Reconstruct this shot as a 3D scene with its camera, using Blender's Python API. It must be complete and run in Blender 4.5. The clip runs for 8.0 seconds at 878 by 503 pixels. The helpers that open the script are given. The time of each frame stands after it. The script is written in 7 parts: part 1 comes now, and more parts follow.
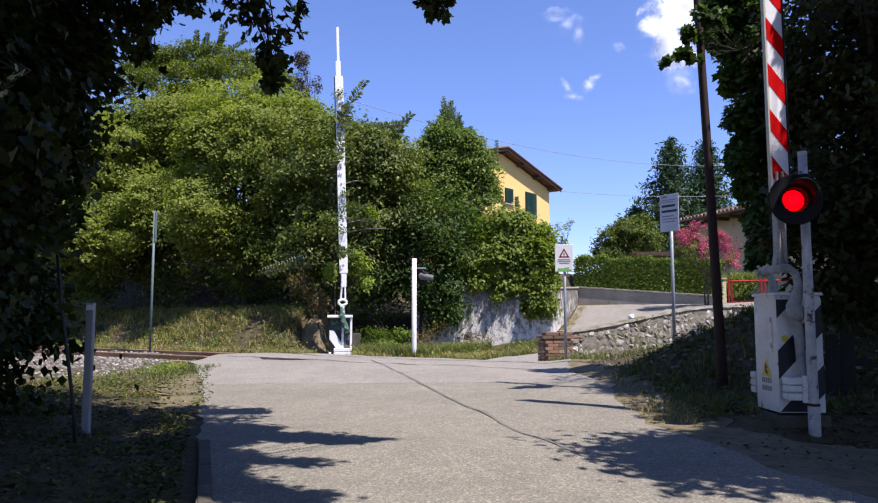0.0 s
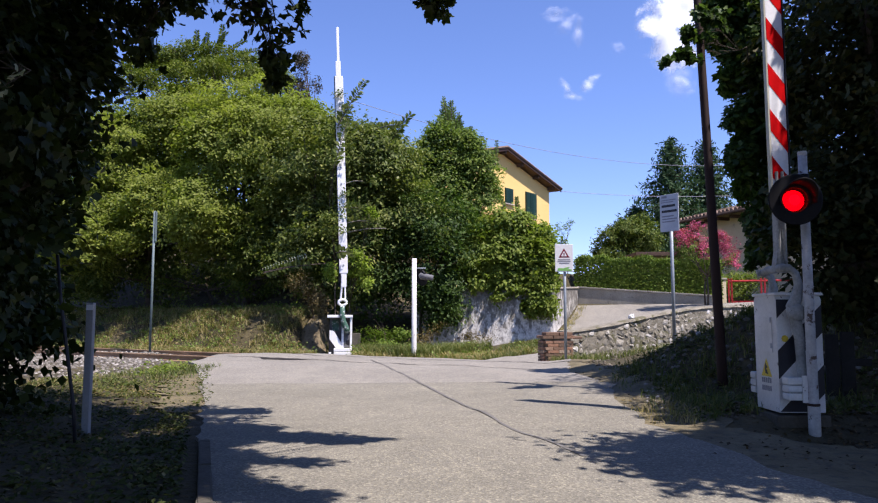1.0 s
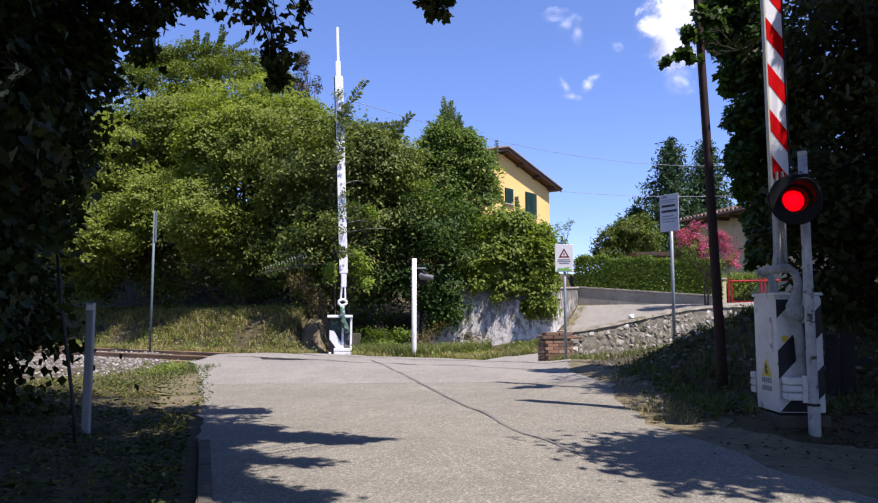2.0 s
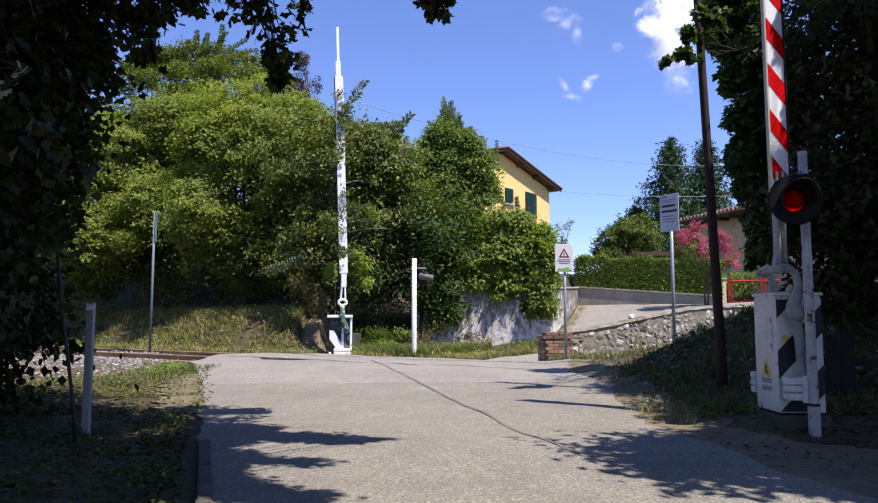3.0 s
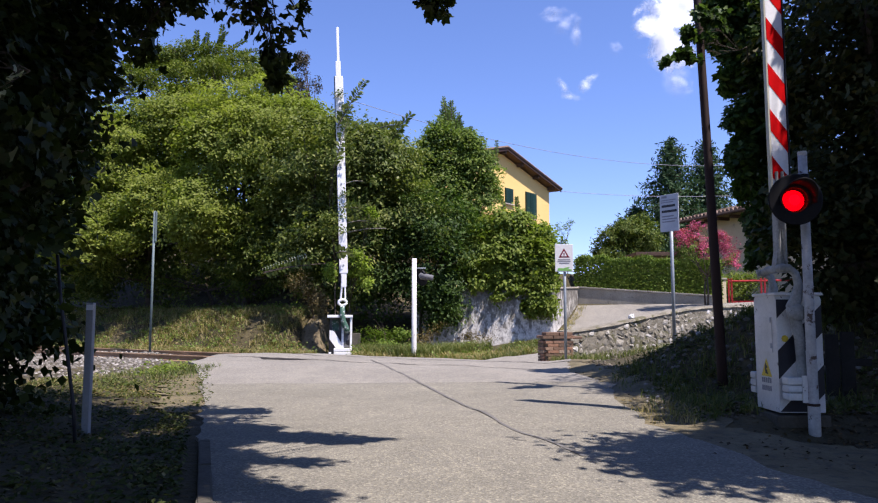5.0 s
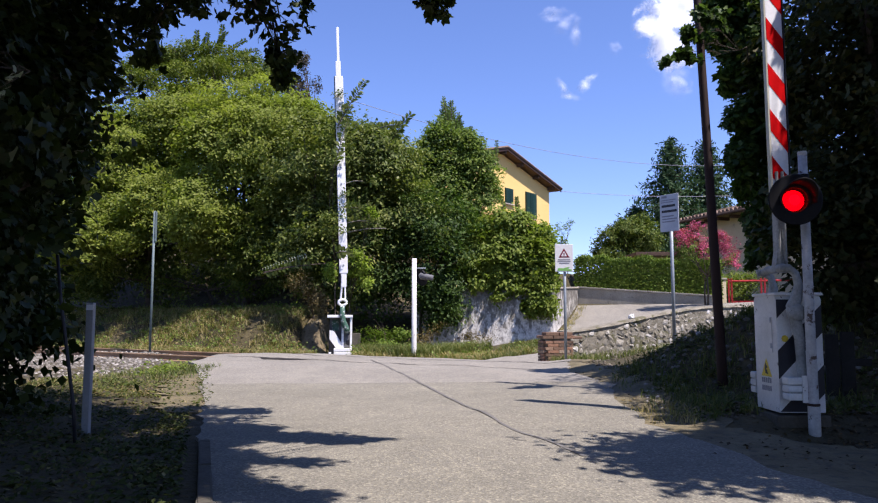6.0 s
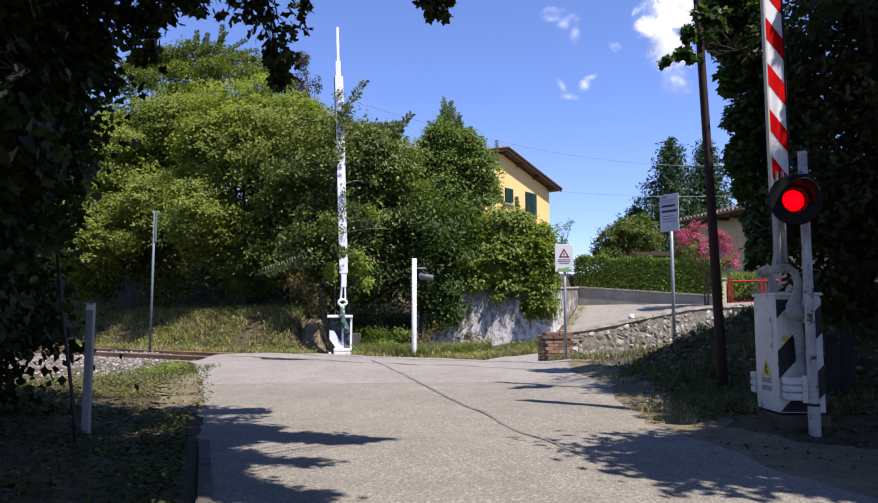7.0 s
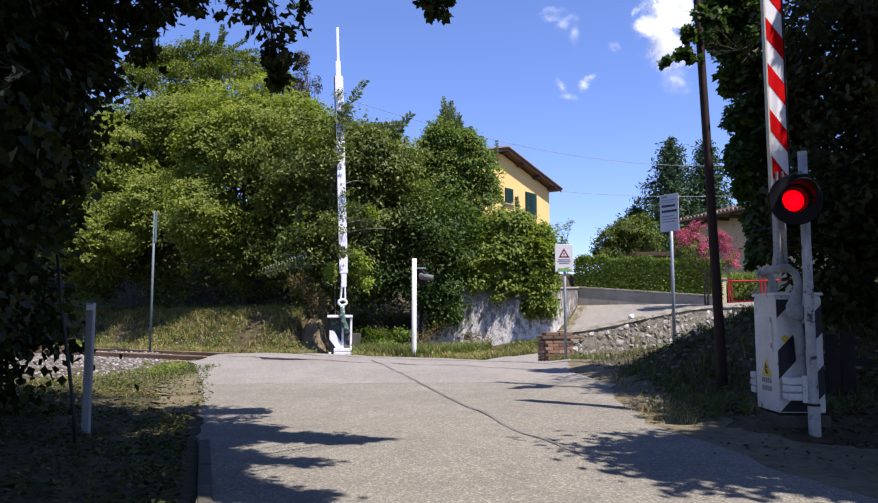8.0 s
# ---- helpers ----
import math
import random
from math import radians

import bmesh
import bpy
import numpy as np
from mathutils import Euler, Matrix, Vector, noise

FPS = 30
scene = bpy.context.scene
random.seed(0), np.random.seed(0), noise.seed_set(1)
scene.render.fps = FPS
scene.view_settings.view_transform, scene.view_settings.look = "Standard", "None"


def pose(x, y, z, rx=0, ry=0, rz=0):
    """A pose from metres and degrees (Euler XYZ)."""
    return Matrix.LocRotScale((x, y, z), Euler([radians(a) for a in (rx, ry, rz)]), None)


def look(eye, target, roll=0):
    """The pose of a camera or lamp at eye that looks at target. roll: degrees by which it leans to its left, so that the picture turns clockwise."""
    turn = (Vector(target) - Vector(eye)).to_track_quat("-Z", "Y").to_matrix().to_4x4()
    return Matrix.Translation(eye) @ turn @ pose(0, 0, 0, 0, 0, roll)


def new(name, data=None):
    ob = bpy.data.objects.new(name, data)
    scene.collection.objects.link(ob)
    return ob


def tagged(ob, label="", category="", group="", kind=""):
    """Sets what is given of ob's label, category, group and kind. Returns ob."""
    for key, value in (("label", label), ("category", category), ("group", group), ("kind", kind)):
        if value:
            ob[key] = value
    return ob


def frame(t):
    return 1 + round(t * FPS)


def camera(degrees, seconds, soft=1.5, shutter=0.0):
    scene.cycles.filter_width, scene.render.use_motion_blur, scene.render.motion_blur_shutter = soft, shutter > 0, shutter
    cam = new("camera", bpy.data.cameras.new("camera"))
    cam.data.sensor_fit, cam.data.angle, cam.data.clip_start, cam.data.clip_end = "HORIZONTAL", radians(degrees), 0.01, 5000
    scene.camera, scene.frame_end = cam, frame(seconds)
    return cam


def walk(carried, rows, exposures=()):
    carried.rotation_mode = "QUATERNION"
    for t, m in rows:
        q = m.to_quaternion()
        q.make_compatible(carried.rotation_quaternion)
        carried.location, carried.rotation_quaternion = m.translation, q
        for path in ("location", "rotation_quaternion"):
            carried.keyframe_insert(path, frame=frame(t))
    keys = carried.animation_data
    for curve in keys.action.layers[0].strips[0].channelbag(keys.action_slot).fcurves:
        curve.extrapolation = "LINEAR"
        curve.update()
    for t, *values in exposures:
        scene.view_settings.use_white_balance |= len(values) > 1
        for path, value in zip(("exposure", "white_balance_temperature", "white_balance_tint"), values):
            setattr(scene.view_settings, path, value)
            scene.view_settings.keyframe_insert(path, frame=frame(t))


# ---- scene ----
cam = camera(62.97, 8.0, soft=1.2)
STAND = pose(0, 0, 1.1, 95.18, 0, 0)
walk(cam, [(0.0, STAND), (8.0, STAND)], exposures=[(0.0, 0.79, 5750, 23), (8.0, 0.79, 5750, 23)])

# ---- light ----
SUN = Vector((0.376, -0.282, 0.883)).normalized()
world = bpy.data.worlds.new("sky")
scene.world = world
world.use_nodes = True
wn = world.node_tree.nodes
sky = wn.new("ShaderNodeTexSky")
sky.sky_type = "NISHITA"
sky.sun_disc = False
sky.sun_elevation = math.asin(SUN.z)
sky.sun_rotation = math.atan2(SUN.x, SUN.y)
sky.altitude = 900
sky.air_density = 1.0
sky.dust_density = 0.25
sky.ozone_density = 5.4
tint = wn.new("ShaderNodeMix")
tint.data_type, tint.blend_type = "RGBA", "MULTIPLY"
tint.inputs[0].default_value = 1.0
tint.inputs[7].default_value = (1.06, 0.97, 1.02, 1)
world.node_tree.links.new(sky.outputs[0], tint.inputs[6])
world.node_tree.links.new(tint.outputs[2], wn["Background"].inputs[0])
wn["Background"].inputs[1].default_value = 0.11
sun_data = bpy.data.lights.new("sun", "SUN")
sun_data.energy = 5.0
sun_data.angle = radians(0.53)
sun_data.color = (1.0, 0.905, 0.725)
sun = new("sun", sun_data)
sun.matrix_world = look(SUN * 60, (0, 0, 0))


# ---- materials ----
def nodes(name):
    m = bpy.data.materials.new(name)
    m.use_nodes = True
    nt = m.node_tree
    return m, nt, nt.nodes["Principled BSDF"]


def link(nt, a, b):
    nt.links.new(a, b)


def noise_tex(nt, scale, detail=6, rough=0.6, coord=None, dist=0.0):
    n = nt.nodes.new("ShaderNodeTexNoise")
    n.inputs["Scale"].default_value = scale
    n.inputs["Detail"].default_value = detail
    n.inputs["Roughness"].default_value = rough
    n.inputs["Distortion"].default_value = dist
    if coord is None:
        g = nt.nodes.new("ShaderNodeNewGeometry")
        coord = g.outputs["Position"]
    link(nt, coord, n.inputs["Vector"])
    return n.outputs["Fac"]


def ramp(nt, fac, stops):
    r = nt.nodes.new("ShaderNodeValToRGB")
    el = r.color_ramp.elements
    while len(el) < len(stops):
        el.new(0.5)
    for e, (p, c) in zip(el, stops):
        e.position = p
        e.color = (*c, 1) if len(c) == 3 else c
    link(nt, fac, r.inputs[0])
    return r.outputs[0]


def blend(nt, fac, a, b, mode="MIX"):
    m = nt.nodes.new("ShaderNodeMix")
    m.data_type, m.blend_type = "RGBA", mode
    for sock, v in ((m.inputs[0], fac), (m.inputs[6], a), (m.inputs[7], b)):
        if isinstance(v, bpy.types.NodeSocket):
            link(nt, v, sock)
        elif isinstance(v, (int, float)):
            sock.default_value = v
        else:
            sock.default_value = (*v, 1)
    return m.outputs[2]


def bump(nt, bsdf, height, strength, distance=0.01):
    b = nt.nodes.new("ShaderNodeBump")
    b.inputs["Strength"].default_value = strength
    b.inputs["Distance"].default_value = distance
    link(nt, height, b.inputs["Height"])
    link(nt, b.outputs[0], bsdf.inputs["Normal"])


def surface(name, a, b, big=0.8, fine=30, rough=0.8, rel=0.3, dist=0.01, metal=0.0, wear=None, wear_at=0.62, wear_scale=6, spec=0.35, grain=0.26):
    """Two tones at a large scale, grain at a fine one, and worn or dirty spots of a third tone."""
    m, nt, p = nodes(name)
    n1 = noise_tex(nt, big, 5)
    n2 = noise_tex(nt, fine, 4)
    c = ramp(nt, n1, [(0.3, a), (0.7, b)])
    lo, hi = 1 - grain, 1 + grain
    c = blend(nt, 1.0, c, ramp(nt, n2, [(0.25, (lo, lo, lo)), (0.75, (hi, hi, hi))]), "MULTIPLY")
    if wear:
        w = ramp(nt, noise_tex(nt, wear_scale, 7, 0.7), [(wear_at, (0, 0, 0)), (wear_at + 0.05, (1, 1, 1))])
        c = blend(nt, w, c, wear)
    link(nt, c, p.inputs["Base Color"])
    p.inputs["Roughness"].default_value = rough
    p.inputs["Metallic"].default_value = metal
    p.inputs["Specular IOR Level"].default_value = spec
    if rel:
        bump(nt, p, n2, rel, dist)
    return m


def pieces(name, stops, fine=40, rough=0.9, rel=0.5, per_island=False):
    """For many alike pieces: the tone differs from piece to piece."""
    m, nt, p = nodes(name)
    if per_island:
        g = nt.nodes.new("ShaderNodeNewGeometry")
        r = g.outputs["Random Per Island"]
    else:
        g = nt.nodes.new("ShaderNodeObjectInfo")
        r = g.outputs["Random"]
    c = ramp(nt, r, stops)
    n2 = noise_tex(nt, fine, 5)
    c = blend(nt, 1.0, c, ramp(nt, n2, [(0.25, (0.6, 0.6, 0.6)), (0.75, (1.3, 1.3, 1.3))]), "MULTIPLY")
    link(nt, c, p.inputs["Base Color"])
    p.inputs["Roughness"].default_value = rough
    p.inputs["Specular IOR Level"].default_value = 0.25
    bump(nt, p, n2, rel, 0.01)
    return m


def leafy(name, dark, mid, light, glow=0.35, rough=0.55):
    """Leaf: gloss on the upper side and light that shines through."""
    m, nt, p = nodes(name)
    g = nt.nodes.new("ShaderNodeNewGeometry")
    c = ramp(nt, g.outputs["Random Per Island"], [(0.0, dark), (0.55, mid), (1.0, light)])
    big = noise_tex(nt, 0.7, 3)
    c = blend(nt, 1.0, c, ramp(nt, big, [(0.3, (0.75, 0.8, 0.75)), (0.7, (1.2, 1.15, 1.0))]), "MULTIPLY")
    link(nt, c, p.inputs["Base Color"])
    p.inputs["Roughness"].default_value = rough
    p.inputs["Specular IOR Level"].default_value = 0.18
    t = nt.nodes.new("ShaderNodeBsdfTranslucent")
    link(nt, blend(nt, 1.0, c, (1.1, 1.25, 0.5), "MULTIPLY"), t.inputs[0])
    mx = nt.nodes.new("ShaderNodeMixShader")
    mx.inputs[0].default_value = glow
    link(nt, p.outputs[0], mx.inputs[1])
    link(nt, t.outputs[0], mx.inputs[2])
    link(nt, mx.outputs[0], nt.nodes["Material Output"].inputs[0])
    return m


def plain(name, col, rough=0.5, metal=0.0):
    return surface(name, tuple(v * 0.9 for v in col), tuple(min(1, v * 1.08) for v in col), 3, 60, rough, 0.1, 0.003, metal)


def asphalt(name, a, b, tint):
    m, nt, p = nodes(name)
    big = noise_tex(nt, 0.45, 5)
    patch = noise_tex(nt, 3.0, 4)
    c = ramp(nt, big, [(0.3, a), (0.7, b)])
    c = blend(nt, 1.0, c, ramp(nt, patch, [(0.3, (0.9, 0.9, 0.91)), (0.7, (1.08, 1.075, 1.06))]), "MULTIPLY")
    v = nt.nodes.new("ShaderNodeTexVoronoi")
    v.inputs["Scale"].default_value = 72
    g = nt.nodes.new("ShaderNodeNewGeometry")
    link(nt, g.outputs["Position"], v.inputs["Vector"])
    sep = nt.nodes.new("ShaderNodeSeparateColor")
    link(nt, v.outputs["Color"], sep.inputs[0])
    chips = ramp(nt, sep.outputs[0], [(0.0, (0.66, 0.64, 0.63)), (0.45, (0.96, 0.95, 0.93)), (0.8, (1.12, 1.09, 1.05)), (1.0, tint)])
    c = blend(nt, 0.9, c, chips, "MULTIPLY")
    link(nt, c, p.inputs["Base Color"])
    p.inputs["Roughness"].default_value = 0.93
    p.inputs["Specular IOR Level"].default_value = 0.3
    bump(nt, p, v.outputs["Distance"], 0.45, 0.008)
    return m


ASPHALT = asphalt("asphalt", (0.170, 0.162, 0.132), (0.215, 0.204, 0.167), (1.7, 1.65, 1.5))
LANE = asphalt("lane_asphalt", (0.203, 0.192, 0.166), (0.252, 0.239, 0.207), (1.5, 1.45, 1.35))
CONCRETE = surface("concrete", (0.30, 0.272, 0.215), (0.42, 0.385, 0.31), 1.5, 30, 0.9, 0.5, wear=(0.14, 0.13, 0.11), wear_at=0.6, wear_scale=4)
DARKCONCRETE = surface("dirty_concrete", (0.06, 0.054, 0.04), (0.105, 0.094, 0.072), 2, 30, 0.95, 0.5, wear=(0.05, 0.045, 0.03), wear_at=0.58, wear_scale=5)
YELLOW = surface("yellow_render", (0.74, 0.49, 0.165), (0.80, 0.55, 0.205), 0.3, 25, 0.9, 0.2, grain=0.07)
CREAM = surface("cream_render", (0.55, 0.465, 0.29), (0.63, 0.54, 0.35), 0.3, 25, 0.9, 0.2, wear=(0.42, 0.36, 0.27), wear_at=0.62, wear_scale=1, grain=0.07)
WHITE = surface("chipped_white_paint", (0.54, 0.53, 0.49), (0.72, 0.71, 0.67), 2.4, 40, 0.5, 0.08, wear=(0.07, 0.05, 0.04), wear_at=0.615, wear_scale=10, grain=0.09)
FLAKING = surface("flaking_white_post", (0.33, 0.325, 0.31), (0.54, 0.53, 0.51), 5, 40, 0.6, 0.15, wear=(0.085, 0.055, 0.04), wear_at=0.56, wear_scale=7, grain=0.12)
ARMWHITE = surface("white_arm_paint", (0.82, 0.82, 0.81), (0.89, 0.89, 0.88), 1.0, 30, 0.4, 0.05, grain=0.07)
ARMRED = surface("red_reflective_paint", (0.55, 0.0015, 0.001), (0.66, 0.002, 0.0015), 2.0, 40, 0.75, 0.05, spec=0.05, grain=0.07)
BLACK = surface("black_paint", (0.012, 0.012, 0.016), (0.02, 0.02, 0.025), 2, 40, 0.5, 0.1, grain=0.07)
LAMPBLACK = surface("worn_black_enamel", (0.008, 0.008, 0.01), (0.014, 0.014, 0.016), 3, 40, 0.6, 0.1, wear=(0.04, 0.045, 0.04), wear_at=0.65, wear_scale=11, spec=0.12, grain=0.07)
LAMPGREY = surface("dull_grey_lamp_paint", (0.09, 0.09, 0.095), (0.14, 0.14, 0.145), 3, 40, 0.7, 0.1, grain=0.08)
RUST = surface("rusty_rail_steel", (0.25, 0.155, 0.08), (0.34, 0.225, 0.13), 3, 50, 0.8, 0.4)
DARKRUST = surface("grimy_groove", (0.012, 0.010, 0.009), (0.03, 0.024, 0.02), 3, 40, 0.9, 0.2)
# rust brown, darkened further in place of tree shade on the pole
RUSTPOLE = surface("rust_brown_darkened_for_shade", (0.02, 0.009, 0.006), (0.034, 0.015, 0.010), 2, 40, 0.75, 0.3, grain=0.07)
GALV = surface("galvanised_steel", (0.20, 0.23, 0.25), (0.30, 0.33, 0.35), 4, 50, 0.5, 0.1, metal=0.3, grain=0.07)
GREYWHITE = surface("faded_white_post", (0.34, 0.35, 0.36), (0.47, 0.48, 0.49), 2, 40, 0.6, 0.2, wear=(0.2, 0.19, 0.17), wear_at=0.66, wear_scale=12, grain=0.07)
CASTGREY = surface("grimy_grey_casting", (0.22, 0.225, 0.21), (0.36, 0.365, 0.35), 4, 40, 0.7, 0.3, wear=(0.10, 0.09, 0.07), wear_at=0.63, wear_scale=9)
RAILCREAM = surface("cream_edge_rail", (0.42, 0.41, 0.31), (0.55, 0.53, 0.42), 3, 40, 0.5, 0.1, grain=0.07)
TEALPOST = surface("dull_teal_post", (0.10, 0.14, 0.14), (0.16, 0.20, 0.20), 3, 40, 0.6, 0.2, grain=0.1)
GREYPOST = surface("weathered_grey_post", (0.21, 0.215, 0.22), (0.29, 0.295, 0.30), 2, 40, 0.7, 0.2, wear=(0.12, 0.11, 0.10), wear_at=0.64, wear_scale=12, grain=0.1)
GREENCAST = surface("green_flaking_paint", (0.035, 0.09, 0.06), (0.06, 0.13, 0.09), 3, 40, 0.5, 0.2, wear=(0.6, 0.6, 0.58), wear_at=0.56, wear_scale=9)
SIGNWHITE = surface("sign_white", (0.66, 0.66, 0.66), (0.74, 0.74, 0.74), 2, 30, 0.4, 0.0, grain=0.07)
SIGNGREY = surface("sign_weathered", (0.45, 0.47, 0.50), (0.55, 0.57, 0.60), 2, 30, 0.5, 0.0, grain=0.07)
SIGNRED = plain("sign_dark_red", (0.16, 0.015, 0.03), 0.4)
SIGNGREEN = plain("sign_green", (0.20, 0.42, 0.12), 0.4)
INK = plain("ink", (0.03, 0.03, 0.035), 0.5)
INKGREY = plain("faded_ink", (0.24, 0.24, 0.27), 0.5)
STICKER = plain("yellow_sticker", (0.62, 0.46, 0.03), 0.4)
REDMETAL = plain("red_gate_paint", (0.42, 0.03, 0.03), 0.45)
SHUTTER = plain("green_shutter", (0.007, 0.036, 0.027), 0.6)
BEAM = surface("dark_roof_timber", (0.065, 0.04, 0.028), (0.105, 0.065, 0.046), 2, 30, 0.8, 0.3)
SOFFIT = surface("soffit_boards", (0.17, 0.10, 0.06), (0.25, 0.155, 0.095), 2, 30, 0.8, 0.3)
TILE = pieces("roof_tile", [(0, (0.15, 0.10, 0.075)), (0.5, (0.21, 0.145, 0.105)), (1, (0.27, 0.20, 0.15))], 20, per_island=True)
BARK = surface("bark", (0.06, 0.045, 0.034), (0.10, 0.078, 0.06), 4, 30, 0.95, 1.0, 0.03)
BLEACHED = surface("bleached_wood", (0.22, 0.19, 0.14), (0.36, 0.32, 0.25), 4, 30, 0.9, 0.4)
OLDWOOD = surface("grey_old_wood", (0.016, 0.015, 0.013), (0.028, 0.026, 0.023), 5, 30, 0.9, 0.6)
STONE = pieces("field_stone", [(0, (0.15, 0.135, 0.095)), (0.35, (0.24, 0.215, 0.165)), (0.7, (0.32, 0.292, 0.235)), (0.9, (0.42, 0.39, 0.33)), (1, (0.64, 0.61, 0.55))], 9)
WALLMORTAR = surface("crumbling_mortar", (0.13, 0.115, 0.082), (0.30, 0.272, 0.21), 4, 30, 0.95, 0.9, 0.02, wear=(0.115, 0.108, 0.055), wear_at=0.53, wear_scale=3.5)
BRICK = pieces("red_brick", [(0, (0.15, 0.10, 0.07)), (0.5, (0.25, 0.15, 0.098)), (0.8, (0.33, 0.18, 0.11)), (1, (0.36, 0.28, 0.2))], 22)
MORTAR = surface("mortar", (0.15, 0.135, 0.11), (0.24, 0.215, 0.18), 3, 40, 0.95, 0.6, wear=(0.13, 0.12, 0.09), wear_at=0.58, wear_scale=5)
BALLAST = pieces("ballast_stone", [(0, (0.07, 0.062, 0.05)), (0.5, (0.15, 0.135, 0.112)), (0.9, (0.24, 0.22, 0.19)), (1, (0.40, 0.37, 0.33))], 30, per_island=True)
RUBBLE = pieces("rubble_stone", [(0, (0.07, 0.058, 0.038)), (0.75, (0.125, 0.105, 0.075)), (0.96, (0.20, 0.17, 0.13)), (1, (0.36, 0.32, 0.26))], 30, per_island=True)
GRASS = leafy("grass_blade", (0.065, 0.09, 0.022), (0.115, 0.145, 0.04), (0.23, 0.205, 0.09), 0.3)
DRYGRASS = leafy("dry_grass", (0.17, 0.155, 0.06), (0.33, 0.265, 0.13), (0.46, 0.38, 0.21), 0.35)
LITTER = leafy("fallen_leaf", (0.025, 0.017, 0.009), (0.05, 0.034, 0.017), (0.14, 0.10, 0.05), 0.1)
LITTER_VINE = leafy("dried_vine", (0.09, 0.07, 0.03), (0.16, 0.12, 0.055), (0.24, 0.20, 0.09), 0.2)
LEAF_ROBINIA = leafy("robinia_leaf", (0.18, 0.218, 0.042), (0.235, 0.275, 0.054), (0.29, 0.32, 0.076), 0.5)
LEAF_THICKET = leafy("thicket_leaf", (0.075, 0.105, 0.022), (0.135, 0.17, 0.04), (0.27, 0.29, 0.10), 0.35, 0.5)
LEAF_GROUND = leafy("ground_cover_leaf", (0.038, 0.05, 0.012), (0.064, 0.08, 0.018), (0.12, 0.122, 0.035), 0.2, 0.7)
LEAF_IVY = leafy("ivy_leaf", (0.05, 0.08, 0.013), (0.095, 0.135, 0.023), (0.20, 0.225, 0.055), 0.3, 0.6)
LEAF_TREE = leafy("deciduous_leaf", (0.11, 0.165, 0.035), (0.165, 0.225, 0.055), (0.24, 0.295, 0.085), 0.45)
LEAF_SHRUB = leafy("shrub_leaf", (0.12, 0.17, 0.025), (0.175, 0.23, 0.038), (0.25, 0.29, 0.066), 0.42)
LEAF_BRIGHT = leafy("sunlit_shoot_leaf", (0.16, 0.24, 0.03), (0.23, 0.31, 0.045), (0.31, 0.37, 0.07), 0.45)
LEAF_PALE = leafy("pale_leaf", (0.26, 0.28, 0.22), (0.36, 0.38, 0.32), (0.5, 0.5, 0.45), 0.3)
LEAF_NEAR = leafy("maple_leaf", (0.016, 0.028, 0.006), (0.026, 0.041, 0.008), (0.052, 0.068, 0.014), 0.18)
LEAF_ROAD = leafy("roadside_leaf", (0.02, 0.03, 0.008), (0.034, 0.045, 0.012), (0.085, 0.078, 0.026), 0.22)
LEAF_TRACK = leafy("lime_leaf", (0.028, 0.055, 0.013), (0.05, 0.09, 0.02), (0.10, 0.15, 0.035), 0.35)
LEAF_HEDGE = leafy("hedge_leaf", (0.07, 0.12, 0.016), (0.115, 0.175, 0.024), (0.19, 0.245, 0.042), 0.3)
LEAF_FEATHER = leafy("feathery_robinia_leaf", (0.07, 0.10, 0.012), (0.115, 0.15, 0.018), (0.18, 0.205, 0.03), 0.35)
LEAF_CEDAR = leafy("cedar_needle", (0.022, 0.052, 0.022), (0.04, 0.08, 0.032), (0.075, 0.125, 0.055), 0.15)
LEAF_PLUM = leafy("purple_leaf", (0.05, 0.045, 0.04), (0.08, 0.065, 0.06), (0.11, 0.10, 0.08), 0.3)
PETAL = leafy("pink_blossom", (0.38, 0.06, 0.15), (0.55, 0.095, 0.235), (0.66, 0.21, 0.34), 0.25)


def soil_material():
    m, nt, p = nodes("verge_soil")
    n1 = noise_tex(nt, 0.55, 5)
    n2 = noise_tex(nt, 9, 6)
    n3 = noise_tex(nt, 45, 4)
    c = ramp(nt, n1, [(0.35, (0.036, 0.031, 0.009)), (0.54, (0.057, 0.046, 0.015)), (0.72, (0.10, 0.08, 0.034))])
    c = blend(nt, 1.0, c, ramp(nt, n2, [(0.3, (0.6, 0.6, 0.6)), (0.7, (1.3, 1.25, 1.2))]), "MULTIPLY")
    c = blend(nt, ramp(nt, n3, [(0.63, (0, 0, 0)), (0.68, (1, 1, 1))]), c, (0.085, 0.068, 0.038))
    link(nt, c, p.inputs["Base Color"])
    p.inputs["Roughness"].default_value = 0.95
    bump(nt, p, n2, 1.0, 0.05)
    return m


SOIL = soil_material()


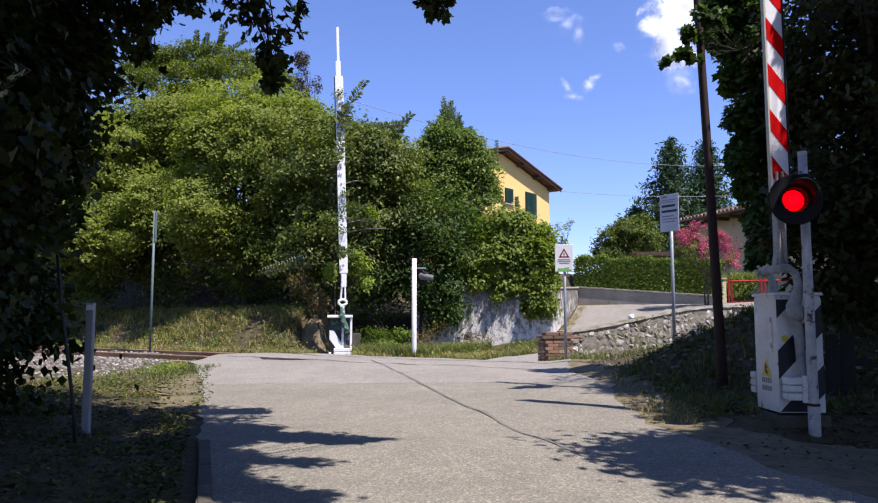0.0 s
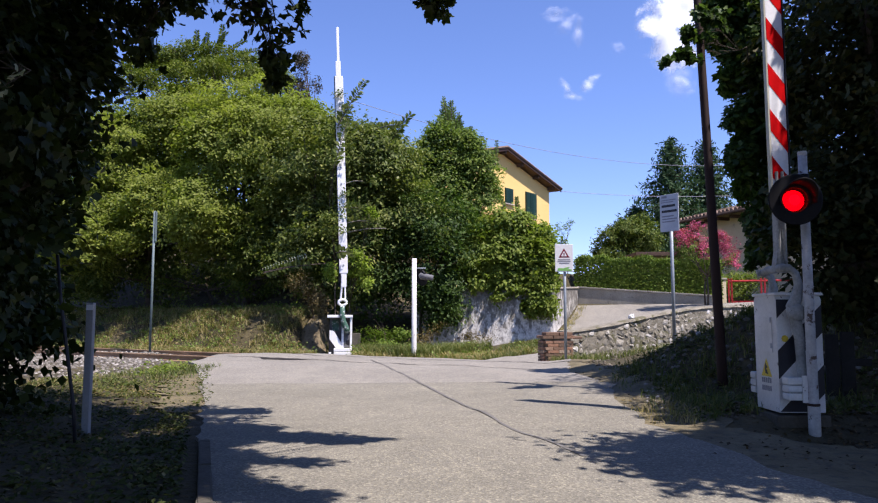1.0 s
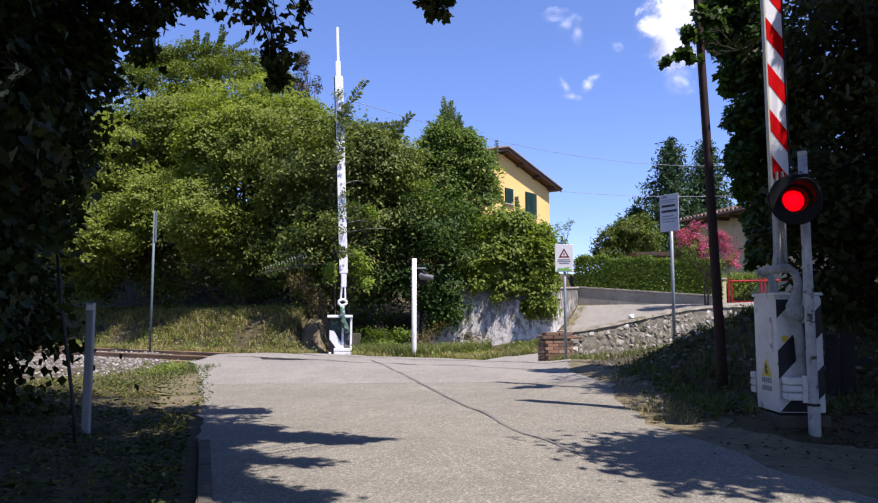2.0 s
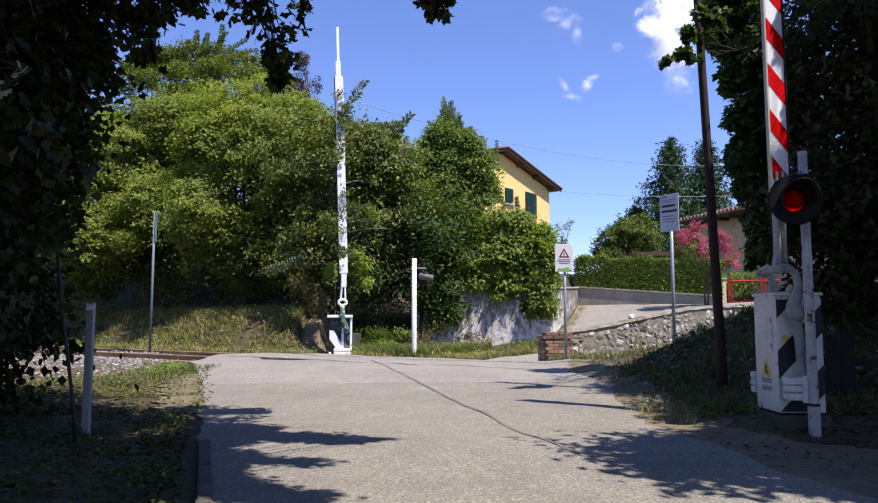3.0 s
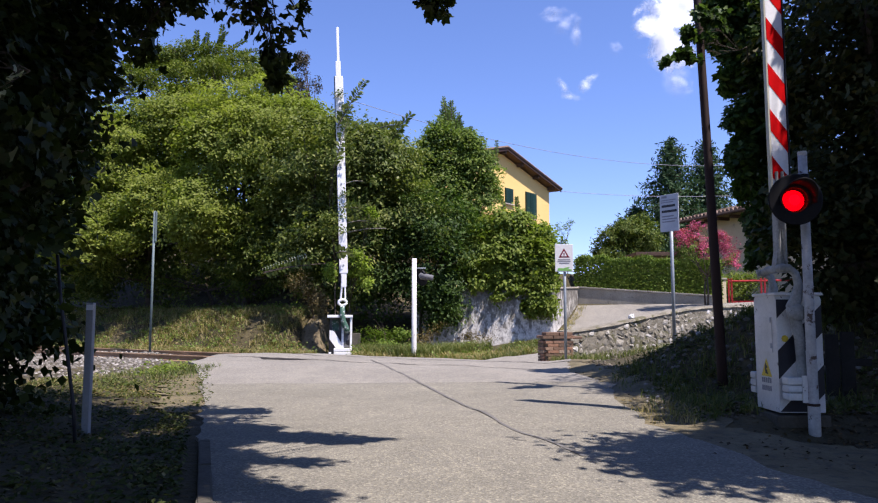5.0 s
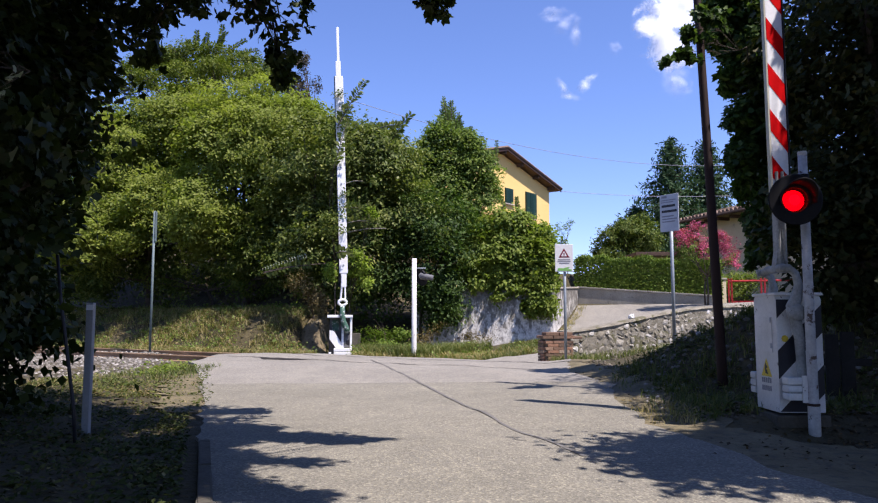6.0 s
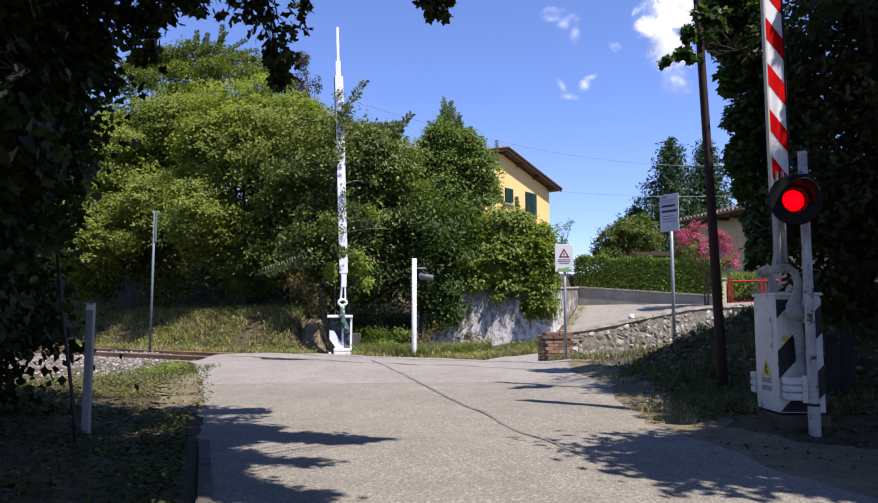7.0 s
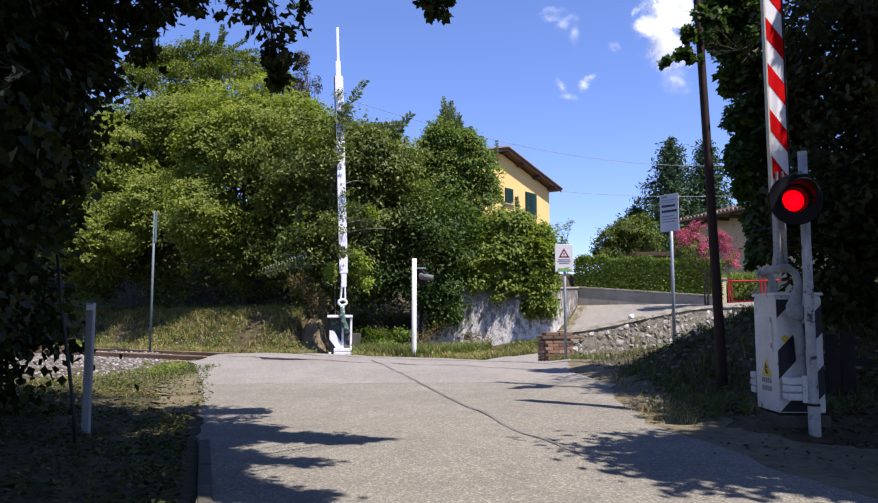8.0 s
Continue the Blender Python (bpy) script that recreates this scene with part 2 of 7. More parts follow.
def plaster_material():
    """Whitewash in upright streaks, for stains and painted-in leaf shadows; darker towards the top."""
    m, nt, p = nodes("streaked_whitewash")
    g = nt.nodes.new("ShaderNodeNewGeometry")
    mp = nt.nodes.new("ShaderNodeMapping")
    mp.inputs["Scale"].default_value = (1.0, 1.0, 0.6)
    link(nt, g.outputs["Position"], mp.inputs[0])
    sep = nt.nodes.new("ShaderNodeSeparateXYZ")
    link(nt, g.outputs["Position"], sep.inputs[0])
    streak = noise_tex(nt, 5.5, 6, 0.62, mp.outputs[0])
    fine = noise_tex(nt, 22, 5, 0.6, mp.outputs[0])
    mottle = nt.nodes.new("ShaderNodeMath")
    mottle.operation = "MULTIPLY_ADD"
    link(nt, sep.outputs["Z"], mottle.inputs[0])
    mottle.inputs[1].default_value = -0.13
    link(nt, streak, mottle.inputs[2])
    c = ramp(nt, mottle.outputs[0], [(0.22, (0.14, 0.13, 0.11)), (0.33, (0.24, 0.225, 0.195)), (0.40, (0.50, 0.475, 0.43)), (0.52, (0.72, 0.69, 0.63))])
    c = blend(nt, 1.0, c, ramp(nt, fine, [(0.3, (0.72, 0.72, 0.72)), (0.7, (1.15, 1.15, 1.15))]), "MULTIPLY")
    link(nt, c, p.inputs["Base Color"])
    p.inputs["Roughness"].default_value = 0.92
    bump(nt, p, fine, 0.5, 0.02)
    return m


PLASTER = plaster_material()


# ---- building helpers ----
def mesh_of(name, bm, mat, smooth=False):
    me = bpy.data.meshes.new(name)
    bm.to_mesh(me)
    bm.free()
    me.materials.append(mat)
    if smooth:
        for f in me.polygons:
            f.use_smooth = True
    return me


def part(name, bm, mat, parent=None, label="", smooth=False):
    """Links a bmesh as one mesh object under a thing or a part."""
    ob = new(name, mesh_of(name, bm, mat, smooth))
    if parent is not None:
        ob.parent = parent
    return tagged(ob, label)


def thing(name, label, category, m=None, group="", kind=""):
    ob = new(name)
    ob.empty_display_size = 0.1
    if m is not None:
        ob.matrix_basis = m
    return tagged(ob, label, category, group, kind)


def box(x0, x1, y0, y1, z0, z1, bevel=0.0, m=None, seg=2, bm=None):
    out = bm if bm is not None else bmesh.new()
    t = bmesh.new()
    bmesh.ops.create_cube(t, size=1)
    for v in t.verts:
        v.co = Vector((x0 + (v.co.x + 0.5) * (x1 - x0), y0 + (v.co.y + 0.5) * (y1 - y0), z0 + (v.co.z + 0.5) * (z1 - z0)))
    if bevel:
        bmesh.ops.bevel(t, geom=t.edges[:], offset=bevel, segments=seg, affect="EDGES", profile=0.6)
    if m is not None:
        t.transform(m)
    return joined(out, t)


def joined(out, t):
    me = bpy.data.meshes.new("joint")
    t.to_mesh(me)
    t.free()
    out.from_mesh(me)
    bpy.data.meshes.remove(me)
    return out


def tube(points, radii, seg=12, bm=None, caps=True):
    """A round bar through the points, with a radius at each."""
    out = bm if bm is not None else bmesh.new()
    pts = [Vector(p) for p in points]
    if not hasattr(radii, "__len__"):
        radii = [radii] * len(pts)
    rings = []
    side = None
    for i, p in enumerate(pts):
        d = (pts[min(i + 1, len(pts) - 1)] - pts[max(i - 1, 0)]).normalized()
        if side is None:
            side = d.cross(Vector((0, 0, 1)) if abs(d.z) < 0.9 else Vector((1, 0, 0))).normalized()
        side = (side - d * side.dot(d)).normalized()
        up = d.cross(side)
        rings.append([out.verts.new(p + (side * math.cos(a) + up * math.sin(a)) * radii[i]) for a in [2 * math.pi * k / seg for k in range(seg)]])
    for r0, r1 in zip(rings, rings[1:]):
        for k in range(seg):
            out.faces.new((r0[k], r0[(k + 1) % seg], r1[(k + 1) % seg], r1[k]))
    if caps:
        out.faces.new(rings[0][::-1])
        out.faces.new(rings[-1])
    return out


def lathe(profile, seg=32, m=None, bm=None):
    """A turned form about the z axis: (radius, z) along it."""
    out = bm if bm is not None else bmesh.new()
    t = bmesh.new()
    rings = [[t.verts.new((r * math.cos(2 * math.pi * k / seg), r * math.sin(2 * math.pi * k / seg), z)) for k in range(seg)] for r, z in profile]
    for r0, r1 in zip(rings, rings[1:]):
        for k in range(seg):
            t.faces.new((r0[k], r0[(k + 1) % seg], r1[(k + 1) % seg], r1[k]))
    if profile[0][0] > 1e-4:
        t.faces.new(rings[0][::-1])
    if profile[-1][0] > 1e-4:
        t.faces.new(rings[-1])
    bmesh.ops.remove_doubles(t, verts=t.verts[:], dist=1e-5)
    bmesh.ops.recalc_face_normals(t, faces=t.faces[:])
    if m is not None:
        t.transform(m)
    return joined(out, t)


def slab(outline, z0, z1, m=None, bevel=0.0, bm=None):
    """An outline in the plane, given a thickness."""
    out = bm if bm is not None else bmesh.new()
    t = bmesh.new()
    lo = [t.verts.new((x, y, z0)) for x, y in outline]
    hi = [t.verts.new((x, y, z1)) for x, y in outline]
    n = len(outline)
    t.faces.new(lo[::-1])
    t.faces.new(hi)
    for k in range(n):
        t.faces.new((lo[k], lo[(k + 1) % n], hi[(k + 1) % n], hi[k]))
    bmesh.ops.recalc_face_normals(t, faces=t.faces[:])
    if bevel:
        bmesh.ops.bevel(t, geom=t.edges[:], offset=bevel, segments=2, affect="EDGES", profile=0.6)
    if m is not None:
        t.transform(m)
    return joined(out, t)


def smooth(a, b, t):
    t = min(1.0, max(0.0, (t - a) / (b - a)))
    return t * t * (3 - 2 * t)


def raw_mesh(name, verts, faces, mat):
    """A mesh from arrays: verts (n, 3), faces (m, 3 or 4)."""
    me = bpy.data.meshes.new(name)
    nv, nf, k = len(verts), len(faces), faces.shape[1]
    me.vertices.add(nv)
    me.vertices.foreach_set("co", np.asarray(verts, np.float32).ravel())
    me.loops.add(nf * k)
    me.loops.foreach_set("vertex_index", np.asarray(faces, np.int32).ravel())
    me.polygons.add(nf)
    me.polygons.foreach_set("loop_start", np.arange(0, nf * k, k, dtype=np.int32))
    me.update(calc_edges=True)
    me.materials.append(mat)
    return me


# ---- leaves ----
def unit(v):
    return v / np.maximum(np.linalg.norm(v, axis=1, keepdims=True), 1e-6)


def leaves(rng, at, out, size, aspect=0.5, lobed=False, up=0.5, wild=1.0):
    """Folded leaves at the places, turned outwards and up, with some disorder. Returns verts and quads."""
    n = len(at)
    nrm = unit(rng.normal(0, wild, (n, 3)) + out * 0.9 + np.array([0, 0, up]))
    along = unit(np.cross(nrm, rng.normal(0, 1, (n, 3))))
    along = unit(along + np.array([0, 0, -0.35]))
    side = unit(np.cross(nrm, along))
    nrm = np.cross(along, side)
    s = (size * rng.uniform(0.6, 1.3, n))[:, None]
    if lobed:
        # a broad leaf with three points
        pts = [(0, 0, 0), (0.3, 0.55, 0.03), (0, 1.0, -0.06), (-0.3, 0.55, 0.03), (0.58, 0.6, 0.1), (0.46, 0.1, 0.05), (-0.58, 0.6, 0.1), (-0.46, 0.1, 0.05)]
        verts = np.stack([at + s * (side * x * aspect * 1.5 + along * y + nrm * z) for x, y, z in pts], 1).reshape(-1, 3)
        quads = np.array([(0, 1, 2, 3), (0, 5, 4, 1), (0, 3, 6, 7)])
        faces = (np.arange(n)[:, None, None] * 8 + quads[None]).reshape(-1, 4)
        return verts, faces
    fold = rng.uniform(-0.05, 0.2, n)[:, None]
    verts = np.stack([at, at + s * (side * aspect * 0.5 + along * 0.45 + nrm * fold), at + s * along, at + s * (-side * aspect * 0.5 + along * 0.45 + nrm * fold)], 1).reshape(-1, 3)
    faces = np.arange(n * 4).reshape(-1, 4)
    return verts, faces


def crown(rng, blobs, clumps, per, size, spread=0.32, aspect=0.5, inner=0.22, lobed=False, under=-0.75, up=0.7, flat=0.6, wild=0.5, pad=14, tight=0.0):
    """Leaves in clumps of twigs, the clumps in pads at the ends of boughs, with gaps between the pads."""
    blobs = np.array(blobs, float)
    area = (blobs[:, 3] * blobs[:, 4] * blobs[:, 5]) ** (2 / 3)
    n = max(3, clumps // pad)
    pick = rng.choice(len(blobs), n, p=area / area.sum())
    d = unit(rng.normal(0, 1, (n, 3)))
    low = d[:, 2] < under
    d[low, 2] *= -1
    b = blobs[pick]
    wob = 1 + 0.14 * np.sin(d[:, 0] * 5 + pick) + 0.12 * np.sin(d[:, 2] * 7 + d[:, 1] * 4 + pick * 2)
    deep = np.where(rng.random(n) < inner, rng.uniform(0.35, 0.75, n), rng.uniform(0.74, 1.08, n)) * wob
    c = b[:, :3] + d * b[:, 3:] * deep[:, None]
    # the clumps of a pad lie across the way outwards, and droop at its rim
    reach = np.minimum(spread * 1.7, b[:, 3:].min(1) * 0.75) * rng.uniform(0.6, 1.3, n)
    off = rng.normal(0, 1, (n, pad, 3))
    off -= (off * d[:, None]).sum(2, keepdims=True) * d[:, None] * 0.7
    at = c[:, None] + off * reach[:, None, None] * np.array([1, 1, 0.7])
    at[:, :, 2] -= 0.18 * reach[:, None] * (off ** 2).sum(2) * 0.4
    at = at.reshape(-1, 3)
    dd = np.repeat(d, pad, 0)
    m = len(at)
    rad = spread * rng.uniform(0.35, 1.0, m)
    spot = np.repeat(at, per, 0) + rng.normal(0, 1, (m * per, 3)) * np.repeat(rad, per)[:, None] * np.array([1, 1, flat])
    if tight:
        # no twig strays past the outline of its mass, which is ragged from pad to pad
        bb = np.repeat(b, pad * per, 0)
        rel = (spot - bb[:, :3]) / bb[:, 3:]
        far = np.linalg.norm(rel, axis=1)
        ragged = np.repeat(np.repeat(rng.uniform(0.72, 1.2, n), pad) * rng.uniform(0.85, 1.15, m), per)
        lim = tight * ragged
        back = lim * rng.uniform(0.45, 1.06, m * per)
        spot = bb[:, :3] + rel * np.where(far > lim, back / np.maximum(far, 1e-6), 1.0)[:, None] * bb[:, 3:]
    return leaves(rng, spot, np.repeat(dd, per, 0), size, aspect, lobed, up, wild)


def shoot(bm, a, b, r, droop=0.25):
    pts = []
    for k in range(6):
        f = k / 5
        p = Vector(a).lerp(Vector(b), f)
        pts.append(p - Vector((0, 0, droop * f * f)))
    tube(pts, [r * (1 - 0.7 * k / 5) for k in range(6)], 5, bm)


def sprays(rng, roots, tips, pairs, size, aspect=0.45, droop=0.25):
    """Long shoots with leaflets in pairs."""
    allv, allf, k = [], [], 0
    for r, t in zip(roots, tips):
        r, t = np.array(r, float), np.array(t, float)
        axis = (t - r) / np.linalg.norm(t - r)
        side = np.cross(axis, np.array([0.15, -1, 0.1]))
        side /= np.linalg.norm(side)
        for i in range(pairs):
            f = (i + 1) / pairs
            p = r + (t - r) * f + np.array([0, 0, -droop * f * f])
            for sg in (-1, 1):
                s = size * rng.uniform(0.7, 1.2) * (1.1 - 0.5 * f)
                al = axis * 0.55 + side * sg + rng.normal(0, 0.25, 3)
                al /= np.linalg.norm(al)
                nr = np.cross(al, axis) + rng.normal(0, 0.25, 3)
                w = np.cross(nr, al)
                w /= max(np.linalg.norm(w), 1e-6)
                allv += [p, p + s * (al * 0.5 + w * aspect * 0.5), p + s * al, p + s * (al * 0.5 - w * aspect * 0.5)]
                allf.append((k, k + 1, k + 2, k + 3))
                k += 4
    return np.array(allv), np.array(allf)


def merged(sets):
    vs, fs, k = [], [], 0
    for v, f in sets:
        vs.append(v)
        fs.append(f + k)
        k += len(v)
    return np.concatenate(vs), np.concatenate(fs)


def limbs(bm, base, blobs, r, rng, fork=0.45):
    """A trunk that forks towards the masses of the crown."""
    base = Vector(base)
    mid = Vector((0, 0, 0))
    for b in blobs:
        mid += Vector(b[:3])
    mid /= len(blobs)
    top = base.lerp(Vector((base.x * 0.6 + mid.x * 0.4, base.y * 0.6 + mid.y * 0.4, mid.z)), fork)
    tube([base - Vector((0, 0, 0.25)), base.lerp(top, 0.3) + Vector((rng.uniform(-.1, .1), rng.uniform(-.1, .1), 0)), top], [r * 1.35, r, r * 0.8], 10, bm)
    for b in blobs:
        e = Vector(b[:3])
        k = top.lerp(e, 0.5) + Vector((rng.uniform(-.25, .25), rng.uniform(-.25, .25), 0.1))
        tube([top - (e - top).normalized() * r * 0.4, k, e], [r * 0.6, r * 0.4, r * 0.15], 7, bm)
        for _ in range(3):
            q = e + Vector((rng.uniform(-1, 1) * b[3], rng.uniform(-1, 1) * b[4], rng.uniform(-0.6, 0.9) * b[5])) * 0.75
            tube([k, k.lerp(q, 0.5) + Vector((0, 0, 0.08)), q], [r * 0.25, r * 0.16, r * 0.06], 5, bm)
    return bm


def _shoot(a, b):
    bm = bmesh.new()
    shoot(bm, a, b, 0.02)
    return bm


def on_ground(x, y):
    return (x, y, ground_z(x, y) - 0.1)


def tree(name, label, category, base, blobs, leaf_mat, clumps, per, size, r=0.12, seed=1, group="", extra=None, trunk=True, shoot_leaf=1.7, **kw):
    """A thing at its base with a trunk and a crown; blobs in world places."""
    rng = np.random.default_rng(seed)
    ob = thing(name, label, category, pose(*base), group)
    loc = [(b[0] - base[0], b[1] - base[1], b[2] - base[2], *b[3:]) for b in blobs]
    if trunk:
        part("trunk" if category == "tree" else "stem", limbs(bmesh.new(), (0, 0, 0), loc, r, rng), BARK, ob, smooth=True)
    sets = [crown(rng, loc, clumps, per, size, **kw)]
    if extra:
        sets.append(sprays(rng, [np.array(a) - base for a, _ in extra], [np.array(b) - base for _, b in extra], 24, size * shoot_leaf))
        for a, b in extra:
            part("shoot", _shoot(np.array(a) - base, np.array(b) - base), BARK, ob)
    v, f = merged(sets)
    c = new("crown" if category == "tree" else "foliage", raw_mesh(name + "_leaves", v, f, leaf_mat))
    c.parent = ob
    return ob


# ---- ground ----
# the track: a point on its near rail, its course and the way across it
TX, TY, UX, UY = -2.8, 16.1, 0.853, -0.522


def across(x, y):
    return (x - TX) * -UY + (y - TY) * UX


def along(x, y):
    return (x - TX) * UX + (y - TY) * UY


def ground_z(x, y):
    n = across(x, y)
    z = 0.12 * smooth(-6, -0.6, n) - 0.18 * smooth(1.75, 3.9, n)
    out = 1 - smooth(-5.9, -5.3, x + 0.22 * (y - 17))
    z -= 0.12 * smooth(-1.6, -0.8, n) * (1 - smooth(2.4, 3.2, n)) * out
    # far side: the lane climbs to the right
    p = 0.6 * x + 0.8 * y
    right = smooth(-1.0, 3.0, x)
    wall = 17.0 + 0.45 * (x - 2.8)
    lane = 0.05 + 1.55 * smooth(18.5, 27.5, p)
    past = smooth(-0.5, 0.3, y - wall) if x > 2.6 else smooth(15.5, 19, y)
    z = z * (1 - right * past) + lane * right * past
    if x > 2.5:
        z += 0.55 * smooth(2.5, 7, x) * smooth(1.8, 3.0, n) * (1 - past)
    # near side: a mound of gravel and weeds before the track
    z += 1.13 * smooth(2.25, 5.0, x) * smooth(-3.3, -1.3, n) * (1 - smooth(-0.95, -0.45, n))
    z += 0.10 * smooth(2.05, 2.9, x) * smooth(-1.4, -0.3, n) * (1 - smooth(2.2, 3.4, n))
    z += 0.07 * noise.noise((x * 2.2, y * 2.2, 3.0)) * smooth(2.3, 3.0, x) * (1 - smooth(14, 16, y)) * smooth(7.5, 9, y)
    z += 0.085 * smooth(2.75, 3.15, x) * smooth(7.1, 7.4, y) * (1 - smooth(8.0, 9.0, y))
    z -= 0.07 * smooth(2.9, 3.4, x) * (1 - smooth(6.85, 7.1, y)) * smooth(3, 5, y)
    # hillside
    k = smooth(-4.7, -3.5, x)
    y0 = (19.9 - 0.612 * (min(x, 0) + 2.8)) * (1 - k) + 24.3 * k
    d = y - y0
    edge = smooth(-0.05, 0.35, 3.6 + 0.40 * (y - 24) - x)
    z += (1.3 * smooth(0, 2.6, d) + 4.6 * smooth(3.5, 16, d) * smooth(3, -5, x)) * edge
    z += 0.9 * smooth(26, 34, y) * (1 - edge)
    # verge on the near left
    z += 0.12 * smooth(-2.6, -5, x + 0.33 * (y - 7)) * (1 - smooth(10, 14, y))
    z += 0.03 * noise.noise((x * 0.9, y * 0.9, 0.0)) + 0.012 * noise.noise((x * 3, y * 3, 1.0))
    return z


def steps(lo, hi, fine_lo, fine_hi, d):
    out, v, s = [], fine_lo, d
    inner = list(np.arange(fine_lo, fine_hi + 1e-6, d))
    left, right = [], []
    v, s = fine_lo, d
    while v > lo:
        s *= 1.5
        v -= s
        left.append(v)
    v, s = fine_hi, d
    while v < hi:
        s *= 1.5
        v += s
        right.append(v)
    return left[::-1] + inner + right


def build_ground():
    xs, ys = steps(-600, 600, -15, 17, 0.3), steps(-600, 900, -4, 34, 0.3)
    verts = np.array([(x, y, ground_z(x, y) - 0.02) for y in ys for x in xs])
    nx = len(xs)
    faces = np.array([(j * nx + i, j * nx + i + 1, (j + 1) * nx + i + 1, (j + 1) * nx + i) for j in range(len(ys) - 1) for i in range(nx - 1)])
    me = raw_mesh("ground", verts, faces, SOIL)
    for f in me.polygons:
        f.use_smooth = True
    tagged(new("ground", me), "earth verge with sparse grass, gravel and a bank", "ground", kind="structure")


def ribbon(sections, nl, nc, lift, drop=0.12, rag=0.0):
    """A paved strip between left and right edges, that follows the ground."""
    bm = bmesh.new()
    rows = []
    for (a, b), (c, d) in zip(sections, sections[1:]):
        for k in range(nl):
            t = k / nl
            rows.append((Vector(a).lerp(Vector(c), t), Vector(b).lerp(Vector(d), t)))
    rows.append((Vector(sections[-1][0]), Vector(sections[-1][1])))
    grid = []
    for i, (l, r) in enumerate(rows):
        row = []
        w = (r - l).normalized()
        wl, wr = 0.12 * noise.noise((i * 0.11, 3, 0)) + 0.07 * noise.noise((i * 0.5, 5, 0)), 0.16 * noise.noise((i * 0.11, 9, 0)) + 0.08 * noise.noise((i * 0.5, 7, 0))
        wl += rag * noise.noise((i * 0.8, 13, 0))
        wr += rag * noise.noise((i * 0.8, 17, 0))
        for j in range(nc + 1):
            p = (l + w * wl).lerp(r + w * wr, j / nc)
            n = across(p.x, p.y)
            over = 0.01 * smooth(-3.0, -0.4, n) * (1 - smooth(1.9, 3.2, n))
            row.append(bm.verts.new((p.x, p.y, ground_z(p.x, p.y) + lift + over)))
        grid.append(row)
    for r0, r1 in zip(grid, grid[1:]):
        for j in range(nc):
            bm.faces.new((r0[j], r0[j + 1], r1[j + 1], r1[j]))
    # a skirt all round
    rim = [r[0] for r in grid] + grid[-1][1:] + [r[-1] for r in grid[::-1]][1:] + grid[0][-2:0:-1]
    rim = [bm.verts.new(v.co) for v in rim]
    low = [bm.verts.new(v.co - Vector((0, 0, drop))) for v in rim]
    for k in range(len(rim)):
        bm.faces.new((rim[k], rim[(k + 1) % len(rim)], low[(k + 1) % len(rim)], low[k]))
    return bm


def build_roads():
    near = [((3.3, -10), (9.5, -8)), ((0.03, 0), (4.2, 0.8)), ((-1.36, 4.2), (2.5, 4.7)), ((-2.12, 6.5), (2.25, 6.4)), ((-2.5, 7.6), (2.15, 7.5)), ((-2.95, 9.0), (2.25, 8.9)), ((-3.55, 10.9), (2.42, 10.3)), ((-3.75, 11.5), (2.42, 10.9))]
    tagged(part("road", ribbon(near, 8, 18, 0.012), ASPHALT, smooth=True), "coarse sun-bleached asphalt road up to the level crossing", "road", kind="structure")
    cross = [((-3.75, 11.5), (2.42, 10.9)), ((-5.05, 14.9), (2.25, 12.6)), ((-5.9, 16.9), (2.45, 13.8)), ((-5.5, 18.6), (2.7, 15.1)), ((-4.4, 19.4), (2.6, 16.0))]
    tagged(part("crossing", ribbon(cross, 8, 18, 0.014), LANE, smooth=True), "pale worn asphalt between and beside the rails", "road", kind="structure")
    lane = [((-4.4, 19.4), (2.6, 16.0)), ((0.5, 17.2), (2.35, 16.55)), ((2.55, 19.9), (3.7, 17.75)), ((3.95, 23.7), (6.5, 19.0)), ((5.35, 27.8), (9, 20.2)), ((10, 26), (12, 21.6)), ((20, 25), (20, 22))]
    tagged(part("lane", ribbon(lane, 8, 14, 0.012), LANE, smooth=True), "pale asphalt lane that climbs beside a stone wall", "road", kind="structure")


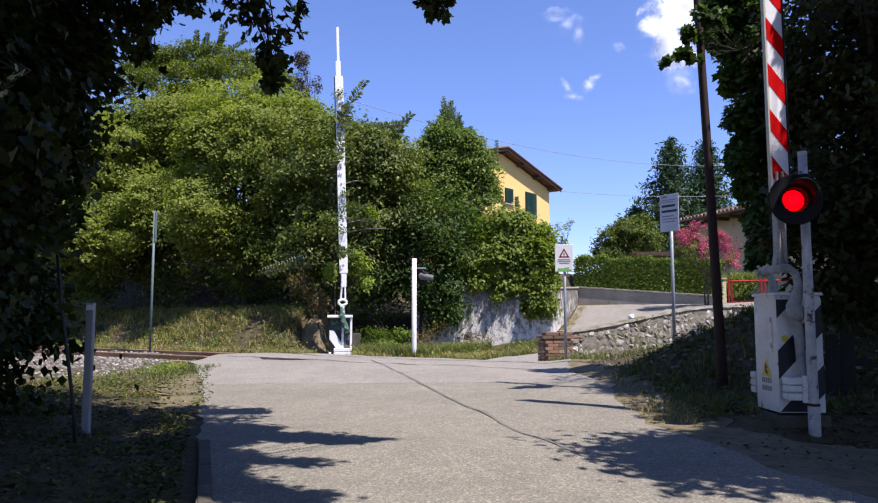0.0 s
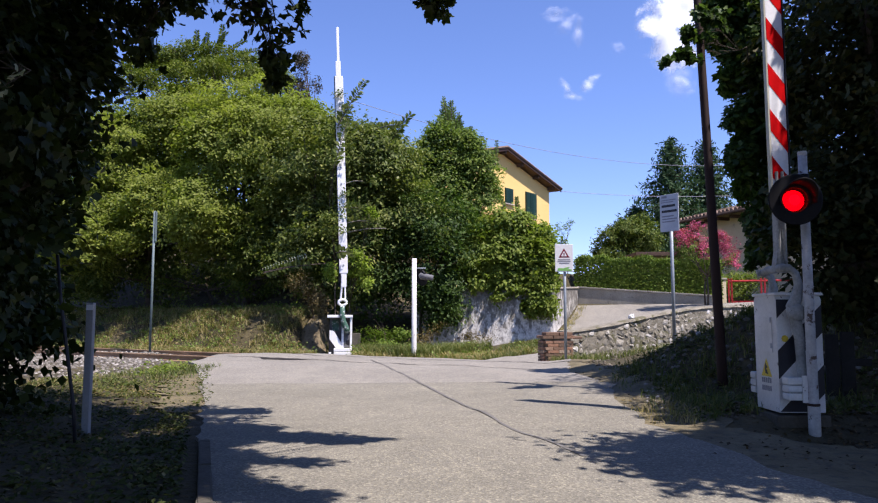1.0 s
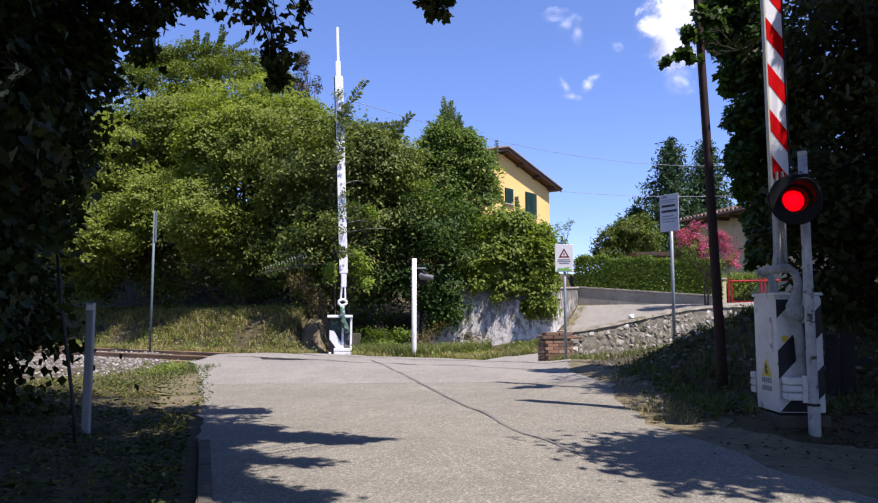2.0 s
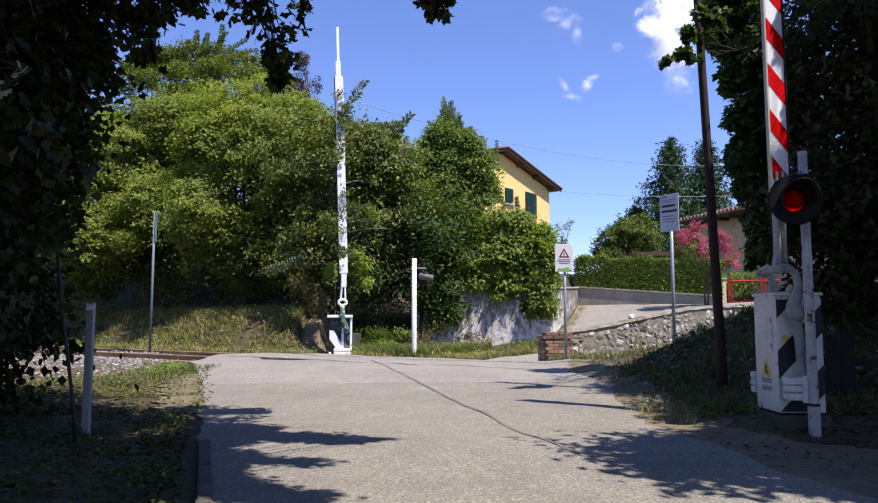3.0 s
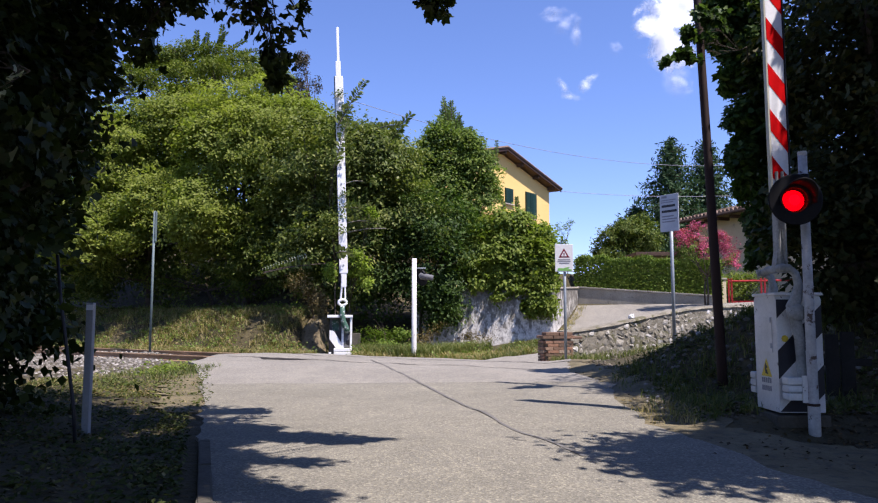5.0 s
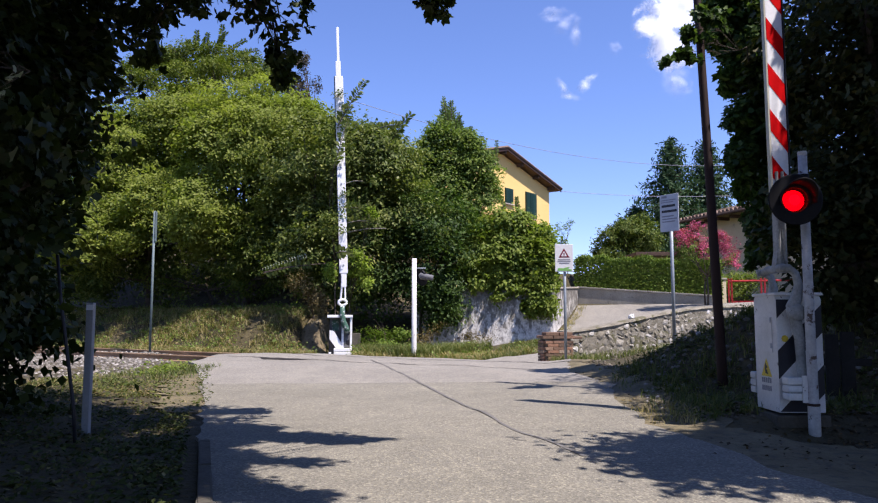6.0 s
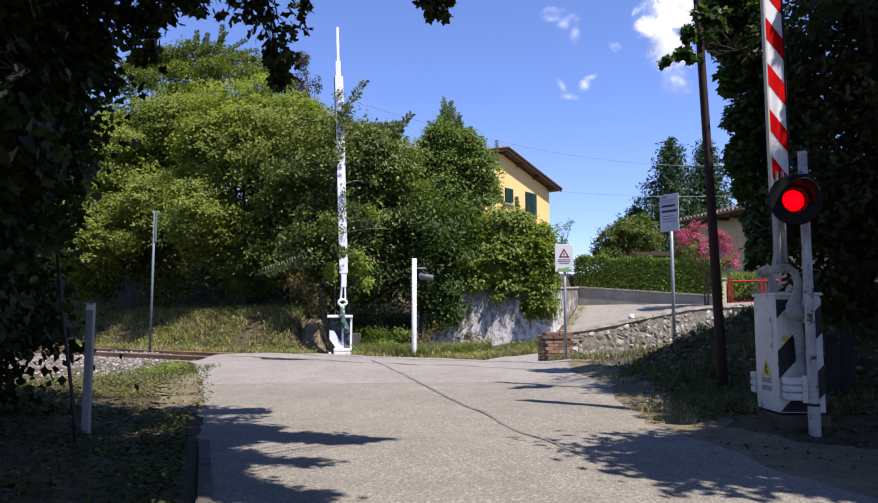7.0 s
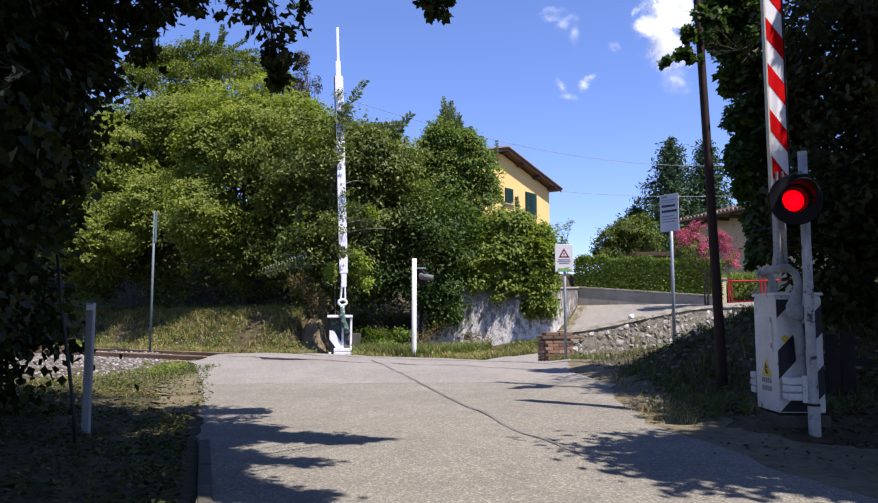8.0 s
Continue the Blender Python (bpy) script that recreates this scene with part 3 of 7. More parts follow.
def build_kerb():
    a, b = Vector((-0.72, 2.2, 0)), Vector((-2.08, 6.35, 0))
    d = b - a
    m = Matrix.Translation(a) @ pose(0, 0, 0, 0, 0, math.degrees(math.atan2(d.y, d.x)))
    bm = bmesh.new()
    for k in range(4):
        box(d.length * k / 4 + 0.006, d.length * (k + 1) / 4 - 0.006, -0.085, 0.005, -0.1, 0.03 + 0.006 * (k % 2), 0.012, m, 2, bm)
    sand = surface("sandy_roadside_dirt", (0.105, 0.088, 0.046), (0.185, 0.152, 0.084), 2.5, 24, 0.95, 0.8, 0.03, wear=(0.09, 0.08, 0.05), wear_at=0.54, wear_scale=6)
    right = [((2.45, 16.2), (3.2, 16.4)), ((2.3, 14.6), (2.9, 14.8)), ((2.15, 12.9), (2.75, 13.0)), ((2.3, 11.6), (2.9, 11.7)), ((2.35, 10.4), (2.95, 10.5)), ((2.1, 8.9), (2.9, 9.0)), ((2.0, 7.6), (2.95, 8.0)), ((1.95, 6.6), (2.9, 7.0)), ((2.15, 5.5), (3.9, 6.3)), ((2.35, 4.6), (4.8, 4.9)), ((2.7, 3.4), (5.2, 3.4))]
    tagged(part("dirt_edge", ribbon(right, 10, 8, 0.003, 0.05, 0.35), sand, smooth=True), "pale sandy dirt along the road's edge", "dirt", kind="structure")
    left = [((-4.75, 13.2), (-4.2, 13.2)), ((-4.35, 11.4), (-3.6, 11.4)), ((-3.75, 9.8), (-3.15, 9.8)), ((-3.2, 8.4), (-2.72, 8.4))]
    tagged(part("dirt_edge", ribbon(left, 10, 8, 0.004, 0.05, 0.5), sand, smooth=True), "pale sandy dirt beside the ballast", "dirt", kind="structure")
    tagged(part("kerb", bm, DARKCONCRETE), "worn low concrete kerb at the road's edge", "kerb", kind="structure")


def build_seam():
    """A line of old tar where two widths of asphalt meet."""
    bm = bmesh.new()
    prev = None
    for k in range(61):
        t = k / 60
        y = 5.7 + 10.4 * t
        x = 0.87 - 0.268 * (y - 6.67) + 0.0015 * (y - 6.67) ** 2 + 0.012 * noise.noise((t * 16, 0, 0))
        w = 0.021 + 0.009 * noise.noise((t * 25, 4, 0))
        n = across(x, y)
        z = ground_z(x, y) + 0.019 + 0.01 * smooth(-3.0, -0.4, n) * (1 - smooth(1.9, 3.2, n))
        row = [bm.verts.new((x - w, y, z)), bm.verts.new((x + w, y, z))]
        if prev:
            bm.faces.new((prev[0], prev[1], row[1], row[0]))
        prev = row
    tar = surface("old_tar", (0.115, 0.108, 0.098), (0.155, 0.146, 0.13), 3, 40, 0.85, 0.3)
    tagged(part("road_seam", bm, tar), "dark tarred seam along the road", "seam", kind="structure")


build_ground()
build_roads()
build_kerb()
build_seam()


def build_flangeway(n, a0, a1, gap=0.0):
    """The dark groove beside a rail in the crossing."""
    bm = bmesh.new()
    prev = None
    for k in range(70):
        a = a0 + (a1 - a0) * k / 69
        w = 0.025 + gap * smooth(0.15, -0.5, a) * smooth(-1.6, -0.9, a)
        row = []
        for d in (-w, 0.025):
            x, y = TX + UX * a - UY * (n + d), TY + UY * a + UX * (n + d)
            row.append(bm.verts.new((x, y, ground_z(x, y) + 0.032)))
        if prev:
            bm.faces.new((prev[0], row[0], row[1], prev[1]))
        prev = row
    tagged(part("flangeway", bm, DARKRUST), "dark rusty groove of a rail in the crossing", "groove", kind="structure")


build_flangeway(-0.12, -2.6, 5.6, 0.42)
build_flangeway(1.39, -1.9, 6.0)


# ---- railway ----
def track_pose(a, n, z=0.0):
    return Matrix.Translation((TX + UX * a - UY * n, TY + UY * a + UX * n, z)) @ pose(0, 0, 0, 0, 0, math.degrees(math.atan2(UY, UX)))


def rail_profile():
    half = [(0.0, 0.0), (0.065, 0.0), (0.065, 0.012), (0.012, 0.03), (0.010, 0.105), (0.033, 0.115), (0.033, 0.145), (0.026, 0.152)]
    return half + [(-x, z) for x, z in half[::-1] if x > 0]


def build_track():
    ob = thing("railway_track", "single railway track with rusty rails on ballast", "track", track_pose(0, 0, -0.055))
    prof = rail_profile()
    for n in (0.0, 1.435):
        bm = bmesh.new()
        rings = [[bm.verts.new((a, n + y, 0.025 + z)) for y, z in prof] for a in np.linspace(-40, 30, 36)]
        for r0, r1 in zip(rings, rings[1:]):
            for k in range(len(prof)):
                bm.faces.new((r0[k], r0[(k + 1) % len(prof)], r1[(k + 1) % len(prof)], r1[k]))
        bmesh.ops.recalc_face_normals(bm, faces=bm.faces[:])
        part("rail", bm, RUST, ob)
    sleeper = mesh_of("sleeper", box(-0.12, 0.12, -0.5, 1.935, -0.1, 0.03, 0.015), CONCRETE)
    for i in range(-40, 26):
        a = i * 0.6
        if -3.4 < a < 6.2:
            continue
        s = new("sleeper", sleeper)
        s.parent = ob
        s.location = (a, 0, 0)


def build_ballast():
    rng = np.random.default_rng(4)
    ico = bmesh.new()
    bmesh.ops.create_icosphere(ico, subdivisions=1, radius=1)
    base = np.array([v.co for v in ico.verts])
    tri = np.array([[v.index for v in f.verts] for f in ico.faces])
    ico.free()
    vs, fs, k = [], [], 0
    spots = []
    while len(spots) < 8600:
        a, n = rng.uniform(-13, -1.2), rng.uniform(-5.4, 2.6)
        if rng.random() < 0.12:
            a, n = rng.uniform(4.4, 12), rng.uniform(-3.6, -0.4)
        x, y = TX + UX * a - UY * n, TY + UY * a + UX * n
        if a < 0 and x > -6.25 + 0.30 * (16 - y) + rng.normal(0, 0.25):
            continue
        if a > 0 and x < 2.5 + rng.normal(0, 0.15):
            continue
        if a < 0 and n > -0.3 and x > -6.2 - 0.22 * (y - 17):
            continue
        if n < -3.6 and rng.random() < 0.3 + 0.35 * (-3.6 - n):
            continue
        spots.append((x, y, n))
    for x, y, n in spots:
        s = rng.uniform(0.022, 0.062)
        sh = base * rng.uniform(0.7, 1.3, base.shape) * np.array([s, s * rng.uniform(0.7, 1.2), s * 0.75])
        up = 0.07 if 0.15 < n < 2.1 else 0.0
        vs.append(sh + np.array([x, y, ground_z(x, y) - 0.03 + up * rng.random()]))
        fs.append(tri + k)
        k += len(base)
    tagged(new("ballast", raw_mesh("ballast", np.concatenate(vs), np.concatenate(fs), BALLAST)), "pale grey crushed stone beside the rails", "gravel", kind="stuff")


def build_rubble():
    """Broken stone and dirt lumps on the mound and along the road's edge."""
    rng = np.random.default_rng(14)
    ico = bmesh.new()
    bmesh.ops.create_icosphere(ico, subdivisions=1, radius=1)
    base = np.array([v.co for v in ico.verts])
    tri = np.array([[v.index for v in f.verts] for f in ico.faces])
    ico.free()
    vs, fs, k = [], [], 0
    while k < 2200 * len(base):
        if rng.random() < 0.98:
            y = rng.uniform(7.4, 15.4)
            x = 2.15 + 0.16 * max(0, y - 13) + abs(rng.normal(0, 0.6))
        else:
            y = rng.uniform(3.8, 12)
            x = -1.5 - 0.33 * (y - 4.2) - abs(rng.normal(0, 0.5))
        s = rng.uniform(0.008, 0.035) * (1.4 if rng.random() < 0.1 else 1)
        sh = base * rng.uniform(0.7, 1.3, base.shape) * np.array([s, s * rng.uniform(0.7, 1.2), s * 0.7])
        vs.append(sh + np.array([x, y, ground_z(x, y) - 0.018]))
        fs.append(tri + k)
        k += len(base)
    tagged(new("rubble", raw_mesh("rubble", np.concatenate(vs), np.concatenate(fs), RUBBLE)), "brown rubble and small stones along the road", "gravel", kind="stuff")


build_track()
build_ballast()
build_rubble()


# ---- level-crossing barriers ----
def cut(poly, limit, keep_below):
    """The part of an outline below or above a height."""
    out = []
    for (x0, z0), (x1, z1) in zip(poly, poly[1:] + poly[:1]):
        a, b = (z0 <= limit) == keep_below or z0 == limit, (z1 <= limit) == keep_below or z1 == limit
        if a:
            out.append((x0, z0))
        if a != b:
            t = (limit - z0) / (z1 - z0)
            out.append((x0 + (x1 - x0) * t, limit))
    return out


def build_near_barrier():
    ob = thing("level_crossing_barrier", "raised red and white barrier arm on a striped white cabinet", "barrier", pose(3.60, 7.45, 0.14))
    part("plinth", box(-0.27, 0.26, -0.29, 0.30, -0.3, -0.012, 0.02), DARKCONCRETE, ob, "low dark concrete plinth")
    # cabinet: slightly sloped shoulders under a folded lid
    prof = [(-0.25, 0.01), (0.25, 0.01), (0.25, 1.13), (0.22, 1.175), (-0.22, 1.175), (-0.25, 1.13)]
    body = part("cabinet", slab(prof, -0.23, 0.23, pose(0, 0, 0, 90, 0, 90), 0.012), WHITE, ob, "chipped white steel cabinet")
    part("lid", box(-0.245, 0.245, -0.26, 0.26, 1.17, 1.20, 0.012), WHITE, body)
    part("door", box(-0.240, -0.229, -0.16, 0.16, 0.60, 0.95, 0.004), WHITE, body)
    for z in (0.64, 0.90):
        part("hinge", tube([(-0.243, -0.15, z), (-0.243, -0.15, z + 0.05)], 0.012, 8), GREYWHITE, body)
    face = Matrix.Translation((0, -0.2505, 0)) @ pose(0, 0, 0, 90, 0, 0)
    for z in (0.94, 0.34, -0.26):
        poly = cut(cut([(-0.225, z), (0.225, z + 0.46), (0.225, z + 0.74), (-0.225, z + 0.28)], 1.13, True), 0.02, False)
        part("stripe", slab(poly, 0.0, 0.003, face), BLACK, body, "black slanted stripe")
    side = Matrix.Translation((-0.2305, 0, 0)) @ pose(0, 0, 0, 90, 0, -90)
    part("warning_sticker", slab([(-0.115, 0.35), (0.115, 0.35), (0.0, 0.53)], 0.0, 0.003, side), STICKER, body, "yellow warning triangle sticker")
    part("sticker_mark", slab([(-0.02, 0.38), (0.04, 0.37), (0.0, 0.43), (0.03, 0.44), (-0.02, 0.49), (-0.03, 0.43)], 0.003, 0.005, side), INK, body)
    for z in (0.285, 0.205):
        for x in (-0.115, -0.07, -0.025, 0.02, 0.065):
            part("worn_letter", slab([(x, z), (x + 0.032, z), (x + 0.032, z + 0.05), (x, z + 0.05)], 0.0, 0.002, side), INKGREY, body)
    part("yellow_mark", lathe([(0.0, 0.0), (0.035, 0.0), (0.03, 0.004), (0.0, 0.004)], 10, Matrix.Translation((-0.15, -0.2505, 0.74)) @ pose(0, 0, 0, 90, 0, 0)), STICKER, body)
    # two curved levers, before and behind the cabinet, carry the arm above and the weights below
    for y, lab in ((-0.36, "thick cast lever, greyish white"), (0.36, "")):
        pts = [(-0.22, y, 1.40), (-0.14, y, 1.41), (-0.07, y, 1.35), (-0.045, y, 1.24), (-0.07, y, 1.12), (-0.11, y, 1.03), (-0.09, y, 0.90), (-0.06, y, 0.72), (-0.05, y, 0.40), (-0.05, y, 0.16)]
        pts = [(x + (0.09 if y > 0 else 0.0), b, z + 0.03) for x, b, z in pts]
        bm = bmesh.new()
        rs = [0.035, 0.04, 0.04, 0.045, 0.058, 0.07, 0.06, 0.05, 0.045, 0.045]
        tube(pts, rs, 10, bm)
        for v in bm.verts:
            v.co.y = y + (v.co.y - y) * 0.6
        part("lever", bm, CASTGREY, ob, lab, True)
        part("hub", lathe([(0.0, -0.05), (0.075, -0.05), (0.085, -0.03), (0.085, 0.03), (0.075, 0.05), (0.0, 0.05)], 20, Matrix.Translation((-0.08, y, 1.0)) @ pose(0, 0, 0, 90, 0, 0)), CASTGREY, ob, "", True)
        for z in (0.15, 0.225, 0.30):
            part("counterweight", box(-0.225, 0.05, y - 0.07, y + 0.06, z, z + 0.07, 0.016), WHITE, ob, "ribbed white counterweight")
        part("clamp_bar", box(-0.09, -0.01, y - 0.085, y - 0.071, 0.13, 0.39, 0.004), WHITE, ob)
    part("axle", tube([(-0.08, -0.40, 1.0), (-0.08, 0.40, 1.0)], 0.04, 14), GREYWHITE, ob, "", True)
    # yoke between the levers, under the arm
    part("yoke", tube([(-0.15, -0.38, 1.43), (-0.12, -0.2, 1.45), (-0.08, 0.2, 1.45), (-0.06, 0.38, 1.43)], [0.035, 0.045, 0.045, 0.035], 12), CASTGREY, ob, "grey cast yoke", True)
    part("arm_holder", slab([(-0.16, 1.41), (0.0, 1.41), (-0.015, 1.49), (-0.045, 1.57), (-0.045, 2.30), (-0.12, 2.30), (-0.125, 1.62)], 0.02, 0.12, pose(0, 0, 0, 90, 0, 0), 0.012), CASTGREY, ob, "grey flaking casting")
    for x in (-0.115, -0.055):
        part("holder_bar", tube([(x, -0.15, 1.48), (x, -0.15, 2.45)], 0.016, 8), CASTGREY, ob)
    lean = Matrix.Translation((-0.07, -0.10, 2.2)) @ pose(0, 0, 0, 0, -0.2, 7)
    arm = part("arm", box(-0.085, 0.10, -0.03, 0.03, 0.0, 3.5, 0.01, lean), ARMWHITE, ob, "white barrier arm")
    part("edge_rail", box(-0.105, -0.087, -0.033, 0.02, -0.05, 3.5, 0.005, lean), RAILCREAM, arm, "cream edge rail")
    part("edge_rail", box(0.102, 0.112, -0.045, 0.045, -0.05, 3.5, 0.003, lean), BLACK, arm, "dark edge rail")
    for i in range(7):
        z = 0.19 + i * 0.495
        poly = cut([(-0.083, z), (0.098, z - 0.23), (0.098, z), (-0.083, z + 0.23)], 0.0, False)
        part("red_stripe", slab(poly, 0.0, 0.003, lean @ Matrix.Translation((0, -0.0305, 0)) @ pose(0, 0, 0, 90, 0, 0)), ARMRED, arm, "slanted red stripe")
    return ob


def build_near_signal():
    ob = thing("road_signal", "round black signal with one red light on a flaking white post", "signal", pose(3.605, 7.0, -0.05))
    post = part("post", tube([(0, 0, -0.3), (0, 0, 0.28), (0, 0, 0.32), (0, 0, 0.9), (0, 0, 2.76)], [0.056, 0.056, 0.048, 0.046, 0.042], 18), FLAKING, ob, "white tubular post with flaking paint", True)
    part("cap", lathe([(0.043, 2.74), (0.046, 2.76), (0.044, 2.78), (0.0, 2.79)], 18), FLAKING, post)
    for z in (2.14, 2.5):
        part("clamp", lathe([(0.048, z), (0.054, z + 0.005), (0.054, z + 0.045), (0.048, z + 0.05)], 18), LAMPBLACK, ob)
    part("rust_ring", lathe([(0.05, 0.29), (0.0585, 0.295), (0.0585, 0.312), (0.05, 0.318)], 18), RUSTPOLE, post, "rusty joint ring")
    # lamp head, facing the camera's side of the road
    head = Matrix.Translation((-0.155, -0.10, 2.275)) @ pose(0, 0, 0, 90, 0, -8)
    housing = part("lamp_housing", lathe([(0.11, -0.03), (0.19, -0.02), (0.245, 0.03), (0.25, 0.05), (0.24, 0.058), (0.128, 0.062), (0.119, 0.05), (0.119, -0.02)], 40, head), LAMPBLACK, ob, "round black backing board")
    part("lamp_case", lathe([(0.0, -0.26), (0.10, -0.24), (0.155, -0.12), (0.16, -0.03), (0.15, -0.03), (0.145, -0.12), (0.09, -0.225), (0.0, -0.245)], 28, head), LAMPBLACK, ob, "", True)
    # hood: a part-cylinder, open below
    bm = bmesh.new()
    rings = []
    for r in (0.152, 0.146):
        for z in (0.055, 0.30):
            row = []
            for k in range(25):
                a = radians(-18 + 216 * k / 24)
                rr = r * (1.0 + 0.10 * (z > 0.1))
                cut = 1.0 if z < 0.1 else (0.45 + 0.55 * max(0.0, math.sin(a)))
                row.append(bm.verts.new((rr * math.cos(a), rr * math.sin(a), 0.055 + (z - 0.055) * cut)))
            rings.append(row)
    o0, o1, i0, i1 = rings
    for k in range(24):
        for a, b in ((o0, o1), (o1, i1), (i1, i0), (i0, o0)):
            bm.faces.new((a[k], a[k + 1], b[k + 1], b[k]))
    for k in (0, 24):
        bm.faces.new((o0[k], o1[k], i1[k], i0[k]))
    bmesh.ops.recalc_face_normals(bm, faces=bm.faces[:])
    bm.transform(head)
    part("hood", bm, LAMPBLACK, ob, "worn black hood over the lens", True)
    # clear red lens over an added drum; its one glowing side stands for the bulb
    m, nt, p = nodes("red_lens")
    tr = nt.nodes.new("ShaderNodeBsdfTransparent")
    tr.inputs[0].default_value = (0.98, 0.05, 0.015, 1)
    p.inputs["Base Color"].default_value = (0.12, 0.004, 0.004, 1)
    p.inputs["Roughness"].default_value = 0.4
    p.inputs["Specular IOR Level"].default_value = 0.1
    mx = nt.nodes.new("ShaderNodeMixShader")
    mx.inputs[0].default_value = 0.75
    link(nt, p.outputs[0], mx.inputs[1])
    link(nt, tr.outputs[0], mx.inputs[2])
    link(nt, mx.outputs[0], nt.nodes["Material Output"].inputs[0])
    lens = part("lens", lathe([(0.1185, 0.03), (0.105, 0.046), (0.06, 0.062), (0.0, 0.066), (0.0, 0.060), (0.06, 0.056), (0.102, 0.040), (0.115, 0.028)], 32, head), m, ob, "red lens", True)
    m2, nt2, p2 = nodes("lamp_glow")
    tc = nt2.nodes.new("ShaderNodeTexCoord")
    sep = nt2.nodes.new("ShaderNodeSeparateXYZ")
    link(nt2, tc.outputs["Object"], sep.inputs[0])
    mr = nt2.nodes.new("ShaderNodeMapRange")
    mr.interpolation_type = "SMOOTHSTEP"
    mr.inputs["From Min"].default_value = -0.03
    mr.inputs["From Max"].default_value = 0.075
    mr.inputs["To Min"].default_value = 0.03
    mr.inputs["To Max"].default_value = 3.4
    link(nt2, sep.outputs["Z"], mr.inputs["Value"])
    link(nt2, mr.outputs[0], p2.inputs["Emission Strength"])
    p2.inputs["Emission Color"].default_value = (1.0, 0.085, 0.002, 1)
    p2.inputs["Base Color"].default_value = (0.1, 0.01, 0.01, 1)
    prof = [(0.118 * math.sin(math.pi * k / 16), -0.118 * math.cos(math.pi * k / 16)) for k in range(17)]
    drum = part("fading_drum", lathe(prof, 32), m2, ob, "half-glowing red drum added behind the lens to fade its light", True)
    return ob, drum, head


build_near_barrier()
SIGNAL, DRUM, HEAD = build_near_signal()


def build_far_barrier():
    ob = thing("level_crossing_barrier", "raised barrier arm, white-backed, on an open white cabinet", "barrier", pose(-3.0, 22.0, -0.10, 0, 0, 6))
    part("plinth", box(-0.45, 0.42, -0.35, 0.4, -0.3, 0.03, 0.02), DARKCONCRETE, ob, "concrete plinth")
    face = Matrix.Translation((0, -0.205, 0)) @ pose(0, 0, 0, 90, 0, 0)
    # back panel in dark grey, which paints in the shade of the recess
    body = part("cabinet", box(-0.34, 0.34, 0.17, 0.20, 0.04, 1.16, 0.006), LAMPGREY, ob, "open white steel cabinet, its shaded inside coloured dark grey")
    part("side_plate", box(0.285, 0.345, -0.22, 0.168, 0.26, 1.16, 0.008), ARMWHITE, body)
    part("side_plate", box(-0.345, -0.315, -0.20, 0.168, 0.04, 0.78, 0.006), BLACK, body, "black side plate")
    part("front_plate", slab([(-0.325, 0.79), (-0.19, 0.76), (0.02, 0.42), (0.02, 0.24), (-0.13, 0.26), (-0.325, 0.52)], 0.0, 0.02, face), ARMWHITE, body, "slanted white front plate")
    part("stripe", slab([(-0.325, 0.515), (-0.14, 0.262), (-0.14, 0.05), (-0.325, 0.05)], -0.006, 0.012, face), BLACK, body, "black slanted stripe")
    part("front_strip", slab([(0.025, 0.24), (0.10, 0.24), (0.10, 0.86), (0.04, 0.90)], 0.0, 0.02, face), ARMWHITE, body)
    part("hatch", slab([(0.105, 0.27), (0.28, 0.27), (0.28, 0.62), (0.105, 0.70)], -0.02, 0.0, face), LAMPGREY, body, "grey hatch")
    # flat black plate for the darkness inside a hole
    part("hatch_hole_dark", slab([(0.17, 0.36), (0.27, 0.33), (0.27, 0.50), (0.17, 0.47)], 0.0, 0.006, face), BLACK, body)
    part("inner_plate", box(-0.26, -0.06, 0.12, 0.165, 0.76, 1.10, 0.004), GREENCAST, body, "flaked green plate inside")
    part("lid", box(-0.40, 0.36, -0.27, 0.25, 1.16, 1.245, 0.018), ARMWHITE, body)
    for z in (0.03, 0.145):
        part("counterweight", box(-0.19, 0.345, -0.36, -0.235, z, z + 0.105, 0.014), ARMWHITE, ob, "white counterweight slab")
    part("foot", box(-0.345, -0.27, -0.28, -0.21, 0.03, 0.13, 0.01), ARMWHITE, ob)
    part("casting", tube([(0.24, -0.30, 0.70), (0.16, -0.30, 0.86), (0.09, -0.30, 1.05), (0.05, -0.29, 1.25), (0.06, -0.28, 1.52)], [0.07, 0.10, 0.085, 0.085, 0.07], 10), GREENCAST, ob, "green casting with flaked paint", True)
    ring = [(0.055 + 0.12 * math.cos(a), -0.28, 1.62 + 0.085 * math.sin(a)) for a in [2 * math.pi * k / 14 for k in range(15)]]
    part("knuckle", tube(ring, 0.04, 8), ARMWHITE, ob, "white ring-shaped knuckle", True)
    for x0, x1 in ((-0.01, 0.03), (0.135, 0.12)):
        part("fork_bar", tube([(x0, -0.28, 1.66), (x1, -0.28, 2.14)], [0.03, 0.026], 8), ARMWHITE, ob)
    part("neck", box(0.0, 0.165, -0.31, -0.23, 2.08, 2.54, 0.015), ARMWHITE, ob)
    part("neck_plate", box(-0.075, -0.004, -0.29, -0.20, 2.10, 2.54, 0.006), LAMPBLACK, ob)
    lean = Matrix.Translation((0.078, -0.27, 2.5)) @ pose(0, 0, 0, 0, -2.05, 0)
    arm = part("arm", box(-0.125, 0.125, -0.05, 0.05, 0.0, 6.14, 0.015, lean), ARMWHITE, ob, "long white arm with the striped side turned away")
    part("arm_edge", box(-0.152, -0.128, -0.03, 0.07, -0.02, 6.14, 0.006, lean), LAMPBLACK, arm)
    part("arm_tip", box(-0.095, 0.06, -0.04, 0.03, 6.14, 6.62, 0.012, lean), ARMWHITE, arm)
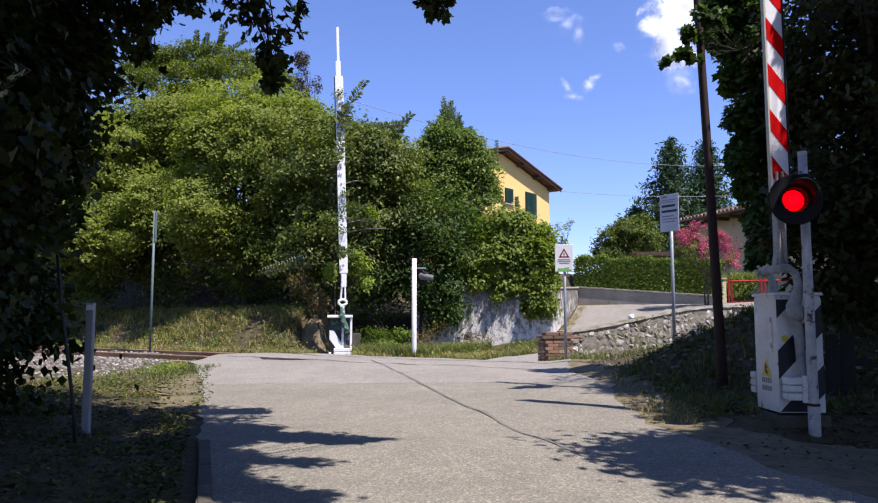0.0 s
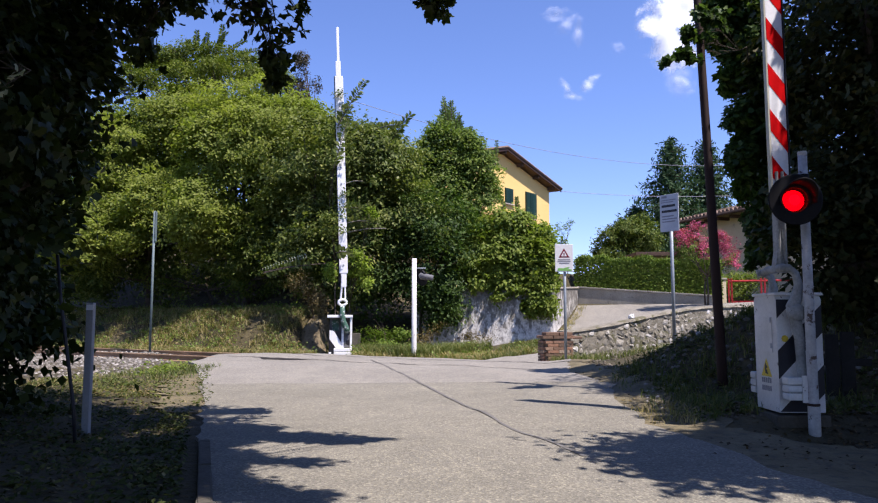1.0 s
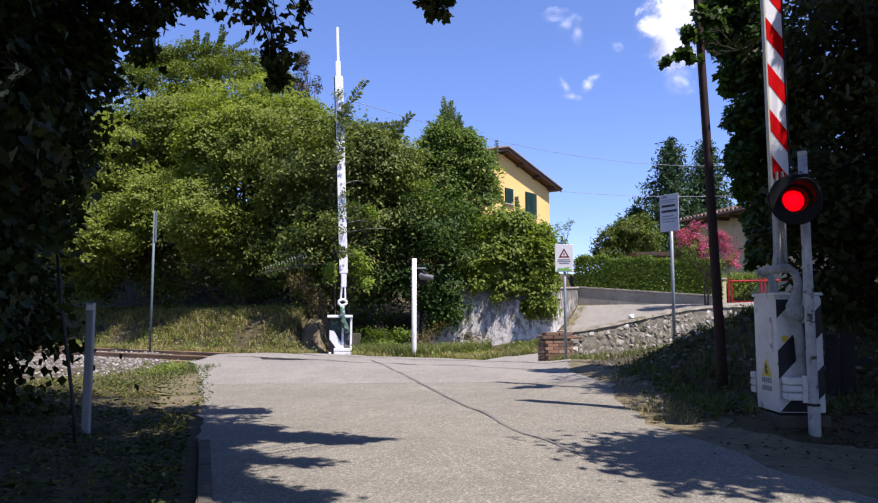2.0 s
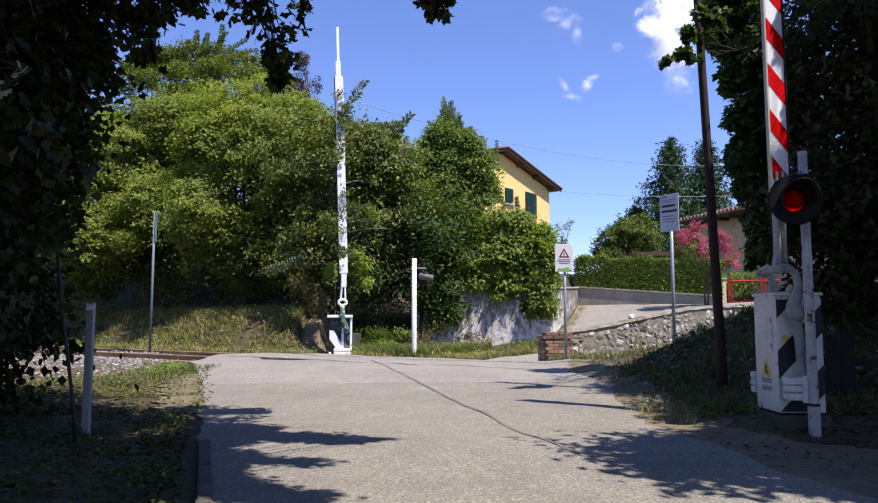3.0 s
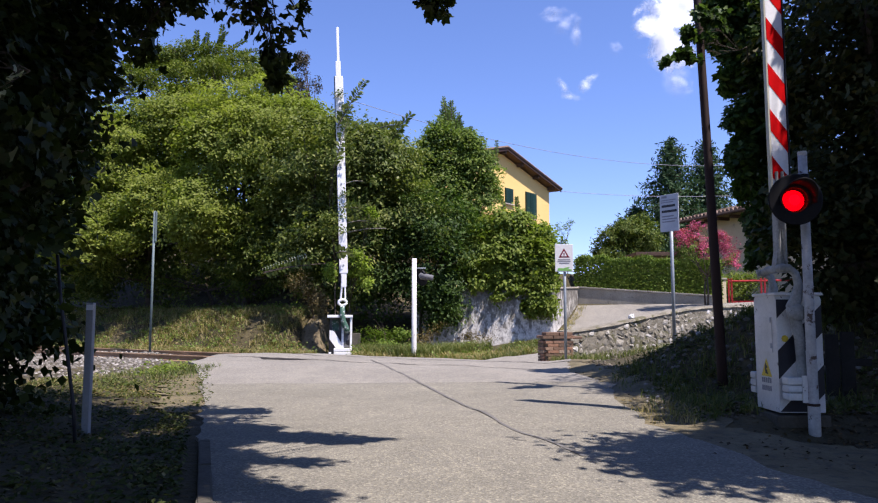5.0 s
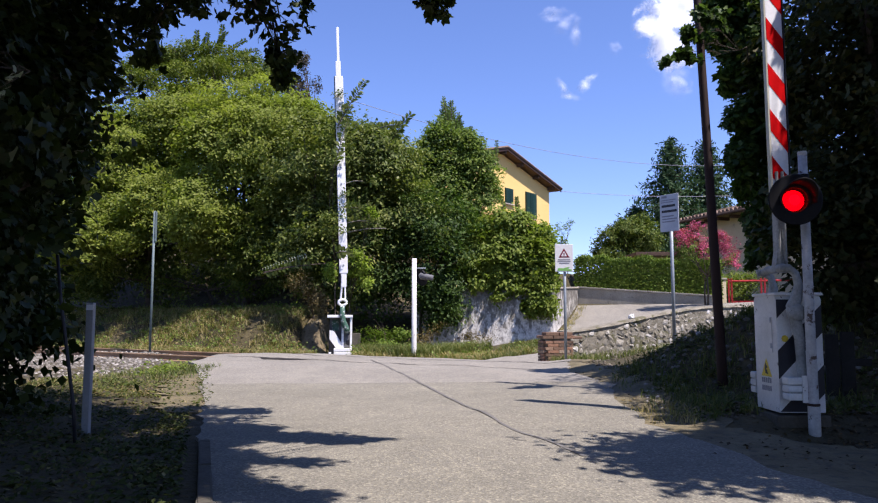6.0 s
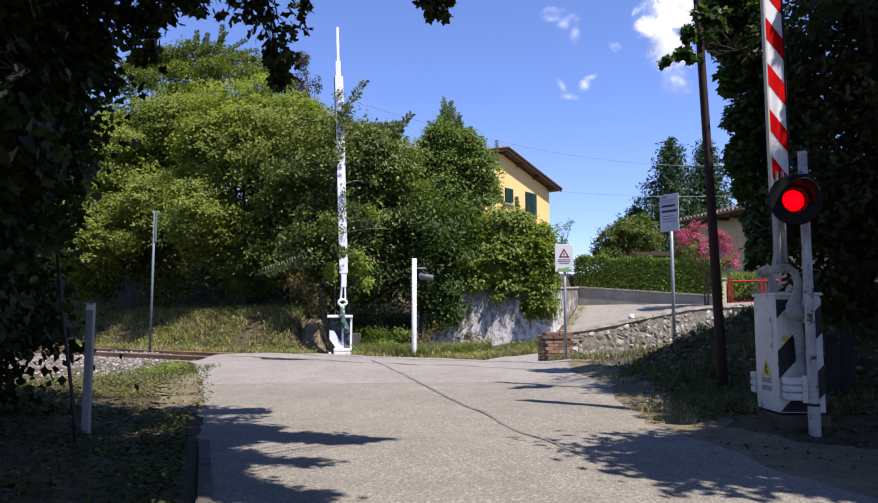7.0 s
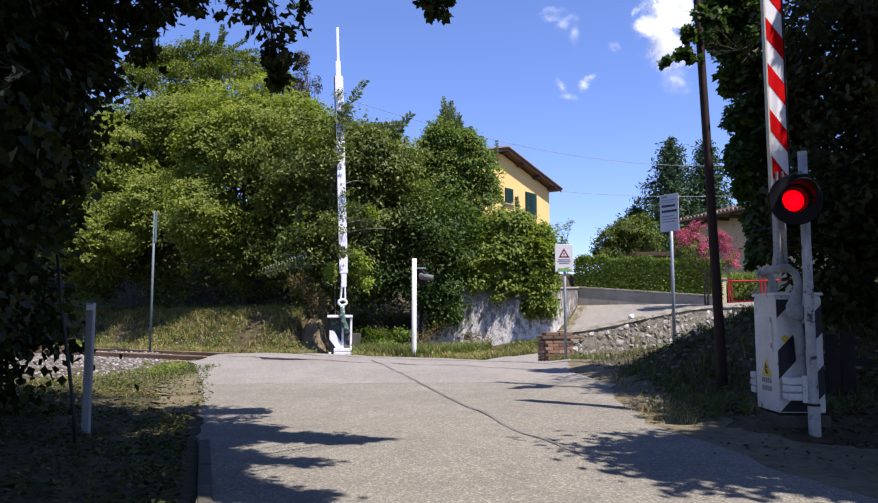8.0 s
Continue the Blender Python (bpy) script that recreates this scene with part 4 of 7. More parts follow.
    part("arm_rod", box(-0.05, 0.03, -0.03, 0.02, 6.62, 7.72, 0.01, lean), ARMWHITE, arm)
    for i in range(11):
        part("bolt", lathe([(0.0, 0.0), (0.028, 0.0), (0.022, 0.018), (0.0, 0.018)], 8, lean @ Matrix.Translation((0.0, -0.05, 0.25 + i * 0.5)) @ pose(0, 0, 0, 90, 0, 0)), GALV, arm)
    return ob


def build_far_signal():
    ob = thing("road_signal", "white post with a grey signal lamp seen from the side", "signal", pose(-0.65, 18.8, 0.0))
    part("post", tube([(0, 0, -0.3), (0, 0, 0.15), (0, 0, 2.62)], [0.075, 0.066, 0.06], 16), WHITE, ob, "white tubular post", True)
    part("base_collar", lathe([(0.11, -0.1), (0.11, 0.05), (0.08, 0.09)], 16), LAMPBLACK, ob)
    part("bracket", tube([(0.0, 0, 2.36), (0.30, 0.02, 2.36)], 0.02, 8), GALV, ob)
    part("lamp_hood", tube([(0.12, 0.02, 2.14), (0.16, 0.02, 2.16), (0.34, 0.02, 2.13), (0.50, 0.02, 2.11)], [0.04, 0.09, 0.085, 0.07], 14), LAMPGREY, ob, "weathered grey lamp hood", True)
    part("backing_board", lathe([(0.0, -0.02), (0.24, -0.02), (0.24, 0.02), (0.0, 0.02)], 24, Matrix.Translation((0.17, 0.16, 2.14)) @ pose(0, 0, 0, 0, 70, 40)), LAMPBLACK, ob)
    return ob


build_far_barrier()
build_far_signal()


# ---- posts, signs, poles ----
def build_posts():
    ob = thing("marker_post", "tall dull teal post with a sign plate seen edge-on", "post", pose(-8.4, 21.0, 0.1))
    part("post", tube([(0, 0, -0.3), (0, 0, 4.1)], 0.034, 12), TEALPOST, ob, "", True)
    part("plate", box(0.036, 0.05, -0.05, 0.08, 3.2, 4.1, 0.004), TEALPOST, ob, "thin plate turned side-on")
    ob = thing("marker_post", "short weathered white post on the verge", "post", pose(-3.29, 6.8, 0.07))
    part("post", slab([(-0.033, -0.03), (0.033, -0.03), (0.033, 0.03), (-0.033, 0.03)], -0.3, 1.16, bevel=0.008), GREYPOST, ob)
    part("reflector", box(-0.03, 0.035, -0.036, -0.03, 1.09, 1.14, 0.004), SIGNWHITE, ob, "small pale reflector")
    ob = thing("stake", "thin black leaning iron stake", "stake", pose(-3.2, 6.4, 0.05))
    part("rod", tube([(0.03, 0, -0.2), (-0.02, 0, 0.3), (-0.17, 0, 1.2), (-0.22, 0, 1.6)], [0.018, 0.016, 0.015, 0.014], 8), BLACK, ob, "", True)
    ob = thing("utility_pole", "rust-brown tubular pole, slightly leaning, tree shade put into its colour", "pole", pose(3.59, 9.2, 0.15))
    part("shaft", tube([(0.02, 0, -0.4), (0.0, 0, 0.4), (-0.08, 0, 3.0), (-0.155, 0, 5.2), (-0.17, 0, 5.9)], [0.066, 0.063, 0.055, 0.049, 0.047], 18), RUSTPOLE, ob, "", True)
    part("collar", lathe([(0.07, -0.05), (0.085, -0.03), (0.085, 0.05), (0.066, 0.07)], 18), RUSTPOLE, ob)


def build_concrete_block():
    ob = thing("concrete_block", "low mossy concrete block behind the far barrier", "block", pose(-2.54, 22.05, -0.15))
    part("block", box(-0.13, 0.13, -0.12, 0.15, -0.2, 0.74, 0.02), DARKCONCRETE, ob)


build_concrete_block()


def build_planks():
    ob = thing("plank_fence", "weathered dark wooden boards behind the near barrier", "fence", pose(4.5, 8.1, 0.1, 0, 0, -12))
    for k in range(2):
        part("board", box(-0.16 + 0.16 * k, -0.02 + 0.16 * k, -0.015, 0.015, -0.3, 0.80 + 0.03 * (k % 2), 0.004), OLDWOOD, ob)
    part("batten", box(-0.18, 0.32, 0.016, 0.05, 0.45, 0.53, 0.004), OLDWOOD, ob)


def build_signs():
    ob = thing("warning_sign", "white warning panel with a red triangle on a grey pole", "sign", pose(2.72, 15.5, 0.1))
    part("pole", tube([(0, 0, -0.3), (0, 0, 2.53)], 0.03, 12), GALV, ob, "", True)
    panel = part("panel", box(-0.212, 0.178, -0.06, -0.04, 1.96, 2.555, 0.008), SIGNWHITE, ob, "white rectangular panel")
    m = Matrix.Translation((-0.018, -0.0605, -0.02)) @ pose(0, 0, 0, 90, 0, 0)
    part("triangle", slab([(-0.115, 2.29), (0.115, 2.29), (0.0, 2.49)], 0.0, 0.003, m), SIGNRED, panel, "dark red triangle")
    part("triangle_field", slab([(-0.066, 2.315), (0.066, 2.315), (0.0, 2.43)], 0.003, 0.005, m), SIGNWHITE, panel)
    part("triangle_mark", slab([(-0.012, 2.33), (0.012, 2.33), (0.012, 2.39), (-0.012, 2.39)], 0.005, 0.007, m), SIGNRED, panel)
    part("green_foot", slab([(-0.15, 2.0), (0.16, 2.0), (0.16, 2.03), (0.07, 2.045), (0.13, 2.085), (0.04, 2.075), (-0.02, 2.055), (-0.13, 2.06)], 0.0, 0.003, m), SIGNGREEN, panel, "green lettering and stripe")
    for z, w in ((2.235, 0.13), (2.195, 0.14), (2.155, 0.11)):
        part("line_of_writing", slab([(-w, z), (w, z), (w, z + 0.02), (-w, z + 0.02)], 0.0, 0.003, m), INKGREY, panel)
    ob = thing("notice_sign", "tall weathered notice panel turned half away on a grey pole", "sign", pose(5.22, 16.0, 0.5, 0, 0, -52))
    part("pole", tube([(0, 0, -0.6), (0, 0, 3.2)], 0.038, 12), GALV, ob, "", True)
    panel = part("panel", box(-0.24, 0.24, -0.065, -0.045, 2.5, 3.34, 0.008), SIGNGREY, ob, "pale grey panel with dark writing")
    m = Matrix.Translation((0, -0.0655, 0)) @ pose(0, 0, 0, 90, 0, 0)
    for x0, x1, z, h, mat in ((-0.19, -0.05, 3.26, 0.05, INKGREY), (-0.2, 0.18, 3.2, 0.02, INKGREY), (-0.2, 0.12, 3.155, 0.02, INKGREY), (-0.19, 0.16, 3.05, 0.055, INK), (-0.19, 0.2, 2.93, 0.055, INK), (-0.18, 0.12, 2.83, 0.03, INKGREY), (-0.18, 0.2, 2.77, 0.025, INKGREY), (-0.18, 0.15, 2.71, 0.025, INKGREY)):
        part("line_of_writing", slab([(x0, z), (x1, z), (x1, z + h), (x0, z + h)], 0.0, 0.003, m), mat, panel)


build_posts()
build_planks()
build_signs()


# ---- walls ----
def build_plaster_wall():
    bm = box(-0.9, 3.78, 24.0, 24.35, -0.3, 2.0, 0.03)
    tagged(part("wall_plaster", bm, PLASTER), "old plaster retaining wall with stains and leaf shadows in its colour", "wall", kind="structure")
    ang = math.degrees(math.atan2(4.0, 1.62))
    m = Matrix.Translation((3.78, 24.0, 0)) @ pose(0, 0, 0, 0, 0, ang)
    bm = slab([(0, -0.2), (4.4, 0.6), (4.4, 2.2), (0, 2.02)], 0.0, 0.35, m @ pose(0, 0.35, 0, 90, 0, 0), 0.02)
    w = tagged(part("wall_plaster_return", bm, PLASTER), "sunlit whitewashed wall along the lane", "wall", kind="structure")
    part("coping", slab([(-0.04, 2.02), (4.44, 2.2), (4.44, 2.26), (-0.04, 2.08)], -0.04, 0.39, m @ pose(0, 0.35, 0, 90, 0, 0), 0.01), CONCRETE, w, "grey coping")


def irregular_stone(rng, w, h, d):
    bm = bmesh.new()
    bmesh.ops.create_cube(bm, size=1)
    for v in bm.verts:
        v.co = Vector((v.co.x * w * rng.uniform(0.45, 1.1), v.co.y * d * rng.uniform(0.75, 1.15), v.co.z * h * rng.uniform(0.45, 1.1)))
    bmesh.ops.bevel(bm, geom=bm.edges[:], offset=min(w, h) * 0.2, segments=1, affect="EDGES")
    for v in bm.verts:
        v.co += Vector((rng.normal(0, 0.05) * w, rng.normal(0, 0.05) * d, rng.normal(0, 0.05) * h))
    return bm


def wall_top(x):
    return 0.70 + 0.60 * smooth(2.4, 7.6, x) + 0.06 * (x - 2.4) * 0.2


def build_stone_wall():
    rng = np.random.default_rng(8)
    ang = math.atan2(0.45, 1)
    turn = pose(0, 0, 0, 0, 0, math.degrees(ang))
    x0, x1 = 2.95, 9.4
    length = (x1 - x0) / math.cos(ang)
    m = Matrix.Translation((x0, 17.05, 0)) @ turn
    n = 14
    bm = bmesh.new()
    t = bmesh.new()
    rings = []
    for i in range(n + 1):
        s = length * i / n
        x = x0 + s * math.cos(ang)
        top = wall_top(x) - 0.02
        rings.append([t.verts.new((s, 0.0, -0.3)), t.verts.new((s, 0.4, -0.3)), t.verts.new((s, 0.4, top)), t.verts.new((s, 0.0, top))])
    for r0, r1 in zip(rings, rings[1:]):
        for k in range(4):
            t.faces.new((r0[k], r0[(k + 1) % 4], r1[(k + 1) % 4], r1[k]))
    t.faces.new(rings[0][::-1])
    t.faces.new(rings[-1])
    bmesh.ops.recalc_face_normals(t, faces=t.faces[:])
    t.transform(m)
    wall = tagged(part("wall_stone", t, WALLMORTAR), "low rubble stone wall with a rough coping beside the lane", "wall", kind="structure")
    cop = bmesh.new()
    rings = []
    for i in range(49):
        q = length * i / 48
        top = wall_top(x0 + q * math.cos(ang)) + 0.012 * noise.noise((q * 3, 0, 0))
        jut = 0.035 + 0.03 * noise.noise((q * 2.5, 4, 0))
        rings.append([cop.verts.new((q, -jut, top - 0.02)), cop.verts.new((q, 0.30, top - 0.02)), cop.verts.new((q, 0.28, top + 0.03)), cop.verts.new((q, -jut + 0.03, top + 0.025))])
    for r0, r1 in zip(rings, rings[1:]):
        for k in range(4):
            cop.faces.new((r0[k], r0[(k + 1) % 4], r1[(k + 1) % 4], r1[k]))
    cop.faces.new(rings[0][::-1])
    cop.faces.new(rings[-1])
    bmesh.ops.recalc_face_normals(cop, faces=cop.faces[:])
    cop.transform(m)
    part("coping", cop, WALLMORTAR, wall, "thin weathered coping")
    bag = thing("crumpled_bag", "small crumpled white bag on the stone wall", "bag", pose(4.86, 18.15, wall_top(4.86) + 0.03))
    lump = bmesh.new()
    bmesh.ops.create_icosphere(lump, subdivisions=3, radius=0.075)
    for v in lump.verts:
        v.co *= 1 + 0.45 * noise.noise(v.co * 22)
        v.co.z = max(v.co.z, -0.05) + 0.05
    part("wrap", lump, SIGNWHITE, bag)
    kinds = [mesh_of("stone", irregular_stone(rng, 1, 1, 1), STONE) for _ in range(10)]
    s = 0.05
    count = 0
    while s < length - 0.2:
        w = rng.uniform(0.09, 0.24)
        x = x0 + s * math.cos(ang)
        z, top = -0.12 + rng.uniform(0, 0.1), wall_top(x) - 0.06
        while z < top - 0.04 and count < 298:
            h = min(rng.uniform(0.06, 0.21), top - z + 0.02)
            o = new("stone", kinds[rng.integers(10)])
            o.parent = wall
            o.matrix_basis = m @ Matrix.Translation((s + w / 2 + rng.uniform(-0.05, 0.05), 0.041 + rng.uniform(-0.02, 0.018), z + h / 2)) @ pose(0, 0, 0, rng.uniform(-8, 8), rng.uniform(-40, 40), rng.uniform(-10, 10)) @ Matrix.Diagonal((w * rng.uniform(1.05, 1.4), 0.11, h * rng.uniform(1.0, 1.35), 1))
            count += 1
            z += h * rng.uniform(0.9, 1.12)
        s += w * 0.97


def build_brick_pillar():
    rng = np.random.default_rng(3)
    ob = thing("brick_pillar", "low weathered red brick pier with a brick cap at the wall's end", "pillar", pose(2.72, 16.85, 0.0, 0, 0, 8) @ Matrix.Diagonal((1.04, 0.9, 1.0, 1)))
    part("core", box(-0.29, 0.29, -0.22, 0.28, -0.2, 0.60, 0.0), MORTAR, ob, "mortar core")
    brick = mesh_of("brick", box(-0.5, 0.5, -0.5, 0.5, -0.5, 0.5, 0.04, seg=1), BRICK)

    def lay(x, y, z, w, d, h):
        o = new("brick", brick)
        o.parent = ob
        o.matrix_basis = Matrix.Translation((x, y, z)) @ pose(0, 0, 0, 0, 0, rng.uniform(-2, 2)) @ Matrix.Diagonal((w, d, h, 1))
    for r in range(8):
        z = 0.0 + r * 0.073
        off = 0.0 if r % 2 else 0.125
        for k in range(-2, 3):
            x = k * 0.25 + off
            if -0.34 < x < 0.34:
                x0, x1 = max(x - 0.12, -0.30), min(x + 0.12, 0.30)
                if x1 - x0 > 0.05:
                    lay((x0 + x1) / 2, -0.235, z, x1 - x0, 0.09, 0.062)
        for k in range(2):
            lay(-0.30, -0.1 + k * 0.25, z, 0.09, 0.235, 0.062)
            lay(0.30, -0.1 + k * 0.25, z, 0.09, 0.235, 0.062)
    for k in range(3):
        for j in range(2):
            lay(-0.25 + k * 0.25, -0.14 + j * 0.30, 0.625, 0.24, 0.29, 0.065)
    for k in range(2):
        lay(-0.15 + k * 0.32, -0.1, 0.70, 0.30, 0.36, 0.075)
    # a thin slab that runs on from the cap
    part("cap_slab", box(0.34, 0.56, -0.20, 0.12, 0.58, 0.64, 0.012), BRICK, ob, "thin broken cap slab")


def build_hedge_wall():
    a, b = Vector((5.45, 28.2, 0)), Vector((10.1, 25.95, 0))
    d = b - a
    ang = math.degrees(math.atan2(d.y, d.x))
    ln = d.length
    m = Matrix.Translation(a) @ pose(0, 0, 0, 0, 0, ang)
    w = slab([(0, 0.9), (ln, 0.9), (ln, 1.80), (0, 2.22)], -0.3, 0.0, m @ pose(0, 0, 0, 90, 0, 0), 0.02)
    wall = tagged(part("wall_retaining", w, CONCRETE), "low grey concrete wall below the hedge", "wall", kind="structure")
    part("coping", slab([(-0.02, 2.22), (ln, 1.80), (ln, 1.86), (-0.02, 2.28)], -0.34, 0.04, m @ pose(0, 0, 0, 90, 0, 0), 0.01), CONCRETE, wall)
    rng = np.random.default_rng(21)
    ob = thing("hedge", "clipped green hedge, sunlit on top and shaded in front", "hedge", m @ Matrix.Translation((0, 0.3, 2.0)))
    n = 34000
    f = rng.random(n)
    x = rng.uniform(-0.2, ln + 0.1, n)
    zt = 1.40 - 0.30 * x / ln + 0.06 * np.sin(x * 3.1) + 0.05 * np.sin(x * 7.7 + 1)
    y = np.where(f < 0.5, rng.normal(0.05, 0.07, n), rng.uniform(0.0, 1.1, n))
    z = np.where(f < 0.5, rng.uniform(-0.25, 1, n) * zt, np.where(f < 0.85, zt + rng.normal(0, 0.06, n), rng.uniform(-0.2, 1, n) * zt))
    out = np.where((f < 0.5)[:, None], np.array([0, -1.6, 0.1]), np.array([0, -0.2, 1.0]))
    at, face = np.stack([x, y, z], 1), f < 0.5
    v, q = merged([leaves(rng, at[face], out[face], 0.085, 0.6, up=-0.15, wild=0.4), leaves(rng, at[~face], out[~face], 0.085, 0.55)])
    c = new("foliage", raw_mesh("hedge_leaves", v, q, LEAF_HEDGE))
    c.parent = ob
    part("stem", box(0.0, ln - 0.1, 0.25, 0.9, -0.4, 0.75, 0.05), BARK, ob, "dark stems inside")


build_plaster_wall()
build_hedge_wall()


# ---- houses ----
def build_yellow_house():
    # local x runs along the gable wall away from the camera, y into the house
    ang = math.degrees(math.atan2(0.777, 0.63))
    ob = thing("house", "yellow rendered house with a shallow tiled roof and green shutters", "house", Matrix.Translation((7.45, 48.0, 0)) @ pose(0, 0, 0, 0, 0, ang))
    L, H, R = 11.6, 9.65, 11.15
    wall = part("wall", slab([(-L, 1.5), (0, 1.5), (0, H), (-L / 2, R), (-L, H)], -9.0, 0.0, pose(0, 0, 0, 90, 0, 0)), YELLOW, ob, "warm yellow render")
    # the roof's two slopes with an overhang towards the gable
    pitch = (R - H) / (L / 2)
    for sg in (-1, 1):
        x_mid, x_end = -L / 2, (-L / 2) + sg * (L / 2 + 0.75)
        zr, ze = R + 0.16, R + 0.16 - pitch * (L / 2 + 0.75)
        pr = [(x_mid, zr), (x_end, ze), (x_end, ze + 0.12), (x_mid, zr + 0.12)]
        roof = part("roof", slab(pr, -9.8, 0.5, pose(0, 0, 0, 90, 0, 0)), BEAM, ob, "dark timber eaves")
        inner = [(x_mid, zr - 0.03), (x_end - 0.05 * sg, ze - 0.03 + 0.05 * pitch), (x_end - 0.05 * sg, ze + 0.05 * pitch - 0.004), (x_mid, zr - 0.004)]
        part("soffit", slab(inner, -9.7, 0.42, pose(0, 0, 0, 90, 0, 0)), SOFFIT, roof, "brown boarded soffit")
        part("bargeboard", slab([(x_mid, zr - 0.10), (x_end, ze - 0.10), (x_end, ze + 0.14), (x_mid, zr + 0.14)], 0.504, 0.54, pose(0, 0, 0, 90, 0, 0)), RUSTPOLE, roof, "dark bargeboard")
        t = bmesh.new()
        n = 34
        for i in range(n):
            y = -0.52 + 10.3 * i / n
            tube([(x_mid, y, zr + 0.14), (x_end + 0.05 * sg, y, ze + 0.14)], 0.10, 6, t)
        part("roof_tiles", t, TILE, roof, "brown clay tiles")
    for x in (-0.15, -2.0, -3.9, -L / 2, -7.7, -9.6, -11.4):
        z = H + 0.02 + pitch * (min(-x, L + x)) - 0.12
        part("purlin", box(x - 0.09, x + 0.09, -0.42, 0.1, z, z + 0.22, 0.01), BEAM, ob, "dark purlin end")
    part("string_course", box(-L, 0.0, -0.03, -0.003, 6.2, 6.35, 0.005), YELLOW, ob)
    # windows: closed shutters, and an open pair
    for x, w, z0, z1, opened in ((-4.95, 0.85, 8.1, 9.05, False), (-2.55, 0.95, 7.45, 9.12, True)):
        win = part("window", box(x - w / 2, x + w / 2, -0.06, -0.004, z0, z1, 0.01), SHUTTER, ob, "window with dark green shutters")
        part("sill", box(x - w / 2 - 0.1, x + w / 2 + 0.1, -0.14, -0.004, z0 - 0.09, z0 - 0.01, 0.01), CONCRETE, win)
        for k in range(2):
            xa = x - w / 2 + k * w / 2
            leaf = part("shutter", box(xa + 0.015, xa + w / 2 - 0.015, -0.10, -0.062, z0 + 0.02, z1 - 0.02, 0.006), SHUTTER, win)
            for j in range(int((z1 - z0) / 0.11) - 1):
                zz = z0 + 0.1 + j * 0.11
                part("slat", box(xa + 0.06, xa + w / 2 - 0.06, -0.118, -0.101, zz, zz + 0.05, 0.0), SHUTTER, leaf)
        if opened:
            part("open_shutter", box(x + w / 2 + 0.02, x + w / 2 + 0.40, -0.05, -0.01, z0, z1, 0.006), SHUTTER, win)
    return ob


def build_cream_house():
    # gable-free wall seen under a tiled eave
    a, b = Vector((11.95, 32.7, 0.26)), Vector((14.0, 26.55, 0.26))
    d = b - a
    ang = math.degrees(math.atan2(d.y, d.x))
    ob = thing("house", "low cream rendered house with a brown tiled roof", "house", Matrix.Translation(a) @ pose(0, 0, 0, 0, 0, ang))
    ln = d.length + 3
    part("wall", slab([(0, 0.5), (3.1, 0.5), (3.1, 6.0), (0, 5.26)], 0.0, ln, Matrix(((0, 0, 1, 0), (1, 0, 0, 0), (0, 1, 0, 0), (0, 0, 0, 1)))), CREAM, ob, "cream rendered wall")
    roof = part("roof", slab([(-0.7, 5.12), (3.2, 6.06), (3.2, 6.18), (-0.75, 5.24)], -0.6, ln + 0.6, Matrix(((0, 0, 1, 0), (1, 0, 0, 0), (0, 1, 0, 0), (0, 0, 0, 1)))), BEAM, ob, "timber eaves")
    t = bmesh.new()
    for i in range(44):
        x = -0.6 + (ln + 1.2) * i / 44
        for k in range(8):
            f0, f1 = k / 8, (k + 1) / 8 + 0.02
            tube([(x, -0.78 + 3.98 * f0, 5.25 + 0.955 * f0), (x, -0.78 + 3.98 * f1, 5.235 + 0.955 * f1)], [0.105, 0.09], 6, t)
    part("roof_tiles", t, TILE, roof, "brown clay pantiles")
    for i in range(12):
        part("rafter", box(0.3 + i * 0.8, 0.42 + i * 0.8, -0.6, 0.0, 4.98, 5.12, 0.01), BEAM, ob)
    part("gutter", tube([(-0.6, -0.83, 5.16), (ln + 0.6, -0.83, 5.16)], 0.06, 8), BEAM, ob)
    low = thing("shed", "low brown roofed outbuilding behind the hedge", "shed", pose(13.2, 36.0, 1.9))
    part("wall", box(-3.0, 3.0, 0, 3, 0, 2.2, 0.02), CREAM, low)
    part("roof", slab([(-3.4, 2.2), (3.4, 2.2), (3.4, 2.4), (-3.4, 2.4)], -3.4, 0.5, pose(0, 0, 0, 90, 0, 0), 0.02), BEAM, low)


def build_gate():
    ob = thing("gate", "red painted metal gate between pale posts", "gate", pose(10.64, 26.6, 1.45, 0, 0, -22))
    for z in (0.12, 0.95):
        part("rail", tube([(0.1, 0, z), (2.6, 0, z)], 0.035, 8), REDMETAL, ob)
    for x in (0.1, 0.2, 1.2, 1.32, 2.6):
        part("bar", box(x - 0.03, x + 0.03, -0.03, 0.03, 0.02, 1.05, 0.008), REDMETAL, ob)
    part("kick_plate", box(0.23, 1.17, -0.012, 0.012, 0.05, 0.22, 0.004), REDMETAL, ob)
    post = thing("gate_post", "pale rendered gate post", "post", pose(10.47, 26.55, 1.2))
    part("shaft", box(-0.12, 0.12, -0.12, 0.12, -0.2, 1.25, 0.02), CREAM, post)
    part("cap", box(-0.15, 0.15, -0.15, 0.15, 1.25, 1.32, 0.02), CONCRETE, post)


build_yellow_house()
build_cream_house()
build_gate()


# ---- cables ----
def build_cable(a, b, sag, r):
    pts = []
    for k in range(25):
        f = k / 24
        p = Vector(a).lerp(Vector(b), f)
        pts.append(p - Vector((0, 0, sag * 4 * f * (1 - f))))
    tagged(part("overhead_cable", tube(pts, r, 5), INKGREY), "thin grey overhead cable", "cable", group="overhead cables")


build_cable((-4.0, 30, 10.4), (22.0, 46, 11.2), 1.3, 0.013)
